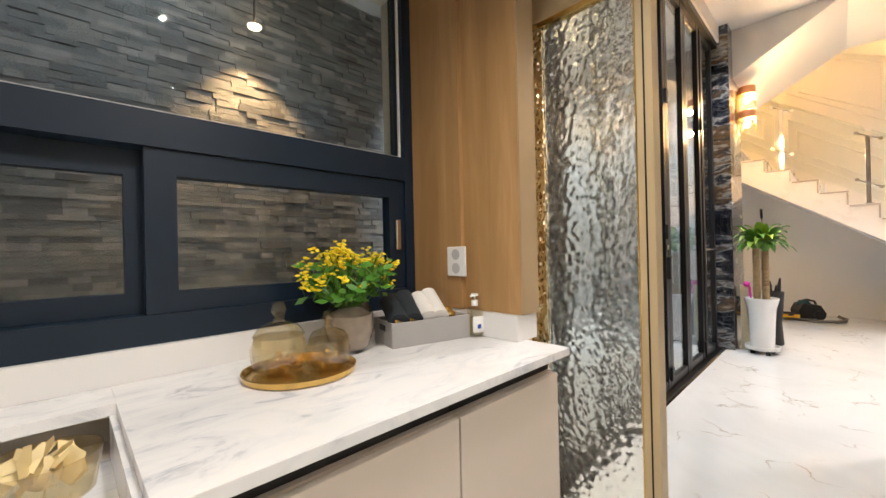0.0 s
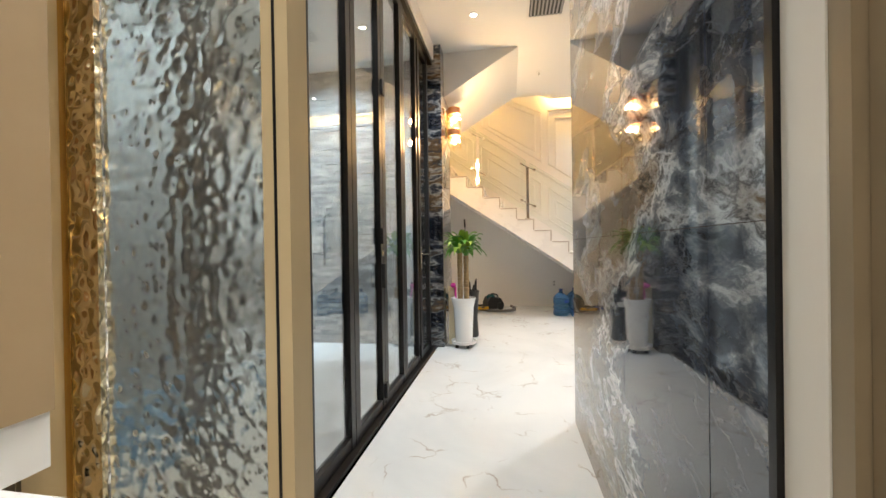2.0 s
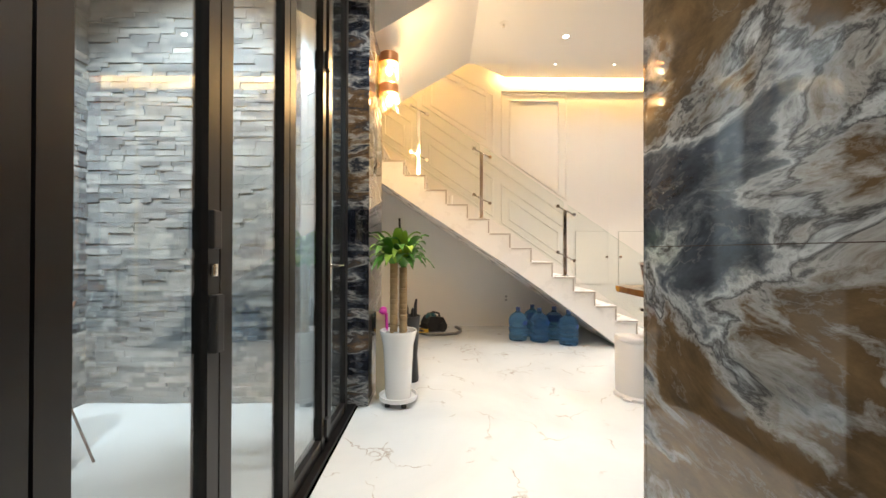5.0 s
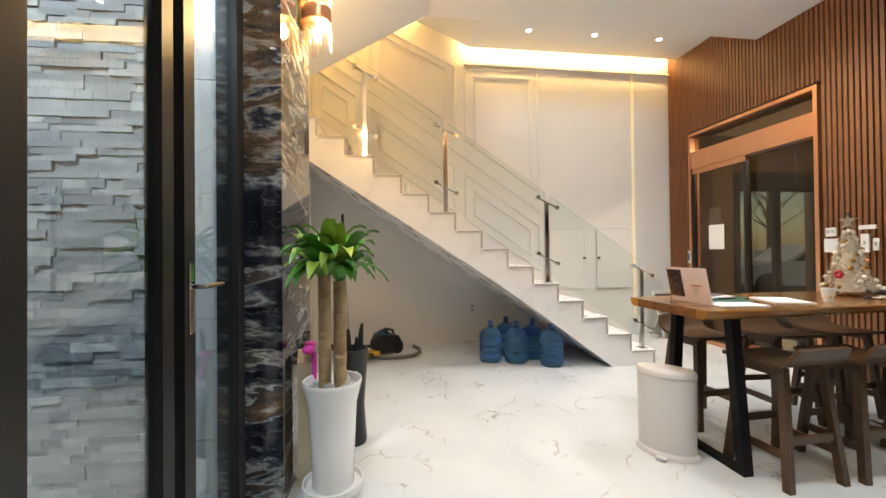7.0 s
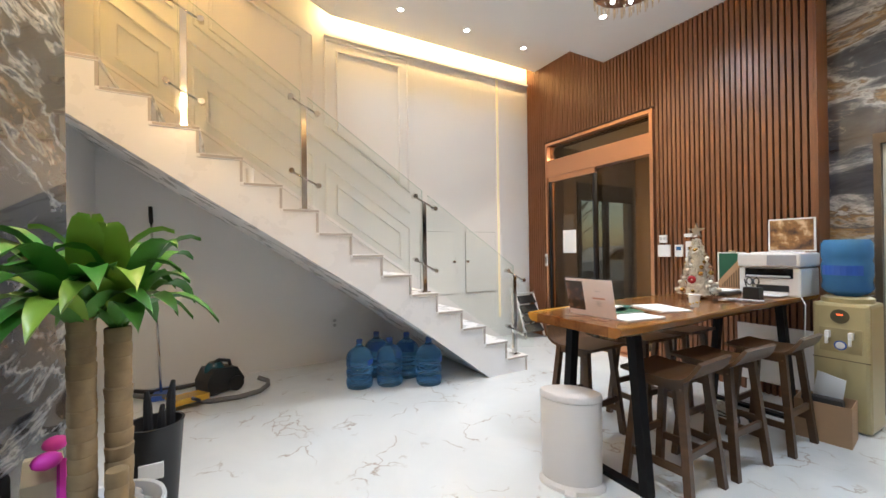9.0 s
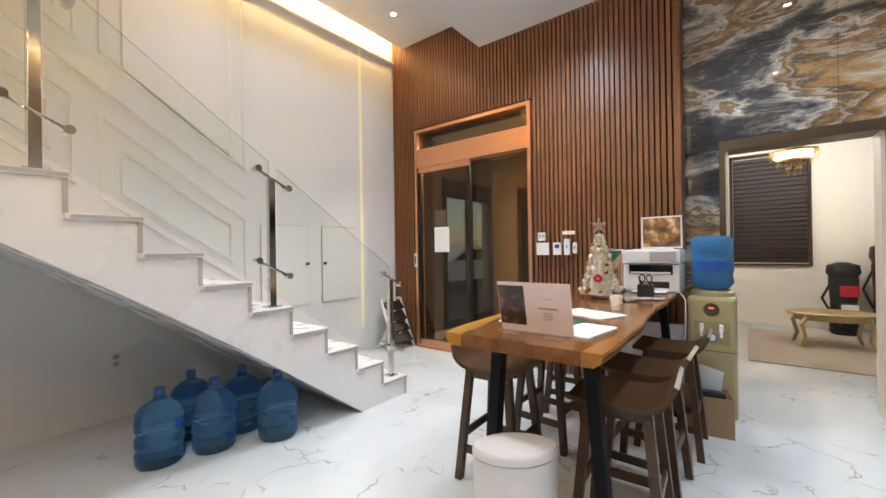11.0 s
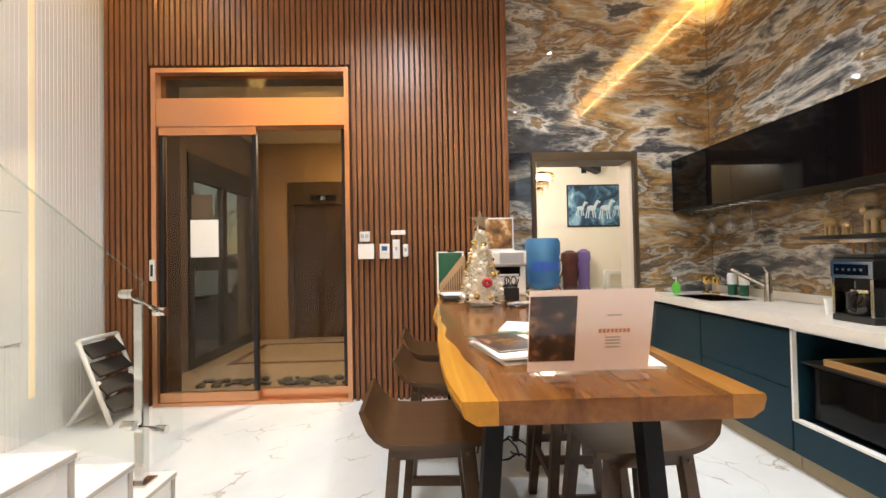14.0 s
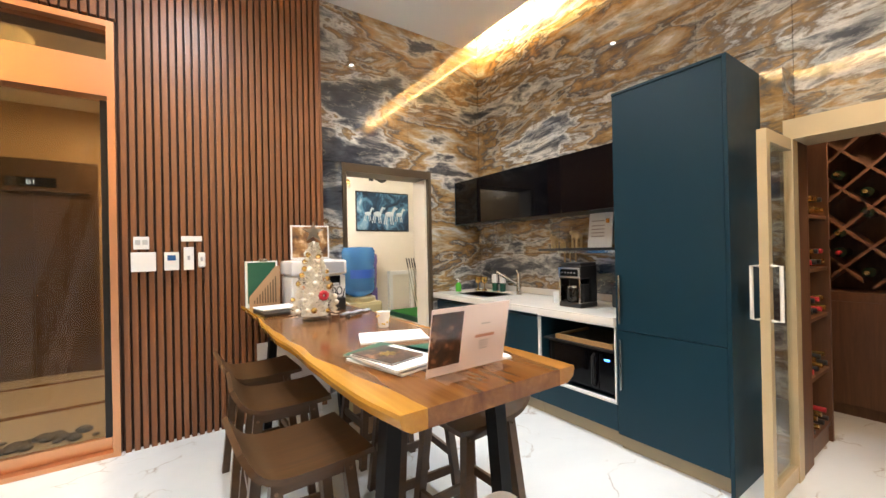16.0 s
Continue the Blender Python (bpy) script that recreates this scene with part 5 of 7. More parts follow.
for s in (-1, 1):
    tap = part("tap", boxes((s * 0.06 - 0.012, s * 0.06 + 0.012, 0.14, 0.185, 0.65, 0.70), bevel=0.004), WHITE_PLASTIC, wc)
    part("tap_lever", boxes((s * 0.06 - 0.008, s * 0.06 + 0.008, 0.175, 0.195, 0.61, 0.66), bevel=0.003), WHITE_PLASTIC, tap)
part("sticker", tube([(0, 0.140, 0.60), (0, 0.1435, 0.60)], 0.034, 20), LABEL_BLUE, wc, "round blue and white sticker")
part("sticker_face", tube([(0, 0.1436, 0.60), (0, 0.1442, 0.60)], 0.025, 20), WHITE_PLASTIC, wc)
part("door_seam", boxes((-0.15, 0.15, 0.1385, 0.1405, 0.495, 0.502)), plain("seam", (0.16, 0.13, 0.07), 0.7), wc)
part("bottle", lathe([(0.035, 0.93), (0.115, 0.965), (0.138, 1.0), (0.130, 1.06), (0.138, 1.09), (0.138, 1.17), (0.129, 1.20), (0.138, 1.23), (0.138, 1.32), (0.122, 1.35), (0.02, 1.355)], 28, at=(0, -0.01, 0)), COOLER_BOTTLE, wc, "upturned blue water bottle")
wrap = bmesh.new()
for i in range(8):
    t0, t1 = radians(40 + 12.5 * i), radians(52.5 + 12.5 * i)
    wrap.faces.new([wrap.verts.new((0.1395 * math.cos(t), -0.01 + 0.1395 * math.sin(t), z)) for t, z in ((t0, 1.095), (t1, 1.095), (t1, 1.165), (t0, 1.165))])
part("bottle_label", wrap, LABEL_BLUE, wc)
bx = thing("cardboard_box", (4.99, -3.34, 0), "open brown cardboard box holding papers", "box", rz=8)
part("box_wall", boxes((-0.14, -0.135, -0.12, 0.12, 0, 0.26), (0.135, 0.14, -0.12, 0.12, 0, 0.26), (-0.135, 0.135, -0.12, -0.115, 0, 0.26), (-0.135, 0.135, 0.115, 0.12, 0, 0.26), (-0.135, 0.135, -0.115, 0.115, 0, 0.006)), KRAFT, bx)
part("rolled_paper", prism([(-0.05, 0.02), (0.10, 0.05), (0.04, 0.44), (-0.10, 0.40)], "y", -0.03, -0.022), PAPER, bx)
part("black_parts", boxes((-0.10, 0.11, 0.02, 0.10, 0.05, 0.29), bevel=0.02), BLACK_PLASTIC, bx)

# ---- kitchen ----
base_unit(-4.155, -3.435, "teal lacquered base cabinet with a flush door")
base_unit(-3.432, -2.712, "teal lacquered base cabinet with drawers", 0.45)
oven = thing("oven_cabinet", (3.245, -2.375, 0), "teal base cabinet holding a black built-in microwave", "cabinet")
part("carcass", boxes((0, 0.615, -0.333, 0.333, 0.10, 0.27), (0, 0.615, -0.333, -0.315, 0.27, 0.795), (0, 0.615, 0.315, 0.333, 0.27, 0.795), (0, 0.03, -0.315, 0.315, 0.27, 0.795)), TEAL, oven)
part("drawer_front", boxes((0.616, 0.636, -0.331, 0.331, 0.105, 0.275), bevel=0.002), TEAL, oven)
part("toe_kick", boxes((0.02, 0.59, -0.333, 0.333, 0, 0.099)), TOE_KICK, oven)
part("trim", boxes((0.60, 0.641, -0.331, -0.319, 0.28, 0.79), (0.60, 0.641, 0.319, 0.331, 0.28, 0.79), (0.60, 0.641, -0.319, 0.319, 0.28, 0.292), (0.60, 0.641, -0.319, 0.319, 0.779, 0.79)), WHITE_PLASTIC, oven, "white trim frame")
part("shelf", boxes((0.03, 0.60, -0.311, 0.311, 0.60, 0.612)), BLACK_PLASTIC, oven)
mw = thing("microwave_oven", (3.30, -2.375, 0.30), "black glass microwave oven with a blue clock", "microwave")
part("case", boxes((0.0, 0.50, -0.29, 0.29, 0.0, 0.29), bevel=0.006), BLACK_PLASTIC, mw)
part("door_glass", boxes((0.50, 0.512, -0.285, 0.15, 0.01, 0.28), bevel=0.003), BLACK_GLOSS, mw)
part("control_panel", boxes((0.50, 0.510, 0.155, 0.285, 0.01, 0.28), bevel=0.003), BLACK_GLOSS, mw)
part("clock", boxes((0.510, 0.512, 0.195, 0.235, 0.222, 0.236)), glow("clock_blue", (0.10, 0.35, 1.0), 3), mw)
part("door_handle", tube([(0.512, 0.12, 0.03), (0.54, 0.12, 0.05), (0.54, 0.12, 0.24), (0.512, 0.12, 0.26)], 0.008), BLACK_PLASTIC, mw)
bt = thing("bamboo_tray", (3.42, -2.37, 0.612), "bamboo serving tray stored above the microwave", "tray")
part("tray_base", boxes((0, 0.40, -0.22, 0.26, 0.0, 0.012), bevel=0.002), BAMBOO, bt)
part("tray_mat", boxes((0.02, 0.375, -0.195, 0.235, 0.0122, 0.017)), BLACK_PLASTIC, bt, "black lining of the tray")
part("tray_rim", boxes((0.38, 0.40, -0.22, 0.26, 0.012, 0.035), (0, 0.38, -0.22, -0.20, 0.012, 0.035), (0, 0.38, 0.24, 0.26, 0.012, 0.035), bevel=0.002), BAMBOO, bt)
top = thing("worktop", (0, 0, 0), "cream solid-surface kitchen worktop with an upstand", "worktop")
part("slab", boxes((3.238, 3.925, -3.42, -2.036, 0.797, 0.85)), CREAM_WORKTOP, top)
part("slab_end", boxes((3.238, 3.925, -4.162, -3.87, 0.797, 0.85)), CREAM_WORKTOP, top)
part("slab_rear", boxes((3.238, 3.46, -3.87, -3.42, 0.797, 0.85)), CREAM_WORKTOP, top)
part("slab_front", boxes((3.80, 3.925, -3.87, -3.42, 0.797, 0.85)), CREAM_WORKTOP, top)
part("upstand", boxes((3.236, 3.25, -4.162, -2.036, 0.851, 0.91)), CREAM_WORKTOP, top)
sink = thing("kitchen_sink", (3.63, -3.645, 0.85), "steel undermount kitchen sink", "sink")
part("bowl", boxes((-0.175, 0.175, -0.23, 0.23, -0.20, -0.19), (-0.18, -0.17, -0.23, 0.23, -0.19, 0.002), (0.17, 0.18, -0.23, 0.23, -0.19, 0.002), (-0.17, 0.17, -0.235, -0.225, -0.19, 0.002), (-0.17, 0.17, 0.225, 0.235, -0.19, 0.002)), CHROME, sink)
tapk = thing("kitchen_tap", (3.42, -3.36, 0.85), "chrome pull-out kitchen tap", "tap")
part("tap_body", lathe([(0.028, 0), (0.026, 0.02), (0.023, 0.16), (0.020, 0.20), (0.012, 0.215)], 18), CHROME, tapk)
part("spout", tube([(0, 0, 0.10), (0.09, -0.16, 0.20), (0.11, -0.20, 0.225)], 0.017, 12), CHROME, tapk)
part("lever", tube([(0, 0, 0.20), (0.03, 0.0, 0.25)], 0.008), CHROME, tapk)
up = thing("wall_cabinet", (3.24, -3.10, 1.60), "long wall cabinet with black gloss fronts", "cabinet")
part("carcass", boxes((0, 0.335, -1.06, 1.062, 0, 0.475)), BLACK_PLASTIC, up)
for i in range(3):
    part("door", boxes((0.336, 0.356, -1.06 + 0.7075 * i, -1.06 + 0.7075 * (i + 1) - 0.002, 0.0, 0.475)), BLACK_GLOSS, up)
part("end_panel", boxes((0, 0.36, -1.066, -1.061, -0.004, 0.48)), TEAL, up)
rack = thing("glass_rack", (3.42, -3.65, 1.53), "steel stemware rack under the wall cabinet", "rack")
for i in range(7):
    part("rail", tube([(-0.10, -0.30 + 0.1 * i, 0.055), (0.12, -0.30 + 0.1 * i, 0.055)], 0.005, 6), CHROME, rack)
part("mount", boxes((-0.10, 0.0, -0.31, 0.31, 0.060, 0.069)), CHROME, rack)
WINE = glass("stemware_glass", (0.90, 0.91, 0.91), 0.03, 2.4)
for i in range(6):
    gl = thing("wine_glass", (3.44 + 0.05 * (i % 2), -3.90 + 0.1 * i, 1.575), "clear wine glass hanging upside down", "wine glass", "hanging wine glasses")
    part("foot", lathe([(0.034, 0), (0.032, -0.004), (0.005, -0.010)], 18), WINE, gl)
    part("stem", tube([(0, 0, -0.01), (0, 0, -0.09)], 0.004, 6), WINE, gl)
    part("bowl", lathe([(0.006, -0.09), (0.034, -0.12), (0.039, -0.16), (0.030, -0.21), (0.029, -0.209), (0.037, -0.16)], 20), WINE, gl)
sh = thing("wall_shelf", (3.235, -2.55, 1.285), "dark floating wall shelf", "shelf")
part("board", boxes((0, 0.24, -0.50, 0.515, 0, 0.022), bevel=0.002), BLACK_PLASTIC, sh)
part("hook_rail", boxes((0.02, 0.03, -0.45, 0.45, -0.025, -0.002)), CHROME, sh)


def elephant(at, k, rz):
    bm = bmesh.new()
    ball(bm, (0, 0, 0.62 * k), 0.26 * k, 8, 0.85)
    ball(bm, (0.18 * k, 0, 0.60 * k), 0.22 * k, 8, 0.9)
    ball(bm, (-0.30 * k, 0, 0.80 * k), 0.16 * k, 8, 1.1)
    for s in (-1, 1):
        for x in (-0.18, 0.22):
            tube([(x * k, s * 0.13 * k, 0), (x * k, s * 0.12 * k, 0.55 * k)], 0.075 * k, 8, bm)
        ball(bm, (-0.22 * k, s * 0.17 * k, 0.80 * k), 0.12 * k, 8, 1.2)
    tube([(-0.42 * k, 0, 0.76 * k), (-0.54 * k, 0, 0.80 * k), (-0.58 * k, 0, 0.98 * k), (-0.50 * k, 0, 1.12 * k)], 0.055 * k, 8, bm, 0.025 * k)
    solo("elephant_figurine", bm, BRASS, "small gilt elephant figurine with a raised trunk", "figurine", at, rz, "elephant figurines")


elephant((3.39, -2.93, 1.308), 0.120, 65)
elephant((3.40, -2.83, 1.308), 0.085, 65)
elephant((3.38, -2.70, 1.308), 0.165, 65)
bd = thing("certificate", (3.27, -2.52, 1.308), "cream certificate board leaning on the wall", "certificate")
part("board", prism([(0.045, 0), (0.055, 0), (0.015, 0.30), (0.005, 0.30)], "y", -0.11, 0.11), PAPER, bd)
part("seal", boxes((0.022, 0.028, 0.05, 0.08, 0.20, 0.24)), GOLD, bd)
for z in (0.22, 0.18, 0.15, 0.12, 0.09):
    part("print_bars", prism([(0.056 - 0.1333 * z, z), (0.0575 - 0.1333 * z, z), (0.0567 - 0.1333 * z, z + 0.008), (0.0552 - 0.1333 * z, z + 0.008)], "y", -0.08, 0.04), pale, bd)
cm = thing("coffee_machine", (3.61, -2.51, 0.85), "black and steel filter coffee machine", "coffee machine")
part("base", boxes((-0.08, 0.13, -0.10, 0.10, 0, 0.035), bevel=0.006), BLACK_PLASTIC, cm)
part("back_column", boxes((-0.08, 0.0, -0.10, 0.10, 0.036, 0.23), bevel=0.006), BLACK_PLASTIC, cm)
part("brew_head", boxes((-0.08, 0.128, -0.10, 0.10, 0.225, 0.32), bevel=0.008), BLACK_PLASTIC, cm)
part("steel_front", boxes((0.129, 0.134, -0.10, 0.10, 0.225, 0.31), bevel=0.002), CHROME, cm, "brushed steel front plate")
for s in (-1, 1):
    part("side_column", boxes((0.02, 0.13, s * 0.091 - 0.008, s * 0.091 + 0.008, 0.036, 0.224), bevel=0.003), CHROME, cm)
part("lid", boxes((-0.08, 0.12, -0.096, 0.096, 0.321, 0.345), bevel=0.01), BLACK_PLASTIC, cm)
part("control_screen", boxes((0.1345, 0.1365, -0.08, 0.08, 0.240, 0.295), bevel=0.001), BLACK_GLOSS, cm)
for i in range(5):
    part("button", boxes((0.1366, 0.1385, -0.065 + 0.028 * i, -0.053 + 0.028 * i, 0.262, 0.274)), CHROME, cm)
part("jug", lathe([(0.05, 0.037), (0.062, 0.05), (0.066, 0.10), (0.050, 0.15), (0.045, 0.165)], 22, at=(0.07, 0, 0)), plain("dark_glass_jug", (0.01, 0.008, 0.006), 0.05), cm)
part("jug_band", lathe([(0.0505, 0.150), (0.0475, 0.166)], 22, at=(0.07, 0, 0)), CHROME, cm)
part("jug_handle", tube([(0.125, 0.01, 0.155), (0.165, 0.015, 0.15), (0.165, 0.015, 0.075), (0.13, 0.01, 0.06)], 0.009), BLACK_PLASTIC, cm)
gr = thing("coffee_grinder", (3.45, -2.22, 0.85), "small black coffee grinder", "grinder")
part("grinder_body", boxes((-0.08, 0.08, -0.07, 0.07, 0, 0.16), bevel=0.015), BLACK_PLASTIC, gr)
part("hopper", lathe([(0.055, 0.16), (0.065, 0.22), (0.06, 0.24)], 18), BLACK_GLOSS, gr)
wp = thing("white_cup", (3.60, -2.74, 0.85), "white paper cup on the worktop", "cup")
part("cup_wall", lathe([(0.026, 0), (0.036, 0.09), (0.033, 0.09), (0.023, 0.005)], 18), PAPER, wp)
sb = thing("soap_bottle", (3.66, -4.05, 0.85), "bright green dish soap bottle with a pump", "soap bottle")
part("bottle", lathe([(0.028, 0), (0.032, 0.01), (0.032, 0.075), (0.014, 0.10)], 18), plain("green_soap", (0.12, 0.55, 0.06), 0.2), sb)
part("pump", tube([(0, 0, 0.10), (0, 0, 0.135), (0.03, 0, 0.135)], 0.006), WHITE_PLASTIC, sb)
for x, y in ((3.42, -4.00), (3.40, -3.91)):
    g = thing("goblet", (x, y, 0.85), "small gilt goblet on the worktop", "goblet", "gilt goblets")
    part("goblet_foot", lathe([(0.032, 0), (0.030, 0.008), (0.006, 0.02), (0.006, 0.075)], 18), GOLD, g)
    part("goblet_bowl", lathe([(0.008, 0.075), (0.034, 0.10), (0.038, 0.15), (0.034, 0.15), (0.028, 0.10)], 18), GOLD, g)
for x, y in ((3.34, -3.80), (3.32, -3.70)):
    b = thing("cup_stack", (x, y, 0.85), "stack of white and dark green paper cups", "cup stack", "stacks of paper cups")
    part("cups", lathe([(0.030, 0), (0.034, 0.09)], 20), GREEN, b)
    part("upper_cups", lathe([(0.035, 0.091), (0.037, 0.16), (0.030, 0.185)], 20), PAPER, b)
for i, y in enumerate((-2.92, -2.86, -2.80)):
    u = thing("cooking_utensil", (3.262, y, 1.06), "cooking utensil hanging from the rail", "utensil", "hanging kitchen utensils")
    part("utensil_handle", tube([(0, 0, 0.20), (0, 0, 0.06)], 0.007, 6), BAMBOO, u)
    part("utensil_head", boxes((-0.004, 0.004, -0.03, 0.03, -0.04, 0.065), bevel=0.003), BLACK_PLASTIC, u)

tall = thing("tall_cabinet", (3.245, -1.714, 0), "tall teal lacquered fridge cabinet with two doors", "cabinet")
part("carcass", boxes((0, 0.632, -0.317, 0.300, 0.10, 2.285)), TEAL, tall)
part("side_panel", boxes((0, 0.660, 0.301, 0.321, 0.0, 2.30), bevel=0.002), TEAL, tall)
part("top_panel", boxes((0, 0.660, -0.318, 0.300, 2.286, 2.302), bevel=0.002), TEAL, tall)
part("toe_kick", boxes((0.02, 0.61, -0.317, 0.300, 0, 0.099)), TOE_KICK, tall)
for z0, z1, h0, h1 in ((0.10, 0.772, 0.40, 0.72), (0.777, 2.284, 0.82, 1.13)):
    d = part("door", boxes((0.634, 0.655, -0.316, 0.299, z0, z1), bevel=0.002), TEAL, tall)
    part("handle", boxes((0.656, 0.686, -0.283, -0.271, h0, h1), bevel=0.003), CHROME, d, "flat steel bar handle")

# wine cellar
cellar_wood = setting("wall_cellar", boxes((1.57, 1.72, -2.5, -0.62, 0, 2.6), (1.72, 3.2, -2.5, -2.35, 0, 2.6), (1.72, 3.2, -2.5, -0.62, 2.55, 2.65)), RACK_WOOD, "dark wooden wine cellar lining")
wframe = setting("cellar_door_frame", boxes((3.37, 3.46, -1.285, -1.245, 0, 1.99), (3.19, 3.46, -0.66, -0.622, 0, 1.99), (3.19, 3.46, -1.245, -0.66, 1.88, 1.99)), GOLD_FRAME, "champagne frame of the wine cellar door")
setting("wall_cellar_reveal", boxes((3.235, 3.44, -1.39, -1.287, 0, 2.3), (3.232, 3.44, -0.622, -0.62, 0, 2.3)), KITCHEN_MARBLE, "marble reveal beside the cellar door")
leaf = thing("door_3", (3.47, -1.27, 0), "open champagne-framed glass cellar door", "door", kind="structure", rz=0)
part("leaf_frame", boxes((-0.08, -0.03, -0.02, 0.02, 0.01, 1.88), (0.335, 0.385, -0.02, 0.02, 0.01, 1.88), (-0.03, 0.335, -0.02, 0.02, 0.01, 0.09), (-0.03, 0.335, -0.02, 0.02, 1.82, 1.88)), GOLD_FRAME, leaf)
sheet_shadowless(part("pane", boxes((-0.03, 0.335, -0.004, 0.004, 0.09, 1.82)), CLEAR, leaf))
for s in (-1, 1):
    part("door_handle", tube([(0.36, s * 0.02, 0.93), (0.36, s * 0.06, 0.93), (0.36, s * 0.06, 1.20), (0.36, s * 0.02, 1.20)], 0.009), CREAM_WORKTOP, leaf)
lat = thing("wine_lattice", (1.74, -1.45, 0.95), "diamond lattice wine rack of dark wood", "wine rack")
for s in (-1, 1):
    for k in range(-9, 10):
        c = 0.30 * k
        seg = [(i * 0.05 - 0.85, s * (i * 0.05 - 0.85 - c)) for i in range(35)]
        seg = [q for q in seg if 0 <= q[1] <= 1.55]
        if len(seg) > 1:
            (a, za), (b, zb) = seg[0], seg[-1]
            part("lattice_board", prism([(a, za), (b, zb), (b, zb + 0.028), (a, za + 0.028)], "x", 0.002 * s, 0.26 + 0.002 * s), RACK_WOOD, lat)
GREEN_GLASS = plain("dark_bottle_glass", (0.012, 0.02, 0.012), 0.08, bump=0)
wine = None
for i in range(26):
    y = -0.62 + 0.15 * (i % 9)
    z = 0.13 + 0.30 * (i // 9) + (0.15 if i % 2 else 0)
    b = thing("wine_bottle", (1.78, -1.45 + y, 0.95 + z), "dark wine bottle lying in the rack", "wine bottle", "wine bottles in the cellar")
    part("glass", tube([(0, 0, 0), (0.17, 0, 0), (0.20, 0, 0), (0.22, 0, 0)], 0.037, 12), GREEN_GLASS, b)
    part("foil", tube([(0.22, 0, 0), (0.30, 0, 0)], 0.015, 10), W.choice((RED, GOLD, BLACK_PLASTIC)), b)
low = thing("cellar_cabinet", (1.72, -1.45, 0), "low wooden cabinet with panelled doors under the rack", "cabinet")
part("carcass", boxes((0, 0.34, -0.85, 0.80, 0, 0.93)), RACK_WOOD, low)
for i in range(4):
    part("door", boxes((0.341, 0.358, -0.84 + 0.41 * i, -0.84 + 0.41 * i + 0.40, 0.08, 0.86), bevel=0.004), RACK_WOOD, low)
sr = thing("wine_shelf", (2.935, -1.46, 0), "open wooden wine shelf stacked with bottles", "wine rack")
part("back_panel", boxes((-0.255, 0.255, -0.225, -0.21, 0, 2.30)), RACK_WOOD, sr)
part("upright", boxes((-0.255, -0.225, -0.209, 0.21, 0, 2.30), bevel=0.002), RACK_WOOD, sr)
part("upright", boxes((0.225, 0.255, -0.209, 0.21, 0, 2.30), bevel=0.002), RACK_WOOD, sr)
part("face_board", boxes((0.256, 0.430, 0.176, 0.21, 0, 1.985), bevel=0.002), RACK_WOOD, sr)
part("plinth", boxes((-0.224, 0.224, 0.17, 0.19, 0, 0.109)), RACK_WOOD, sr)
for z in (0.11, 0.47, 0.83, 1.13, 1.46):
    part("shelf", boxes((-0.224, 0.224, -0.208, 0.20, z, z + 0.022), bevel=0.002), RACK_WOOD, sr)
    for i in range(7):
        row, col = (0, i) if i < 4 else (1, i - 4)
        b = thing("wine_bottle", (2.78 + 0.104 * col + 0.052 * row, -1.548, z + 0.0605 + 0.066 * row), "dark wine bottle stacked on the shelf", "wine bottle", "wine bottles in the cellar", 90)
        part("glass", tube([(0, 0, 0), (0.18, 0, 0), (0.21, 0, 0), (0.22, 0, 0)], 0.037, 12), GREEN_GLASS, b)
        part("foil", tube([(0.22, 0, 0), (0.29, 0, 0)], 0.015, 10), W.choice((RED, GOLD, BLACK_PLASTIC)), b)
# Unseen lamp, added so that shelf and bottles are lit.
cl = thing("cellar_lamp", (2.75, -0.90, 2.55), "unseen warm ceiling lamp added to light the cellar", "ceiling light")
part("lamp_disc", lathe([(0.06, 0), (0.05, -0.012)], 20), LAMP_WARM, cl)
spot(2.75, -0.90, 2.52, 58, (1.0, 0.66, 0.38), 160, 0.8, 0.03)

# ---- wash room ----
vt = thing("washbasin_counter", (0, 0, 0), "white marble vanity top with an upstand", "worktop")
part("slab", boxes((0.05, 1.145, 0.565, 1.262, 0.845, 0.87), bevel=0.002), VANITY_MARBLE, vt)
part("slab_rear", boxes((-1.60, 0.05, 1.08, 1.262, 0.845, 0.87), (-1.60, 0.05, 0.565, 0.60, 0.845, 0.87)), VANITY_MARBLE, vt)
part("basin", boxes((-0.62, 0.05, 0.60, 1.08, 0.74, 0.752), (0.038, 0.05, 0.60, 1.08, 0.752, 0.845), (-0.62, -0.608, 0.60, 1.08, 0.752, 0.845)), VANITY_MARBLE, vt, "sunken marble basin")
part("upstand", boxes((-1.60, 1.075, 1.235, 1.262, 0.871, 0.955)), WHITE_PLASTIC, vt)
for x0, x1 in ((0.06, 0.655), (0.659, 1.125)):
    v = thing("vanity_cabinet", ((x0 + x1) / 2, 0.60, 0), "beige lacquered vanity cabinet with a flush door", "cabinet", "vanity cabinets")
    h = (x1 - x0) / 2
    part("carcass", boxes((-h, h, 0.02, 0.66, 0.08, 0.79)), BEIGE_DOOR, v)
    part("door", boxes((-h + 0.001, h - 0.001, 0.0, 0.0195, 0.08, 0.785), bevel=0.002), BEIGE_DOOR, v)
    part("finger_groove", boxes((-h, h, 0.035, 0.60, 0.79, 0.844)), BLACK_PLASTIC, v)
    part("toe_kick", boxes((-h, h, 0.06, 0.60, 0, 0.08)), BLACK_PLASTIC, v)
v = thing("vanity_cabinet", (-0.735, 0.60, 0), "beige lacquered vanity cabinet with a flush door", "cabinet", "vanity cabinets")
part("carcass", boxes((-0.78, 0.78, 0.02, 0.64, 0.08, 0.735)), BEIGE_DOOR, v)
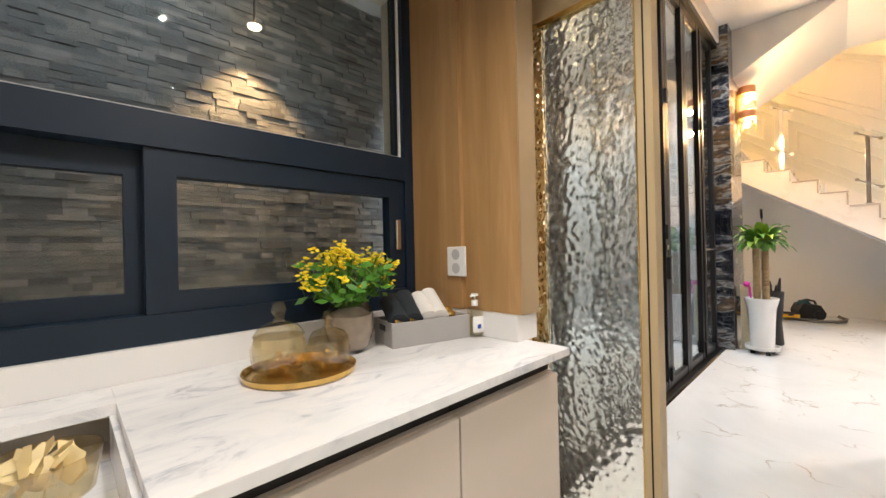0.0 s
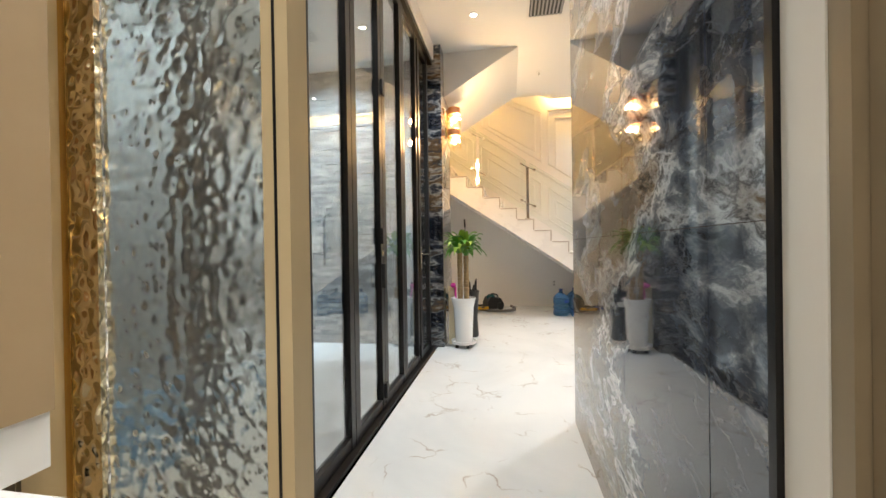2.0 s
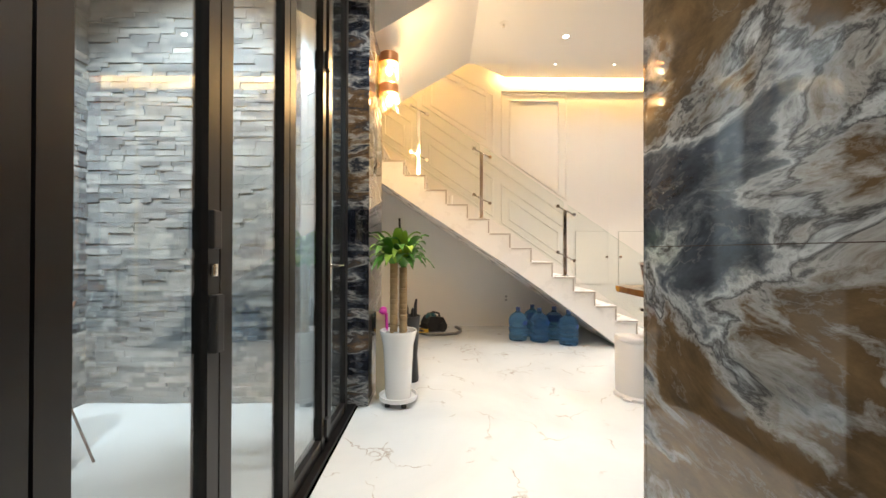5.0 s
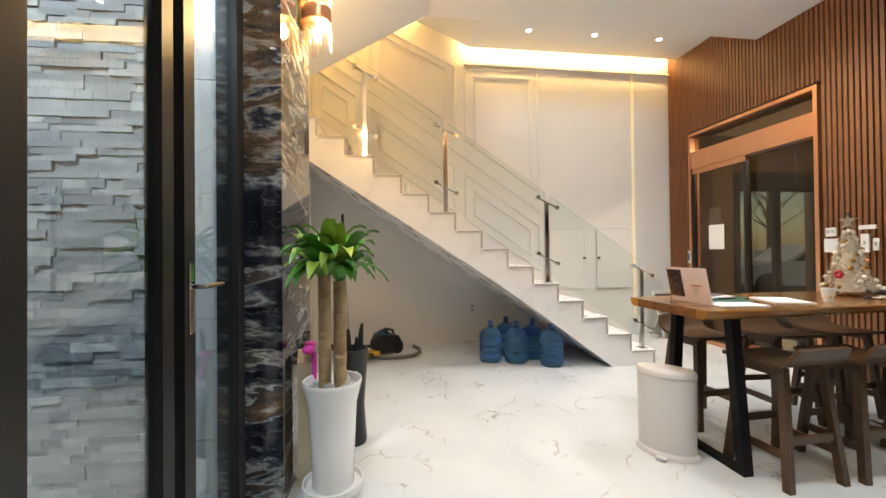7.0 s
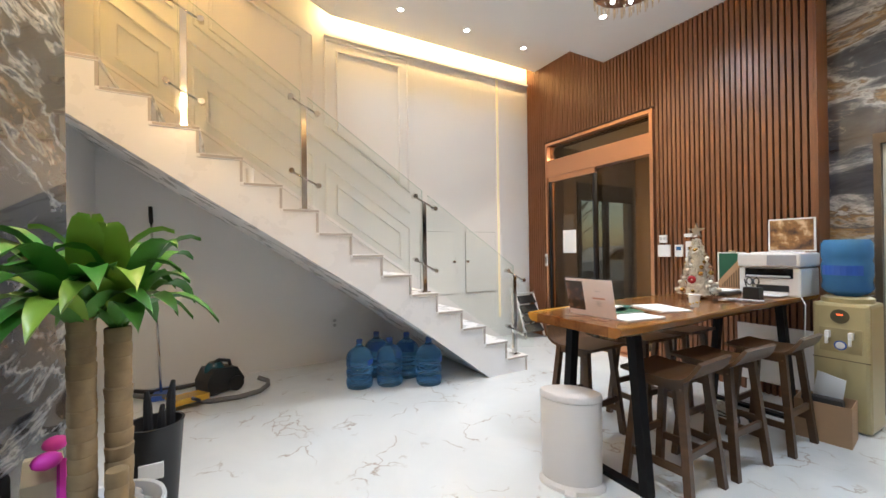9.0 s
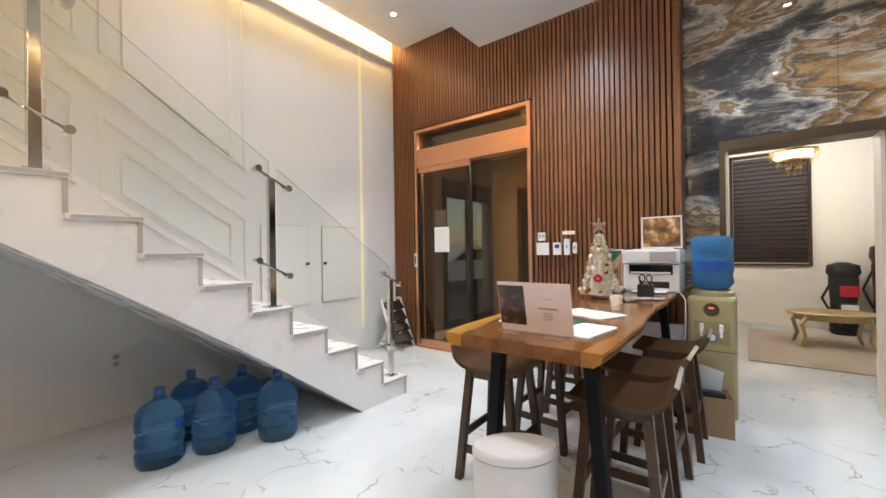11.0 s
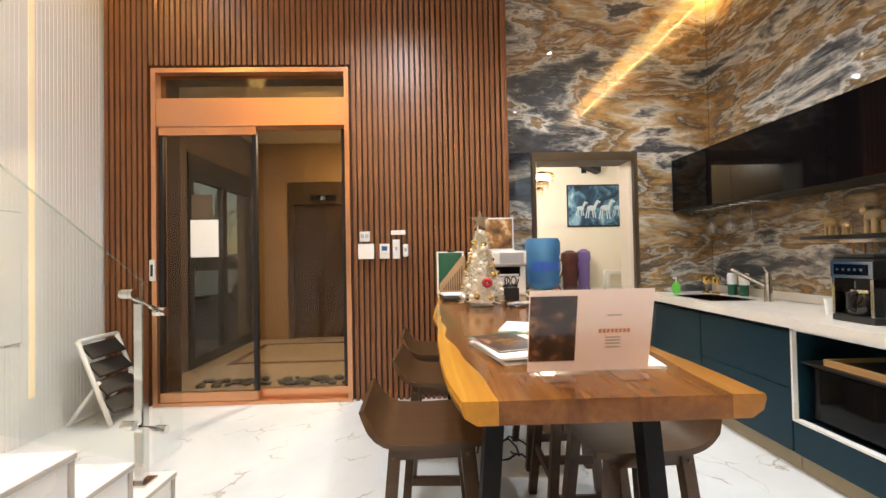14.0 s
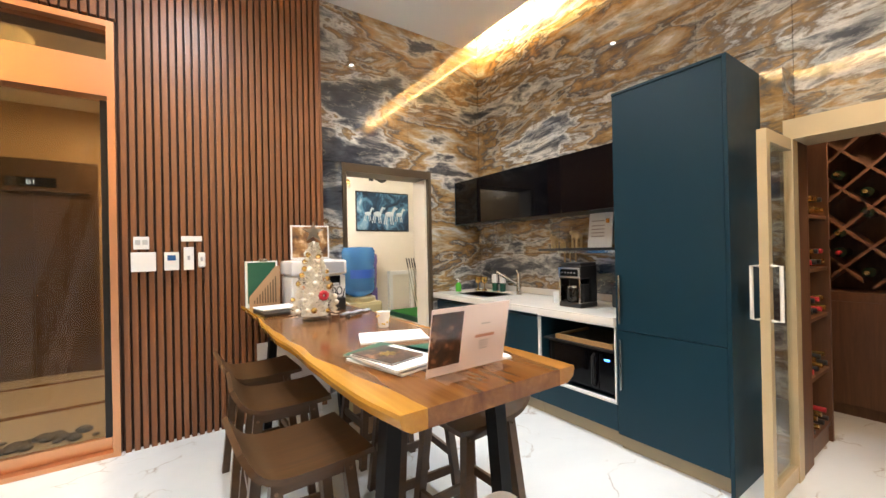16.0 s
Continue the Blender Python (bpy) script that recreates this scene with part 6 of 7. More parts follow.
part("door", boxes((-0.78, 0.78, 0.0, 0.0195, 0.08, 0.735), bevel=0.002), BEIGE_DOOR, v)
win = thing("window_1", (0, 0, 0), "navy-framed wash room window with a sliding sash", "window", kind="structure")
part("window_frame", boxes((-0.60, 1.10, 1.262, 1.36, 0.955, 1.035), (1.035, 1.10, 1.262, 1.36, 1.035, 2.40), (-0.60, 1.035, 1.262, 1.36, 1.50, 1.60), (-0.60, -0.53, 1.262, 1.36, 1.035, 2.40), (-0.53, 1.035, 1.262, 1.36, 2.34, 2.40)), NAVY_FRAME, win)
part("white_gasket", boxes((-0.53, 1.035, 1.285, 1.295, 1.601, 1.609), (1.026, 1.034, 1.285, 1.295, 1.61, 2.33)), WHITE_PLASTIC, win)
part("sash", boxes((0.13, 1.034, 1.272, 1.32, 1.036, 1.095), (0.13, 1.034, 1.272, 1.32, 1.425, 1.499), (0.13, 0.205, 1.272, 1.32, 1.095, 1.425), (0.955, 1.034, 1.272, 1.32, 1.095, 1.425)), NAVY_FRAME, win)
part("sash", boxes((-0.53, 0.16, 1.325, 1.36, 1.036, 1.095), (-0.53, 0.16, 1.325, 1.36, 1.425, 1.499), (-0.53, -0.46, 1.325, 1.36, 1.095, 1.425), (0.09, 0.16, 1.325, 1.36, 1.095, 1.425)), NAVY_FRAME, win)
sheet_shadowless(part("pane", boxes((0.205, 0.955, 1.294, 1.300, 1.095, 1.425)), CLEAR, win))
sheet_shadowless(part("pane", boxes((-0.46, 0.09, 1.340, 1.346, 1.095, 1.425)), CLEAR, win))
sheet_shadowless(part("pane", boxes((-0.53, 1.035, 1.310, 1.316, 1.60, 2.34)), CLEAR, win))
part("latch", boxes((0.975, 1.0, 1.250, 1.272, 1.20, 1.33), bevel=0.006), CHROME, win)
setting("oak_panel", boxes((1.102, 1.205, 0.72, 1.262, 0.963, 2.45), (1.082, 1.102, 0.98, 1.262, 0.963, 2.45)), OAK, "honey oak veneer wall panel")
setting("oak_end_trim", boxes((1.102, 1.205, 0.714, 0.7185, 0.963, 2.45)), plain("taupe_metal_trim", (0.46, 0.33, 0.19), 0.4, 0.2), "taupe metal trim on the end of the oak panel")
setting("tile_plinth", boxes((1.085, 1.205, 0.725, 1.234, 0.871, 0.962)), WHITE_PLASTIC, "white tiled plinth under the oak panel")
so = thing("wall_socket", (1.102, 0.965 + 0.04, 1.15), "white double wall socket on the oak panel", "socket")
so.matrix_world = pose(1.0815, 1.0, 1.15)
part("plate", boxes((-0.010, 0, -0.048, 0.048, -0.058, 0.058), bevel=0.003), WHITE_PLASTIC, so)
for z in (0.027, -0.027):
    part("outlet", tube([(-0.0095, 0, z), (-0.012, 0, z)], 0.021, 16), plain("outlet_ring", (0.5, 0.5, 0.5), 0.4), so)
gp = thing("glass_partition", (1.30, 0.60, 0), "hammered glass partition in a champagne frame", "partition", kind="structure")
part("frame", boxes((-0.03, 0.03, 0.205, 0.245, 0, 2.42), (-0.02, 0.02, -0.215, 0.205, 2.06, 2.42), (-0.03, 0.03, -0.262, -0.215, 0, 2.42), (-0.02, 0.02, -0.215, 0.205, 0, 0.08)), GOLD_FRAME, gp)
part("frame_gap", boxes((-0.0312, -0.0302, -0.240, -0.235, 0, 2.42)), BLACK_FRAME, gp, "dark slit in the champagne post")
part("frame_lip", boxes((-0.016, 0.016, 0.190, 0.205, 0.08, 2.06), (-0.016, 0.016, -0.215, -0.205, 0.08, 2.06), (-0.016, 0.016, -0.205, 0.19, 2.04, 2.06)), GOLD, gp)
sheet_shadowless(part("pane", boxes((-0.004, 0.004, -0.205, 0.127, 0.08, 2.04)), HAMMERED, gp))
part("gilt_edge_strip", boxes((-0.014, 0.012, 0.128, 0.189, 0.09, 2.035)), make_beaten_gold(), gp, "rippled gilt strip along the glass edge")
setting("partition_return", boxes((1.206, 1.27, 0.80, 0.86, 0, 2.42), (1.206, 1.36, 0.86, 1.3, 0, 2.42), (1.207, 1.269, 0.788, 0.7995, 0, 2.42)), GOLD_FRAME, "champagne panel between oak and glass")
# Champagne frame colour darkened to carry the shade on the jamb.
setting("door_jamb", boxes((1.272, 1.308, -0.62, -0.437, 0, 2.42), (1.16, 1.270, -0.66, -0.455, 0, 2.42)), plain("shaded_door_jamb", (0.34, 0.26, 0.16), 0.4, 0.25, fine=200), "champagne door jamb beside the marble wall, darkened for shade")
setting("jamb_face", boxes((1.310, 1.398, -0.62, -0.435, 0, 2.42)), CREAM_PAINT, "cream painted face of the door jamb")
setting("jamb_trim", boxes((1.40, 1.42, -0.62, -0.425, 0, CEIL)), BLACK_FRAME, "black metal edge trim of the marble wall")

tray = thing("gold_tray", (0.43, 0.98, 0.87), "round gilt tray on the vanity", "tray")
part("dish", lathe([(0.135, 0), (0.145, 0.004), (0.148, 0.018), (0.144, 0.018), (0.138, 0.006)], 40), GOLD, tray)
JAR = glass("amber_tinted_jar", (0.975, 0.93, 0.80), 0.02, 2.2)
for x, y, k in ((0.385, 1.01, 1.15), (0.495, 0.945, 0.95)):
    j = thing("glass_jar", (x, y, 0.875), "clear glass jar with a knobbed lid and gold-wrapped sweets", "jar", "glass jars on the tray")
    part("jar_wall", lathe([(0.048 * k, 0), (0.060 * k, 0.01), (0.064 * k, 0.06 * k), (0.055 * k, 0.085 * k), (0.053 * k, 0.085 * k), (0.060 * k, 0.06 * k), (0.05 * k, 0.012)], 26), JAR, j)
    part("lid", lathe([(0.058 * k, 0.087 * k), (0.045 * k, 0.108 * k), (0.014 * k, 0.12 * k), (0.010 * k, 0.13 * k), (0.018 * k, 0.148 * k), (0.010 * k, 0.165 * k)], 24), JAR, j)
    sw = bmesh.new()
    for i in range(14):
        a = 2.4 * i
        ball(sw, (0.030 * k * math.cos(a) * (0.4 + 0.6 * (i % 3) / 2), 0.030 * k * math.sin(a), 0.014 + 0.012 * (i // 5)), 0.011, 6)
    part("sweets", sw, GOLD, j)
va = thing("flower_vase", (0.64, 1.075, 0.87), "round smoky glass vase of yellow flowers", "vase")
part("vase_body", lathe([(0.04, 0), (0.062, 0.02), (0.080, 0.075), (0.076, 0.13), (0.056, 0.165), (0.060, 0.175), (0.054, 0.172), (0.07, 0.12), (0.055, 0.03)], 28), glass("smoky_vase", (0.80, 0.78, 0.74), 0.05, 1.7), va)
part("sand_fill", lathe([(0.054, 0.014), (0.074, 0.07), (0.071, 0.120), (0.03, 0.145)], 22), plain("pale_stones", (0.55, 0.48, 0.42), 0.8, vary=0.4, scale=30), va)
green, YELLOW_PETAL = bmesh.new(), plain("yellow_petal", (0.90, 0.70, 0.01), 0.6)
for i in range(95):
    a, el = W.uniform(0, 6.28), W.uniform(0.15, 1.45)
    r = W.uniform(0.10, 0.165)
    tip = Vector((r * math.cos(a) * math.cos(el) * 1.15, r * math.sin(a) * math.cos(el) * 0.9, 0.20 + r * math.sin(el)))
    part("stem", tube([(0, 0, 0.12), tip * 0.6 + Vector((0, 0, 0.05)), tip], 0.0014, 4), LEAF, va)
    petals = bmesh.new()
    for k in range(5):
        p = tip + Vector((W.uniform(-0.017, 0.017), W.uniform(-0.017, 0.017), W.uniform(-0.012, 0.012)))
        ball(petals, p, W.uniform(0.006, 0.0095), 6, 0.5)
    part("yellow_flower", petals, YELLOW_PETAL, va)
for i in range(230):
    a = W.uniform(0, 6.28)
    r = W.uniform(0.04, 0.155)
    c = Vector((r * math.cos(a), r * math.sin(a) * 0.9, W.uniform(0.17, 0.30)))
    d = Vector((W.uniform(-1, 1), W.uniform(-1, 1), W.uniform(-0.3, 1))).normalized()
    s = d.orthogonal().normalized() * 0.011
    green.faces.new([green.verts.new(q) for q in (c - d * 0.022, c + s, c + d * 0.026, c - s)])
part("leaves", green, LEAF, va)
bk = thing("towel_basket", (0.915, 1.03, 0.87), "grey woven basket of rolled towels", "basket", rz=-14)
part("basket_wall", boxes((-0.155, 0.155, -0.085, -0.078, 0, 0.085), (-0.155, 0.155, 0.078, 0.085, 0, 0.085), (-0.155, -0.148, -0.078, 0.078, 0, 0.085), (0.148, 0.155, -0.078, 0.078, 0, 0.085), (-0.148, 0.148, -0.078, 0.078, 0, 0.008), bevel=0.002), GREY_WEAVE, bk)
part("grip_hole", boxes((-0.157, -0.1545, -0.025, 0.025, 0.050, 0.070)), BLACK_PLASTIC, bk)
for i, (x, m) in enumerate(((-0.10, NAVY_TOWEL), (-0.045, NAVY_TOWEL), (0.015, TOWEL), (0.06, TOWEL))):
    t = part("rolled_towel", tube([(x - 0.02, -0.064, 0.080), (x - 0.02 + 0.012, 0.0, 0.108), (x, 0.07, 0.138 + 0.012 * (i % 2))], 0.036, 14), m, bk)
    if m is NAVY_TOWEL:
        part("gold_emblem", tube([(x - 0.02, -0.066, 0.088), (x - 0.02, -0.0675, 0.088)], 0.017, 18), GOLD, t)
part("gold_tissue", ball(ball(bmesh.new(), (0.10, -0.03, 0.085), 0.026, 8, 0.6), (0.12, 0.03, 0.09), 0.028, 8, 0.6), GOLD, bk)
pb = thing("pump_bottle", (1.07, 0.905, 0.87), "clear pump bottle of hand wash with a label", "soap bottle")
part("bottle", lathe([(0.024, 0), (0.029, 0.006), (0.030, 0.09), (0.026, 0.105), (0.012, 0.115)], 20), JAR, pb)
part("liquid", lathe([(0.022, 0.004), (0.027, 0.008), (0.027, 0.07)], 18), glass("clear_soap", (0.93, 0.93, 0.80), 0.0, 1.33), pb)
lab = bmesh.new()
for i in range(7):
    t0, t1 = radians(205 + 16 * i), radians(221 + 16 * i)
    lab.faces.new([lab.verts.new((0.0306 * math.cos(t), 0.0306 * math.sin(t), z)) for t, z in ((t0, 0.02), (t1, 0.02), (t1, 0.078), (t0, 0.078))])
part("paper_label", lab, PAPER, pb)
part("label_mark", boxes((-0.022, -0.004, -0.0325, -0.0312, 0.035, 0.05)), LABEL_BLUE, pb)
part("pump", lathe([(0.013, 0.115), (0.013, 0.135), (0.004, 0.137), (0.004, 0.150), (0.014, 0.151), (0.014, 0.160)], 14), WHITE_PLASTIC, pb)
part("nozzle", tube([(0, 0, 0.156), (-0.032, -0.01, 0.154)], 0.005, 8), WHITE_PLASTIC, pb)
fg = thing("flower_ornament", (-0.055, 0.78, 0.752), "glass ornament with a gold paper flower", "ornament")
part("ornament_foot", lathe([(0.035, 0), (0.03, 0.008), (0.012, 0.02), (0.014, 0.06)], 18), GOLD, fg)
part("ornament_bowl", lathe([(0.015, 0.06), (0.06, 0.09), (0.07, 0.15), (0.068, 0.15), (0.055, 0.09)], 24), JAR, fg)
bloom = bmesh.new()
for i in range(26):
    a, el = 2.39996 * i, math.asin(-0.3 + 1.25 * (i + 0.5) / 26)
    c = Vector((math.cos(a) * math.cos(el), math.sin(a) * math.cos(el), math.sin(el)))
    s, u = c.orthogonal().normalized(), c.cross(c.orthogonal().normalized())
    base = Vector((0, 0, 0.125))
    quad = [base + c * 0.018 - s * 0.006, base + c * 0.042 + s * 0.016 + u * 0.010, base + c * 0.052, base + c * 0.040 - s * 0.018 - u * 0.008]
    bloom.faces.new([bloom.verts.new(v_) for v_ in quad])
ball(bloom, (0, 0, 0.125), 0.026, 8, 0.9)
part("gold_flower", bloom, plain("gold_paper", (0.80, 0.66, 0.36), 0.5), fg)

# ---- south room ----
setting("floor_south", boxes((1.8, 5.6, -8.4, -4.42, -0.2, -0.002), (3.93, 4.93, -4.42, -4.16, -0.2, -0.001)), FLOOR_MARBLE, "polished marble floor of the south room")
setting("wall_south_room", boxes((1.6, 1.8, -8.4, -4.4, 0, 3.1), (5.4, 5.6, -8.4, -4.4, 0, 3.1), (1.8, 5.4, -8.4, -8.2, 0, 3.1), (1.8, 3.0, -4.42, -4.41, 0, 3.1)), CREAM_PAINT, "cream painted walls of the south room")
setting("ceiling_south", boxes((1.6, 5.6, -8.4, -4.42, 3.08, 3.2)), CEILING_PAINT, "white ceiling of the south room")
rug = solo("area_rug", boxes((2.1, 4.75, -7.7, -5.55, -0.002, 0.010), bevel=0.003), plain("beige_rug", (0.50, 0.42, 0.34), 0.95, vary=0.15, bump=0.6), "beige woven area rug", "rug")
pic = thing("painting", (2.56, -8.2, 2.16), "dark blue painting of running white horses", "painting")
part("frame", boxes((-0.62, 0.62, 0, 0.03, -0.42, 0.42), bevel=0.006), BLACK_PLASTIC, pic)
art = mat("blue_canvas", rough=0.5)
an = Net(art)
at = an.coords()
an.base(an.ramp(an.noise(at, 3.2, 6, 0.65, 0.8).outputs[0], [(0.35, (0.005, 0.012, 0.026)), (0.48, (0.018, 0.06, 0.12)), (0.60, (0.12, 0.28, 0.42)), (0.72, (0.45, 0.58, 0.66))]))
part("canvas", boxes((-0.60, 0.60, 0.031, 0.036, -0.39, 0.39)), art, pic)
hs = bmesh.new()
for x, k in ((0.14, 1.15), (-0.14, 1.25), (0.36, 0.9), (-0.38, 0.95)):
    ball(hs, (x, 0.036, -0.05), 0.085 * k, 8, 0.55)
    tube([(x - 0.06 * k, 0.037, -0.02), (x - 0.11 * k, 0.037, 0.08 * k), (x - 0.15 * k, 0.037, 0.05 * k)], 0.026 * k, 6, hs)
    for dx in (-0.05, -0.02, 0.04, 0.07):
        tube([(x + dx * k, 0.037, -0.08), (x + dx * 1.5 * k, 0.037, -0.20 * k - 0.02)], 0.010 * k, 5, hs)
for v_ in hs.verts:
    v_.co.y = 0.0365 + 0.10 * (v_.co.y - 0.0365)
part("painted_horses", hs, plain("pale_paint", (0.55, 0.62, 0.66), 0.5), pic)
bl = thing("window_2", (4.45, -8.2, 0), "window covered by a dark wooden blind", "window", kind="structure")
part("window_frame", boxes((-0.50, -0.46, 0, 0.05, 0.95, 2.75), (0.46, 0.50, 0, 0.05, 0.95, 2.75), (-0.46, 0.46, 0, 0.05, 2.70, 2.75), (-0.46, 0.46, 0, 0.05, 0.95, 0.98)), SLAT_BACK, bl)
for i in range(24):
    part("blind_slat", prism([(0.004, 1.0 + 0.07 * i), (0.030, 1.018 + 0.07 * i), (0.034, 1.072 + 0.07 * i), (0.008, 1.060 + 0.07 * i)], "x", -0.455, 0.455), plain("dark_blind", (0.035, 0.02, 0.014), 0.6), bl)
ch = thing("crystal_chandelier", (4.30, -6.20, 2.30), "gold-rimmed crystal chandelier with warm light", "chandelier")
part("ceiling_rod", tube([(0, 0, 0.10), (0, 0, 0.78)], 0.010), GOLD, ch)
for r, z, h in ((0.22, 0.05, 0.10), (0.15, -0.05, 0.10), (0.07, -0.14, 0.10)):
    ring = part("gold_ring", lathe([(r - 0.006, z), (r, z), (r, z + 0.03), (r - 0.006, z + 0.03)], 28), GOLD, ch)
    n_ = int(r * 110)
    for i in range(n_):
        t = 2 * math.pi * i / n_
        part("crystal_drop", tube([(r * math.cos(t), r * math.sin(t), z), (r * 0.97 * math.cos(t), r * 0.97 * math.sin(t), z - h * 0.8)], 0.010, 5, taper=0.004), CRYSTAL, ring)
part("bulb_ring", lathe([(0.10, -0.01), (0.17, 0.0), (0.17, 0.04), (0.10, 0.04)], 24), LAMP_WARM, ch)
d = bpy.data.lights.new("chandelier_light", "POINT")
d.energy, d.color, d.shadow_soft_size = 115, (1.0, 0.93, 0.80), 0.15
new("chandelier_light", d).location = (4.30, -6.20, 2.55)
ot = thing("coffee_table", (3.92, -6.85, 0.010), "oval gilt coffee table with curved legs", "coffee table", rz=8)
part("table_top", lathe([(0.40, 0.385), (0.43, 0.39), (0.44, 0.41), (0.42, 0.425)], 36, squash=0.62), BRASS, ot)
part("apron", lathe([(0.36, 0.32), (0.37, 0.385)], 32, squash=0.60), BRASS, ot)
for sx in (-1, 1):
    for sy in (-1, 1):
        part("curved_leg", tube([(sx * 0.27, sy * 0.15, 0.37), (sx * 0.33, sy * 0.19, 0.28), (sx * 0.29, sy * 0.165, 0.12), (sx * 0.32, sy * 0.185, 0.02), (sx * 0.33, sy * 0.19, 0.0)], 0.030, 8, taper=0.016), BRASS, ot)


def golf_bag(x, y, h, r, m, label, rz=0):
    g = thing("golf_bag", (x, y, 0.010 if y > -7.7 else -0.002), label, "golf bag", "golf bags", rz)
    part("bag_body", lathe([(r * 0.85, 0), (r, 0.03), (r * 0.92, h * 0.45), (r * 1.05, h * 0.75), (r, h * 0.80)], 20), m, g)
    part("hood", lathe([(r * 1.0, h * 0.80), (r * 1.2, h * 0.86), (r * 1.1, h * 0.96), (r * 0.4, h)], 20), m, g)
    part("side_pocket", boxes((-r * 0.6, r * 0.6, r * 0.7, r * 1.25, h * 0.12, h * 0.45), bevel=0.02), m, g)
    part("strap", tube([(r * 0.9, 0.02, h * 0.72), (r * 1.6, 0.04, h * 0.5), (r * 0.95, 0.02, h * 0.3)], 0.015, 6), BLACK_PLASTIC, g)
    return g


g = golf_bag(3.67, -7.88, 1.02, 0.15, plain("black_nylon", (0.015, 0.015, 0.018), 0.6), "black and red golf bag standing by the wall", 10)
part("red_panel", boxes((-0.10, 0.10, 0.195, 0.205, 0.55, 0.70), bevel=0.01), RED, g)
part("white_panel", boxes((-0.09, 0.09, 0.195, 0.203, 0.30, 0.44), bevel=0.01), PAPER, g)
golf_bag(3.24, -7.95, 1.28, 0.14, MAROON, "maroon leather golf bag standing by the wall", -8)
golf_bag(2.98, -7.92, 1.30, 0.11, PURPLE, "slim purple golf travel bag leaning by the wall", 5)
mat_ = thing("putting_mat", (2.25, -7.0, -0.002), "raised green artificial turf practice mat", "golf mat")
part("platform", boxes((-0.38, 0.42, -0.75, 0.70, 0, 0.10), bevel=0.006), GREEN, mat_)
part("turf", boxes((-0.36, 0.40, -0.73, 0.68, 0.1005, 0.112)), plain("green_turf", (0.03, 0.22, 0.03), 0.95, bump=0.8, fine=300), mat_)
fp = thing("mantel_surround", (2.18, -8.2, -0.002), "white mantel surround against the wall", "mantel")
part("mantel_frame", boxes((-0.30, -0.22, 0, 0.10, 0, 0.80), (0.22, 0.30, 0, 0.10, 0, 0.80), (-0.30, 0.30, 0, 0.12, 0.80, 0.88), bevel=0.003), WHITE_PAINT, fp)
part("inner_panel", boxes((-0.22, 0.22, 0, 0.03, 0, 0.80)), CREAM_PAINT, fp)
for i in range(4):
    gc = thing("golf_club", (1.92 + 0.06 * i, -7.62, -0.002), "steel golf club leaning in a row", "golf club", "row of golf clubs")
    part("shaft", tube([(0, 0, 0.02), (0.02, -0.30, 0.95)], 0.008, 6), CHROME, gc)
    part("club_grip", tube([(0.02, -0.30, 0.95), (0.025, -0.36, 1.15)], 0.012, 6), BLACK_PLASTIC, gc)
    part("club_head", boxes((-0.04, 0.02, -0.012, 0.012, 0.0, 0.04), bevel=0.004), CHROME, gc)
pj = thing("wall_speaker", (2.82, -8.10, 2.86), "black wedge speaker mounted under the ceiling", "speaker")
part("wedge_body", prism([(-0.24, -0.08), (0.24, 0.13), (0.24, 0.17), (-0.10, 0.17), (-0.24, 0.02)], "y", -0.10, 0.14), BLACK_PLASTIC, pj)
part("wall_bracket", boxes((-0.05, 0.05, -0.10, -0.09, -0.05, 0.10)), BLACK_PLASTIC, pj)

# ---- entrance vestibule behind the sliding door ----
setting("floor_vestibule", boxes((5.3, 8.8, -6.7, -4.06, -0.2, -0.003), (6.56, 8.23, -4.06, -3.92, -0.2, -0.001)), CREAM_STONE, "cream stone vestibule floor")
setting("floor_inlay", boxes((6.1, 8.3, -5.30, -5.22, -0.003, 0.001), (6.1, 8.3, -6.30, -6.22, -0.003, 0.001), (6.1, 6.18, -6.22, -5.30, -0.003, 0.001), (8.22, 8.3, -6.22, -5.30, -0.003, 0.001)), plain("brown_stone_inlay", (0.26, 0.13, 0.06), 0.15), "brown stone inlay border")
setting("wall_vestibule", boxes((5.3, 6.98, -6.85, -6.6, 0, 3.0), (8.08, 8.8, -6.85, -6.6, 0, 3.0), (6.98, 8.08, -6.85, -6.6, 2.40, 3.0), (5.25, 5.45, -6.6, -4.3, 0, 3.0)), TAN_STONE, "tan marble vestibule walls")
# Dark stone, with the shadow on this wall mixed into its colour.
setting("wall_vestibule_east", boxes((8.6, 8.8, -5.0, -4.3, 0, 3.0), (8.6, 8.8, -6.6, -6.5, 0, 3.0), (8.6, 8.8, -6.5, -5.0, 2.45, 3.0)), plain("shaded_bronze_stone", (0.15, 0.115, 0.075), 0.3, vary=0.2, scale=2.5), "dark stone wall beside the outer door, shade included in its colour")
setting("ceiling_vestibule", boxes((5.3, 8.8, -6.7, -4.3, 3.0, 3.1)), CEILING_PAINT, "white vestibule ceiling")
lift = thing("lift_door", (7.53, -6.6, 0), "bronze lift door with a floor display", "lift")
part("surround", boxes((-0.55, -0.47, -0.12, 0.01, 0, 2.40), (0.47, 0.55, -0.12, 0.01, 0, 2.40), (-0.47, 0.47, -0.12, 0.01, 2.05, 2.40)), BRONZE, lift)
part("door_leaf", boxes((-0.47, -0.002, -0.10, -0.07, 0, 2.05), (0.002, 0.47, -0.10, -0.07, 0, 2.05)), BRONZE, lift)
disp = part("display", boxes((-0.20, 0.20, 0.0101, 0.018, 2.10, 2.20), bevel=0.002), BLACK_GLOSS, lift)
fc = bpy.data.curves.new("floor_number", "FONT")
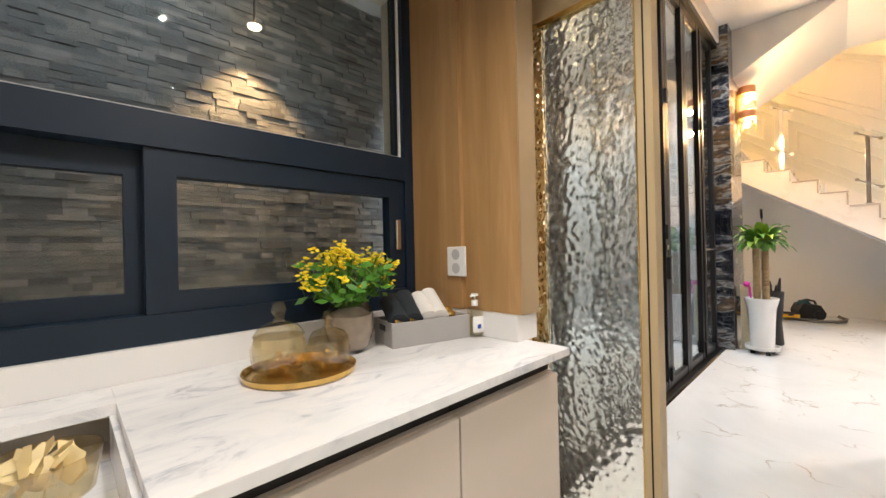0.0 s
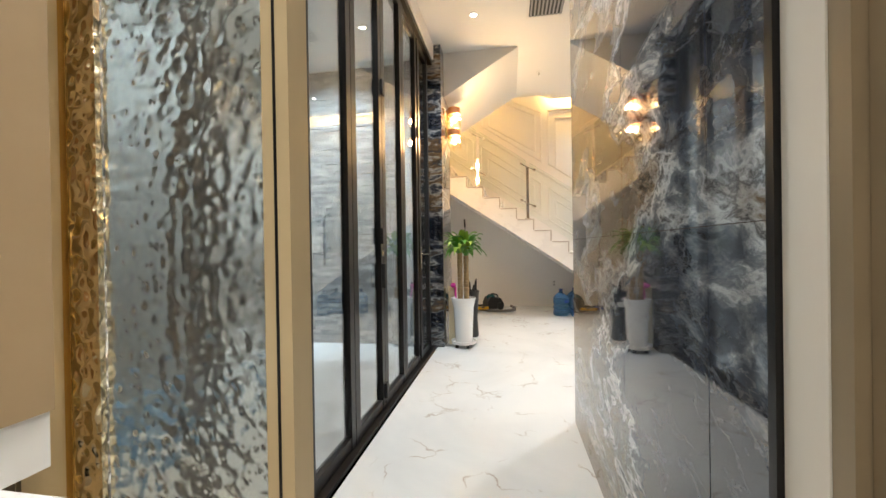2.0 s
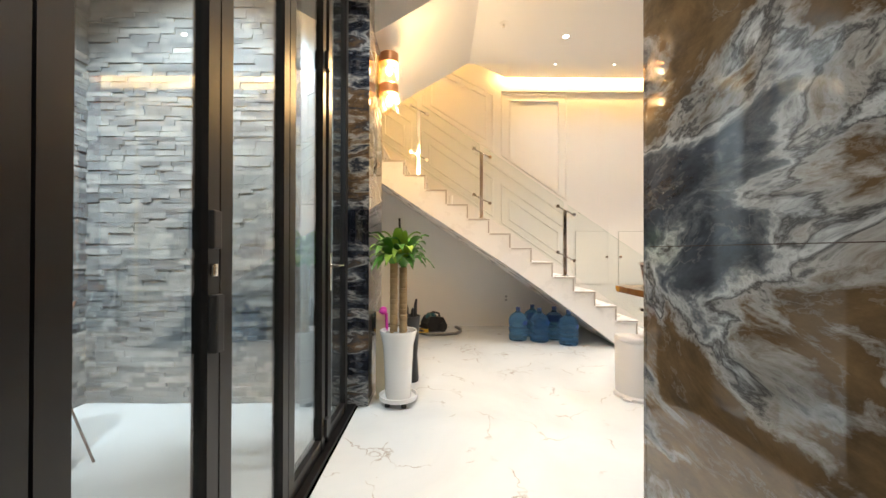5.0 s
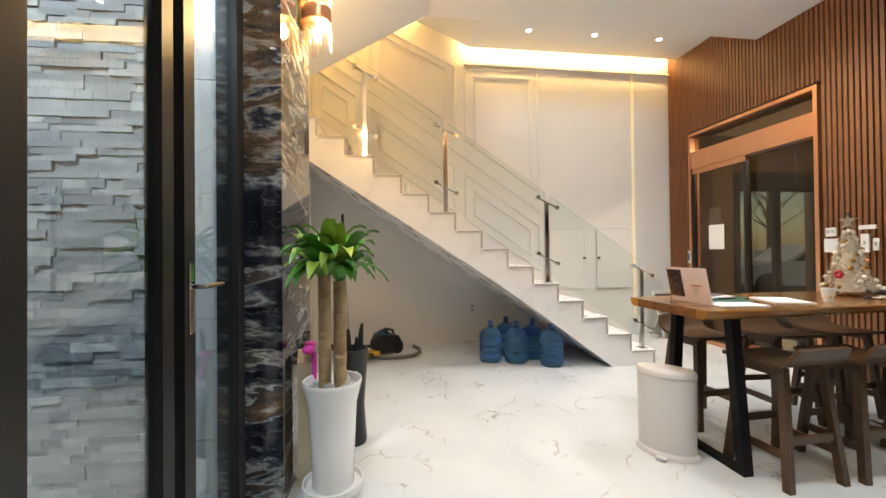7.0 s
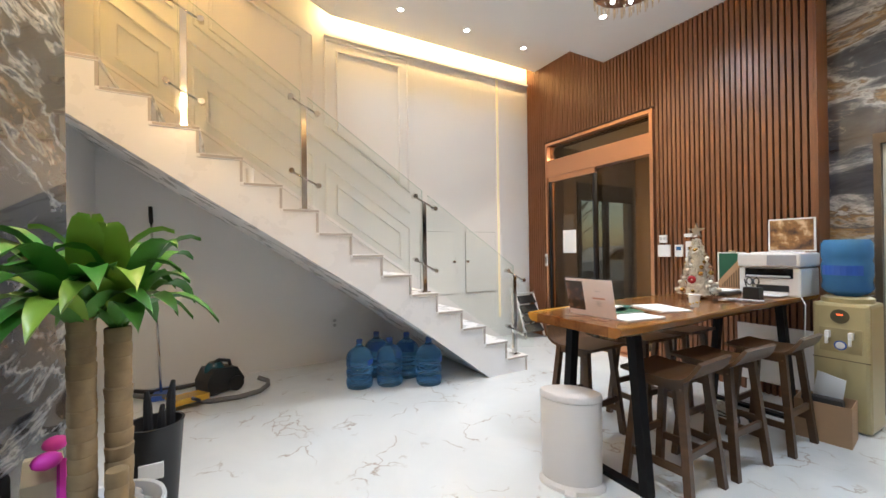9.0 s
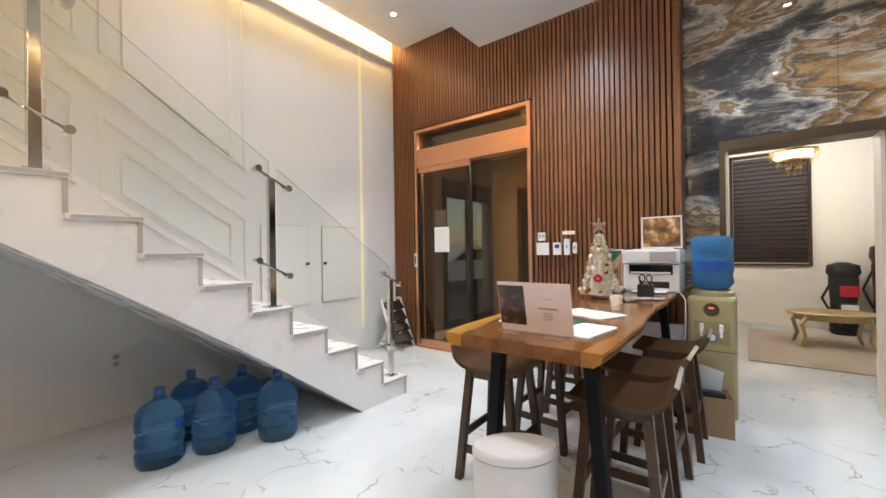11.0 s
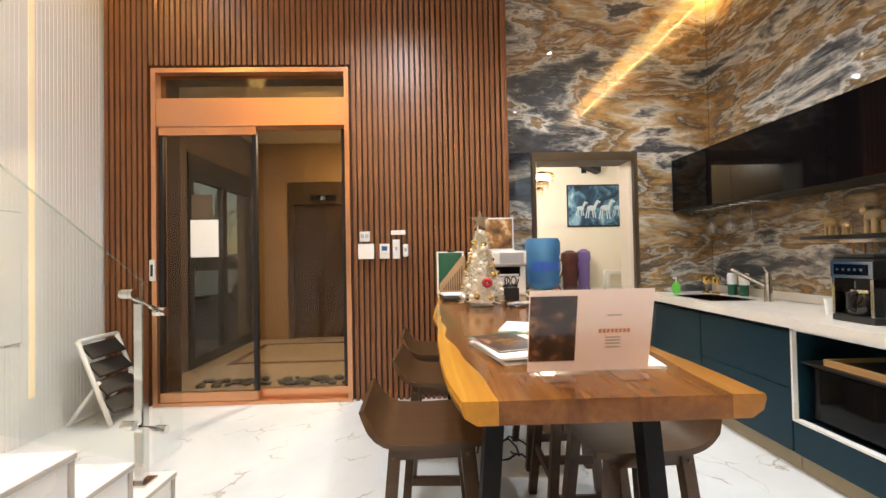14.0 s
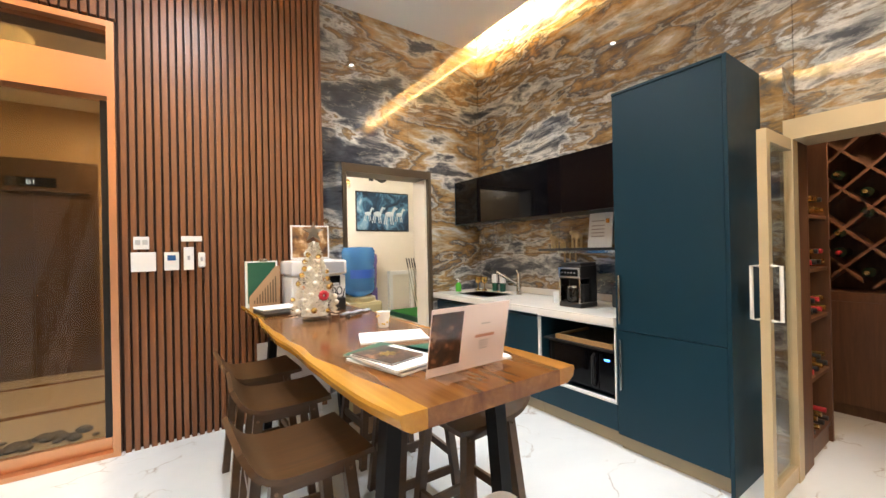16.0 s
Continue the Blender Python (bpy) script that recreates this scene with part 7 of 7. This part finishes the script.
fc.body, fc.size, fc.align_x, fc.extrude = "B1", 0.075, "CENTER", 0.0005
fo = new("floor_number", fc)
fo.data.materials.append(glow("display_digits", (0.5, 0.7, 1.0), 1.2))
fo.matrix_world = pose(0, 0.0195, 2.122, 90, 0, 180)
fo.parent = disp
peb = bmesh.new()
for i in range(60):
    ball(peb, (W.uniform(6.65, 8.15), W.uniform(-4.62, -4.40), 0.015), W.uniform(0.02, 0.05), 8, 0.5)
tagged(new("pebble_bed", to_mesh("pebble_bed", peb, plain("dark_pebbles", (0.10, 0.095, 0.09), 0.5, vary=0.6, scale=8))), "bed of mixed dark pebbles behind the glass door", "pebbles", kind="stuff")
vl = thing("ceiling_lamp", (6.75, -5.4, 3.0), "round warm flush ceiling lamp in the vestibule", "ceiling light")
part("lamp_shade", lathe([(0.22, 0), (0.22, -0.03), (0.18, -0.06)], 32), LAMP_WARM, vl)
part("lamp_rim", lathe([(0.225, 0), (0.235, -0.005), (0.235, -0.03), (0.225, -0.035)], 32), GOLD, vl)
strip(6.75, -5.4, 2.92, 0.4, 0.4, 48, (0, 0, 0), (1.0, 0.82, 0.55))
xd = thing("door_4", (8.70, -5.75, 0), "dark glazed outer door of the vestibule", "door", kind="structure")
part("door_frame", boxes((-0.12, -0.05, -0.75, -0.68, 0, 2.45), (-0.12, -0.05, 0.66, 0.75, 0, 2.45), (-0.12, -0.05, -0.68, 0.66, 2.15, 2.45), (-0.12, -0.05, -0.05, 0.05, 0, 2.15), (-0.12, -0.05, -0.68, -0.05, 0, 0.12), (-0.12, -0.05, 0.05, 0.66, 0, 0.12)), BLACK_FRAME, xd)
sheet_shadowless(part("pane", boxes((-0.09, -0.082, -0.68, 0.66, 0.12, 2.15)), CLEAR, xd))

# outside at dusk
setting("ground", boxes((8.85, 120, -90, 60, -0.3, -0.05)), plain("asphalt", (0.05, 0.05, 0.05), 0.9, vary=0.2, bump=0.4), "grey asphalt yard outside")
car = thing("parked_car", (13.0, -11.6, -0.05), "white car parked in the yard", "car", rz=70)
part("body", prism([(-2.1, 0.30), (2.1, 0.30), (2.15, 0.60), (1.9, 0.85), (0.9, 0.95), (0.35, 1.40), (-1.2, 1.45), (-1.9, 1.0), (-2.15, 0.9)], "y", -0.85, 0.85), WHITE_PLASTIC, car)
part("side_window", prism([(0.75, 0.97), (0.30, 1.33), (-1.10, 1.37), (-1.60, 1.0)], "y", -0.86, 0.86), BLACK_GLOSS, car)
for x in (-1.35, 1.35):
    for s in (-1, 1):
        part("wheel", tube([(x, s * 0.66, 0.32), (x, s * 0.87, 0.32)], 0.32, 22), BLACK_PLASTIC, car)
fe = thing("yard_fence", (0, 0, 0), "white slatted fence along the yard", "fence")
fp_ = to_mesh("picket", boxes((0, 0.05, 0, 0.14, -0.05, 1.2)), WHITE_PLASTIC)
for i in range(60):
    q = new("picket", fp_)
    q.matrix_world = pose(19 - 0.0 * i, -25 + 0.2 * i, 0)
    q.parent = fe


def tree_outside(x, y, h, seed):
    rr = random.Random(seed)
    t = thing("bare_tree", (x, y, -0.05), "leafless dusk tree beyond the yard", "tree", "trees beyond the yard")
    br = bmesh.new()
    tips = []
    for i in range(26):
        a, z = rr.uniform(0, 6.28), rr.uniform(0.3, 0.9) * h
        L = rr.uniform(0.18, 0.35) * h
        e = Vector((L * math.cos(a), L * math.sin(a), z + L * 0.8))
        tube([(0, 0, z), e * 0.5 + Vector((0, 0, z * 0.5)), e], 0.018 * h * 0.4, 5, br, 0.01)
        for k in range(4):
            e2 = e + Vector((rr.uniform(-0.8, 0.8), rr.uniform(-0.8, 0.8), rr.uniform(0.1, 0.8)))
            tube([e * 0.8 + Vector((0, 0, z * 0.2)), e2], 0.014, 4, br, 0.005)
    part("trunk", tube([(0, 0, 0), (0.1, 0, h * 0.5), (0, 0.1, h)], 0.03 * h, 8, taper=0.02), BARK, t)
    part("branches", br, BARK, t)


tree_outside(24, -19, 7, 1)
tree_outside(27, -26, 8, 2)
tree_outside(22, -30, 6, 3)

# ---- pool room things ----
# The three cool ceiling lamps are added to light the stone walls.
for x, y, wt in ((0.2, 1.75, 38), (0.97, 2.86, 95), (2.9, 1.75, 430), (3.9, 1.80, 560)):
    z = 2.84 if y > 2 else 3.5
    l = thing("pool_downlight", (x, y, z), "small round lamp over the pool, the ceiling ones added for light", "ceiling light", "pool downlights")
    part("lens", lathe([(0.045, -0.001), (0.042, -0.012)], 20), LAMP_WARM, l)
    if z < 3:
        part("cord", tube([(0, 0, 0.0), (0, 0, 0.66)], 0.006, 6), BLACK_PLASTIC, l)
    spot(x, y, z - 0.03, wt, (1.0, 0.62, 0.28) if z < 3 else (0.82, 0.93, 1.0), 95 if z < 3 else 92 if x < 3 else 80, 0.7, 0.02, None if z < 3 else (0.3, 4.0, 1.8) if x < 1 else (4.0, 4.0, 1.2) if x < 3 else (6.2, 2.35, 1.2))
for x in (3.05, 3.40):
    rl = thing("pool_ladder_rail", (x, 2.2, -0.12), "curved steel pool ladder rail", "ladder rail", "pool ladder rails")
    part("rail_tube", tube([(-0.50, 0, -0.20), (-0.42, 0, 0.12), (-0.02, 0, 0.90), (0.07, 0, 0.99), (0.16, 0, 1.0), (0.24, 0, 0.92), (0.26, 0, 0.75), (0.22, 0, -0.5)], 0.020, 10), CHROME, rl)
    part("base_flange", lathe([(0.045, 0.0), (0.045, 0.008), (0.022, 0.015)], 18, at=(-0.45, 0, 0)), CHROME, rl)
pc = thing("folding_rack", (4.25, 2.35, -0.004), "folding wooden rack holding a brown leather bag", "rack", rz=20)
for s in (-1, 1):
    part("rack_leg", tube([(s * 0.20, -0.20, 0.0), (s * 0.20, 0.16, 1.10)], 0.007), RACK_WOOD, pc)
    part("rack_leg", tube([(s * 0.17, 0.22, 0.0), (s * 0.17, -0.12, 0.95)], 0.007), RACK_WOOD, pc)
part("cross_bar", tube([(-0.21, 0.0, 0.62), (0.21, 0.0, 0.62)], 0.010), RACK_WOOD, pc)
part("leather_bag", boxes((-0.17, 0.17, -0.10, 0.10, 0.70, 1.18), bevel=0.05), BAG_LEATHER, pc, "brown leather bag")
part("storage_bin", boxes((-0.15, 0.15, -0.12, 0.12, 0.0, 0.45), bevel=0.03), BIN_GREY, pc, "grey storage bin")

# crystal ceiling lamp over the living area
cc = thing("crystal_ceiling_lamp", (6.12, -2.92, CEIL), "round flush crystal ceiling lamp", "ceiling light")
part("steel_plate", lathe([(0.30, 0.0), (0.31, -0.01), (0.30, -0.025), (0.05, -0.027)], 36), CHROME, cc)
for r, h in ((0.29, 0.11), (0.21, 0.14), (0.12, 0.17)):
    n_ = int(r * 90)
    for i in range(n_):
        t = 2 * math.pi * i / n_
        part("crystal_drop", tube([(r * math.cos(t), r * math.sin(t), -0.028), (r * math.cos(t), r * math.sin(t), -0.028 - h)], 0.012, 5, taper=0.005), CRYSTAL, cc)
for i in range(6):
    t = 2 * math.pi * i / 6
    part("lamp_bead", ball(bmesh.new(), (0.17 * math.cos(t), 0.17 * math.sin(t), -0.06), 0.018), LAMP_WHITE, cc)
spot(6.12, -2.92, CEIL - 0.21, 85, NEUTRAL, 165, 0.9, 0.03)
# Sprinkler head: flat cover and steel nozzle.
for x, y in ((6.31, -0.46),):
    sp = thing("smoke_detector", (x, y, CEIL), "small white round ceiling sprinkler", "sprinkler")
    part("cover", lathe([(0.045, 0), (0.045, -0.006), (0.02, -0.012)], 20), WHITE_PLASTIC, sp)
    part("nozzle", lathe([(0.012, -0.012), (0.010, -0.035), (0.016, -0.038)], 12), CHROME, sp)

# ceiling vent over the corridor
vent = thing("ceiling_vent", (4.72, -0.42, CEIL), "white square ceiling vent with dark slats", "ceiling vent")
part("vent_frame", boxes((-0.25, 0.25, -0.20, -0.17, -0.012, 0), (-0.25, 0.25, 0.17, 0.20, -0.012, 0), (-0.25, -0.22, -0.17, 0.17, -0.012, 0), (0.22, 0.25, -0.17, 0.17, -0.012, 0)), WHITE_PLASTIC, vent)
part("vent_backing", boxes((-0.22, 0.22, -0.17, 0.17, -0.003, -0.001)), BLACK_PLASTIC, vent)
for i in range(9):
    part("vent_slat", boxes((-0.22, 0.22, -0.165 + 0.038 * i, -0.147 + 0.038 * i, -0.010, -0.004)), plain("vent_grey", (0.35, 0.35, 0.35), 0.5), vent)

# ledger stones on the pool room walls
SR = random.Random(9)
stone_meshes = {}


def lay_stones(owner, lo, hi, put_at, rz, pick):
    """Courses of split stones from lo to hi along a wall; pick: the stretch whose stones are single parts."""
    verts, faces, single = [], [], 0
    z = -0.3
    while z < 3.5:
        h = SR.choice((0.034, 0.040, 0.047))
        x = lo - SR.uniform(0, 0.1)
        while x < hi:
            w = SR.choice((0.08, 0.11, 0.15, 0.22)) * SR.uniform(0.9, 1.1)
            x1 = min(x + w, hi)
            p = SR.uniform(0.006, 0.026)
            if single < 290 and pick[0] < x < pick[1] and pick[2] < z < pick[3]:
                key = h
                if key not in stone_meshes:
                    stone_meshes[key] = to_mesh("stone", boxes((0.001, 0.199, -0.035, 0.0, 0.001, h - 0.001)), STONE_PIECE)
                o = new("stone", stone_meshes[key])
                o.matrix_world = put_at @ pose(x, 0.035 - p, z)
                o.scale = ((x1 - x) / 0.2, 1, 1)
                o.parent = owner
                single += 1
            else:
                b = len(verts)
                q = [(a, c, d) for c in (-p, 0.0) for a, d in ((x + 0.001, z + 0.001), (x1 - 0.001, z + 0.001), (x1 - 0.001, z + h - 0.001), (x + 0.001, z + h - 0.001))]
                verts += [tuple(put_at @ Vector(v)) for v in q]
                faces += [(b, b + 1, b + 2, b + 3), (b + 4, b + 5, b + 1, b), (b + 3, b + 2, b + 6, b + 7), (b, b + 3, b + 7, b + 4), (b + 1, b + 5, b + 6, b + 2)]
            x = x1
        z += h
    me = bpy.data.meshes.new("ledger_stones")
    me.from_pydata(verts, [], faces)
    me.materials.append(STONE)
    st = new("ledger_stones", me)
    st.parent = owner
    tagged(st, "stacked grey and brown ledger stones", kind="stuff")


lay_stones(pool_wall, -3.0, 5.4, pose(0, 3.10, 0), 0, (0.4, 3.4, 1.0, 2.2))
lay_stones(pool_east, -3.08, -1.33, pose(5.40, 0, 0, 0, 0, -90), 0, (-3.08, -1.33, 0.5, 1.9))
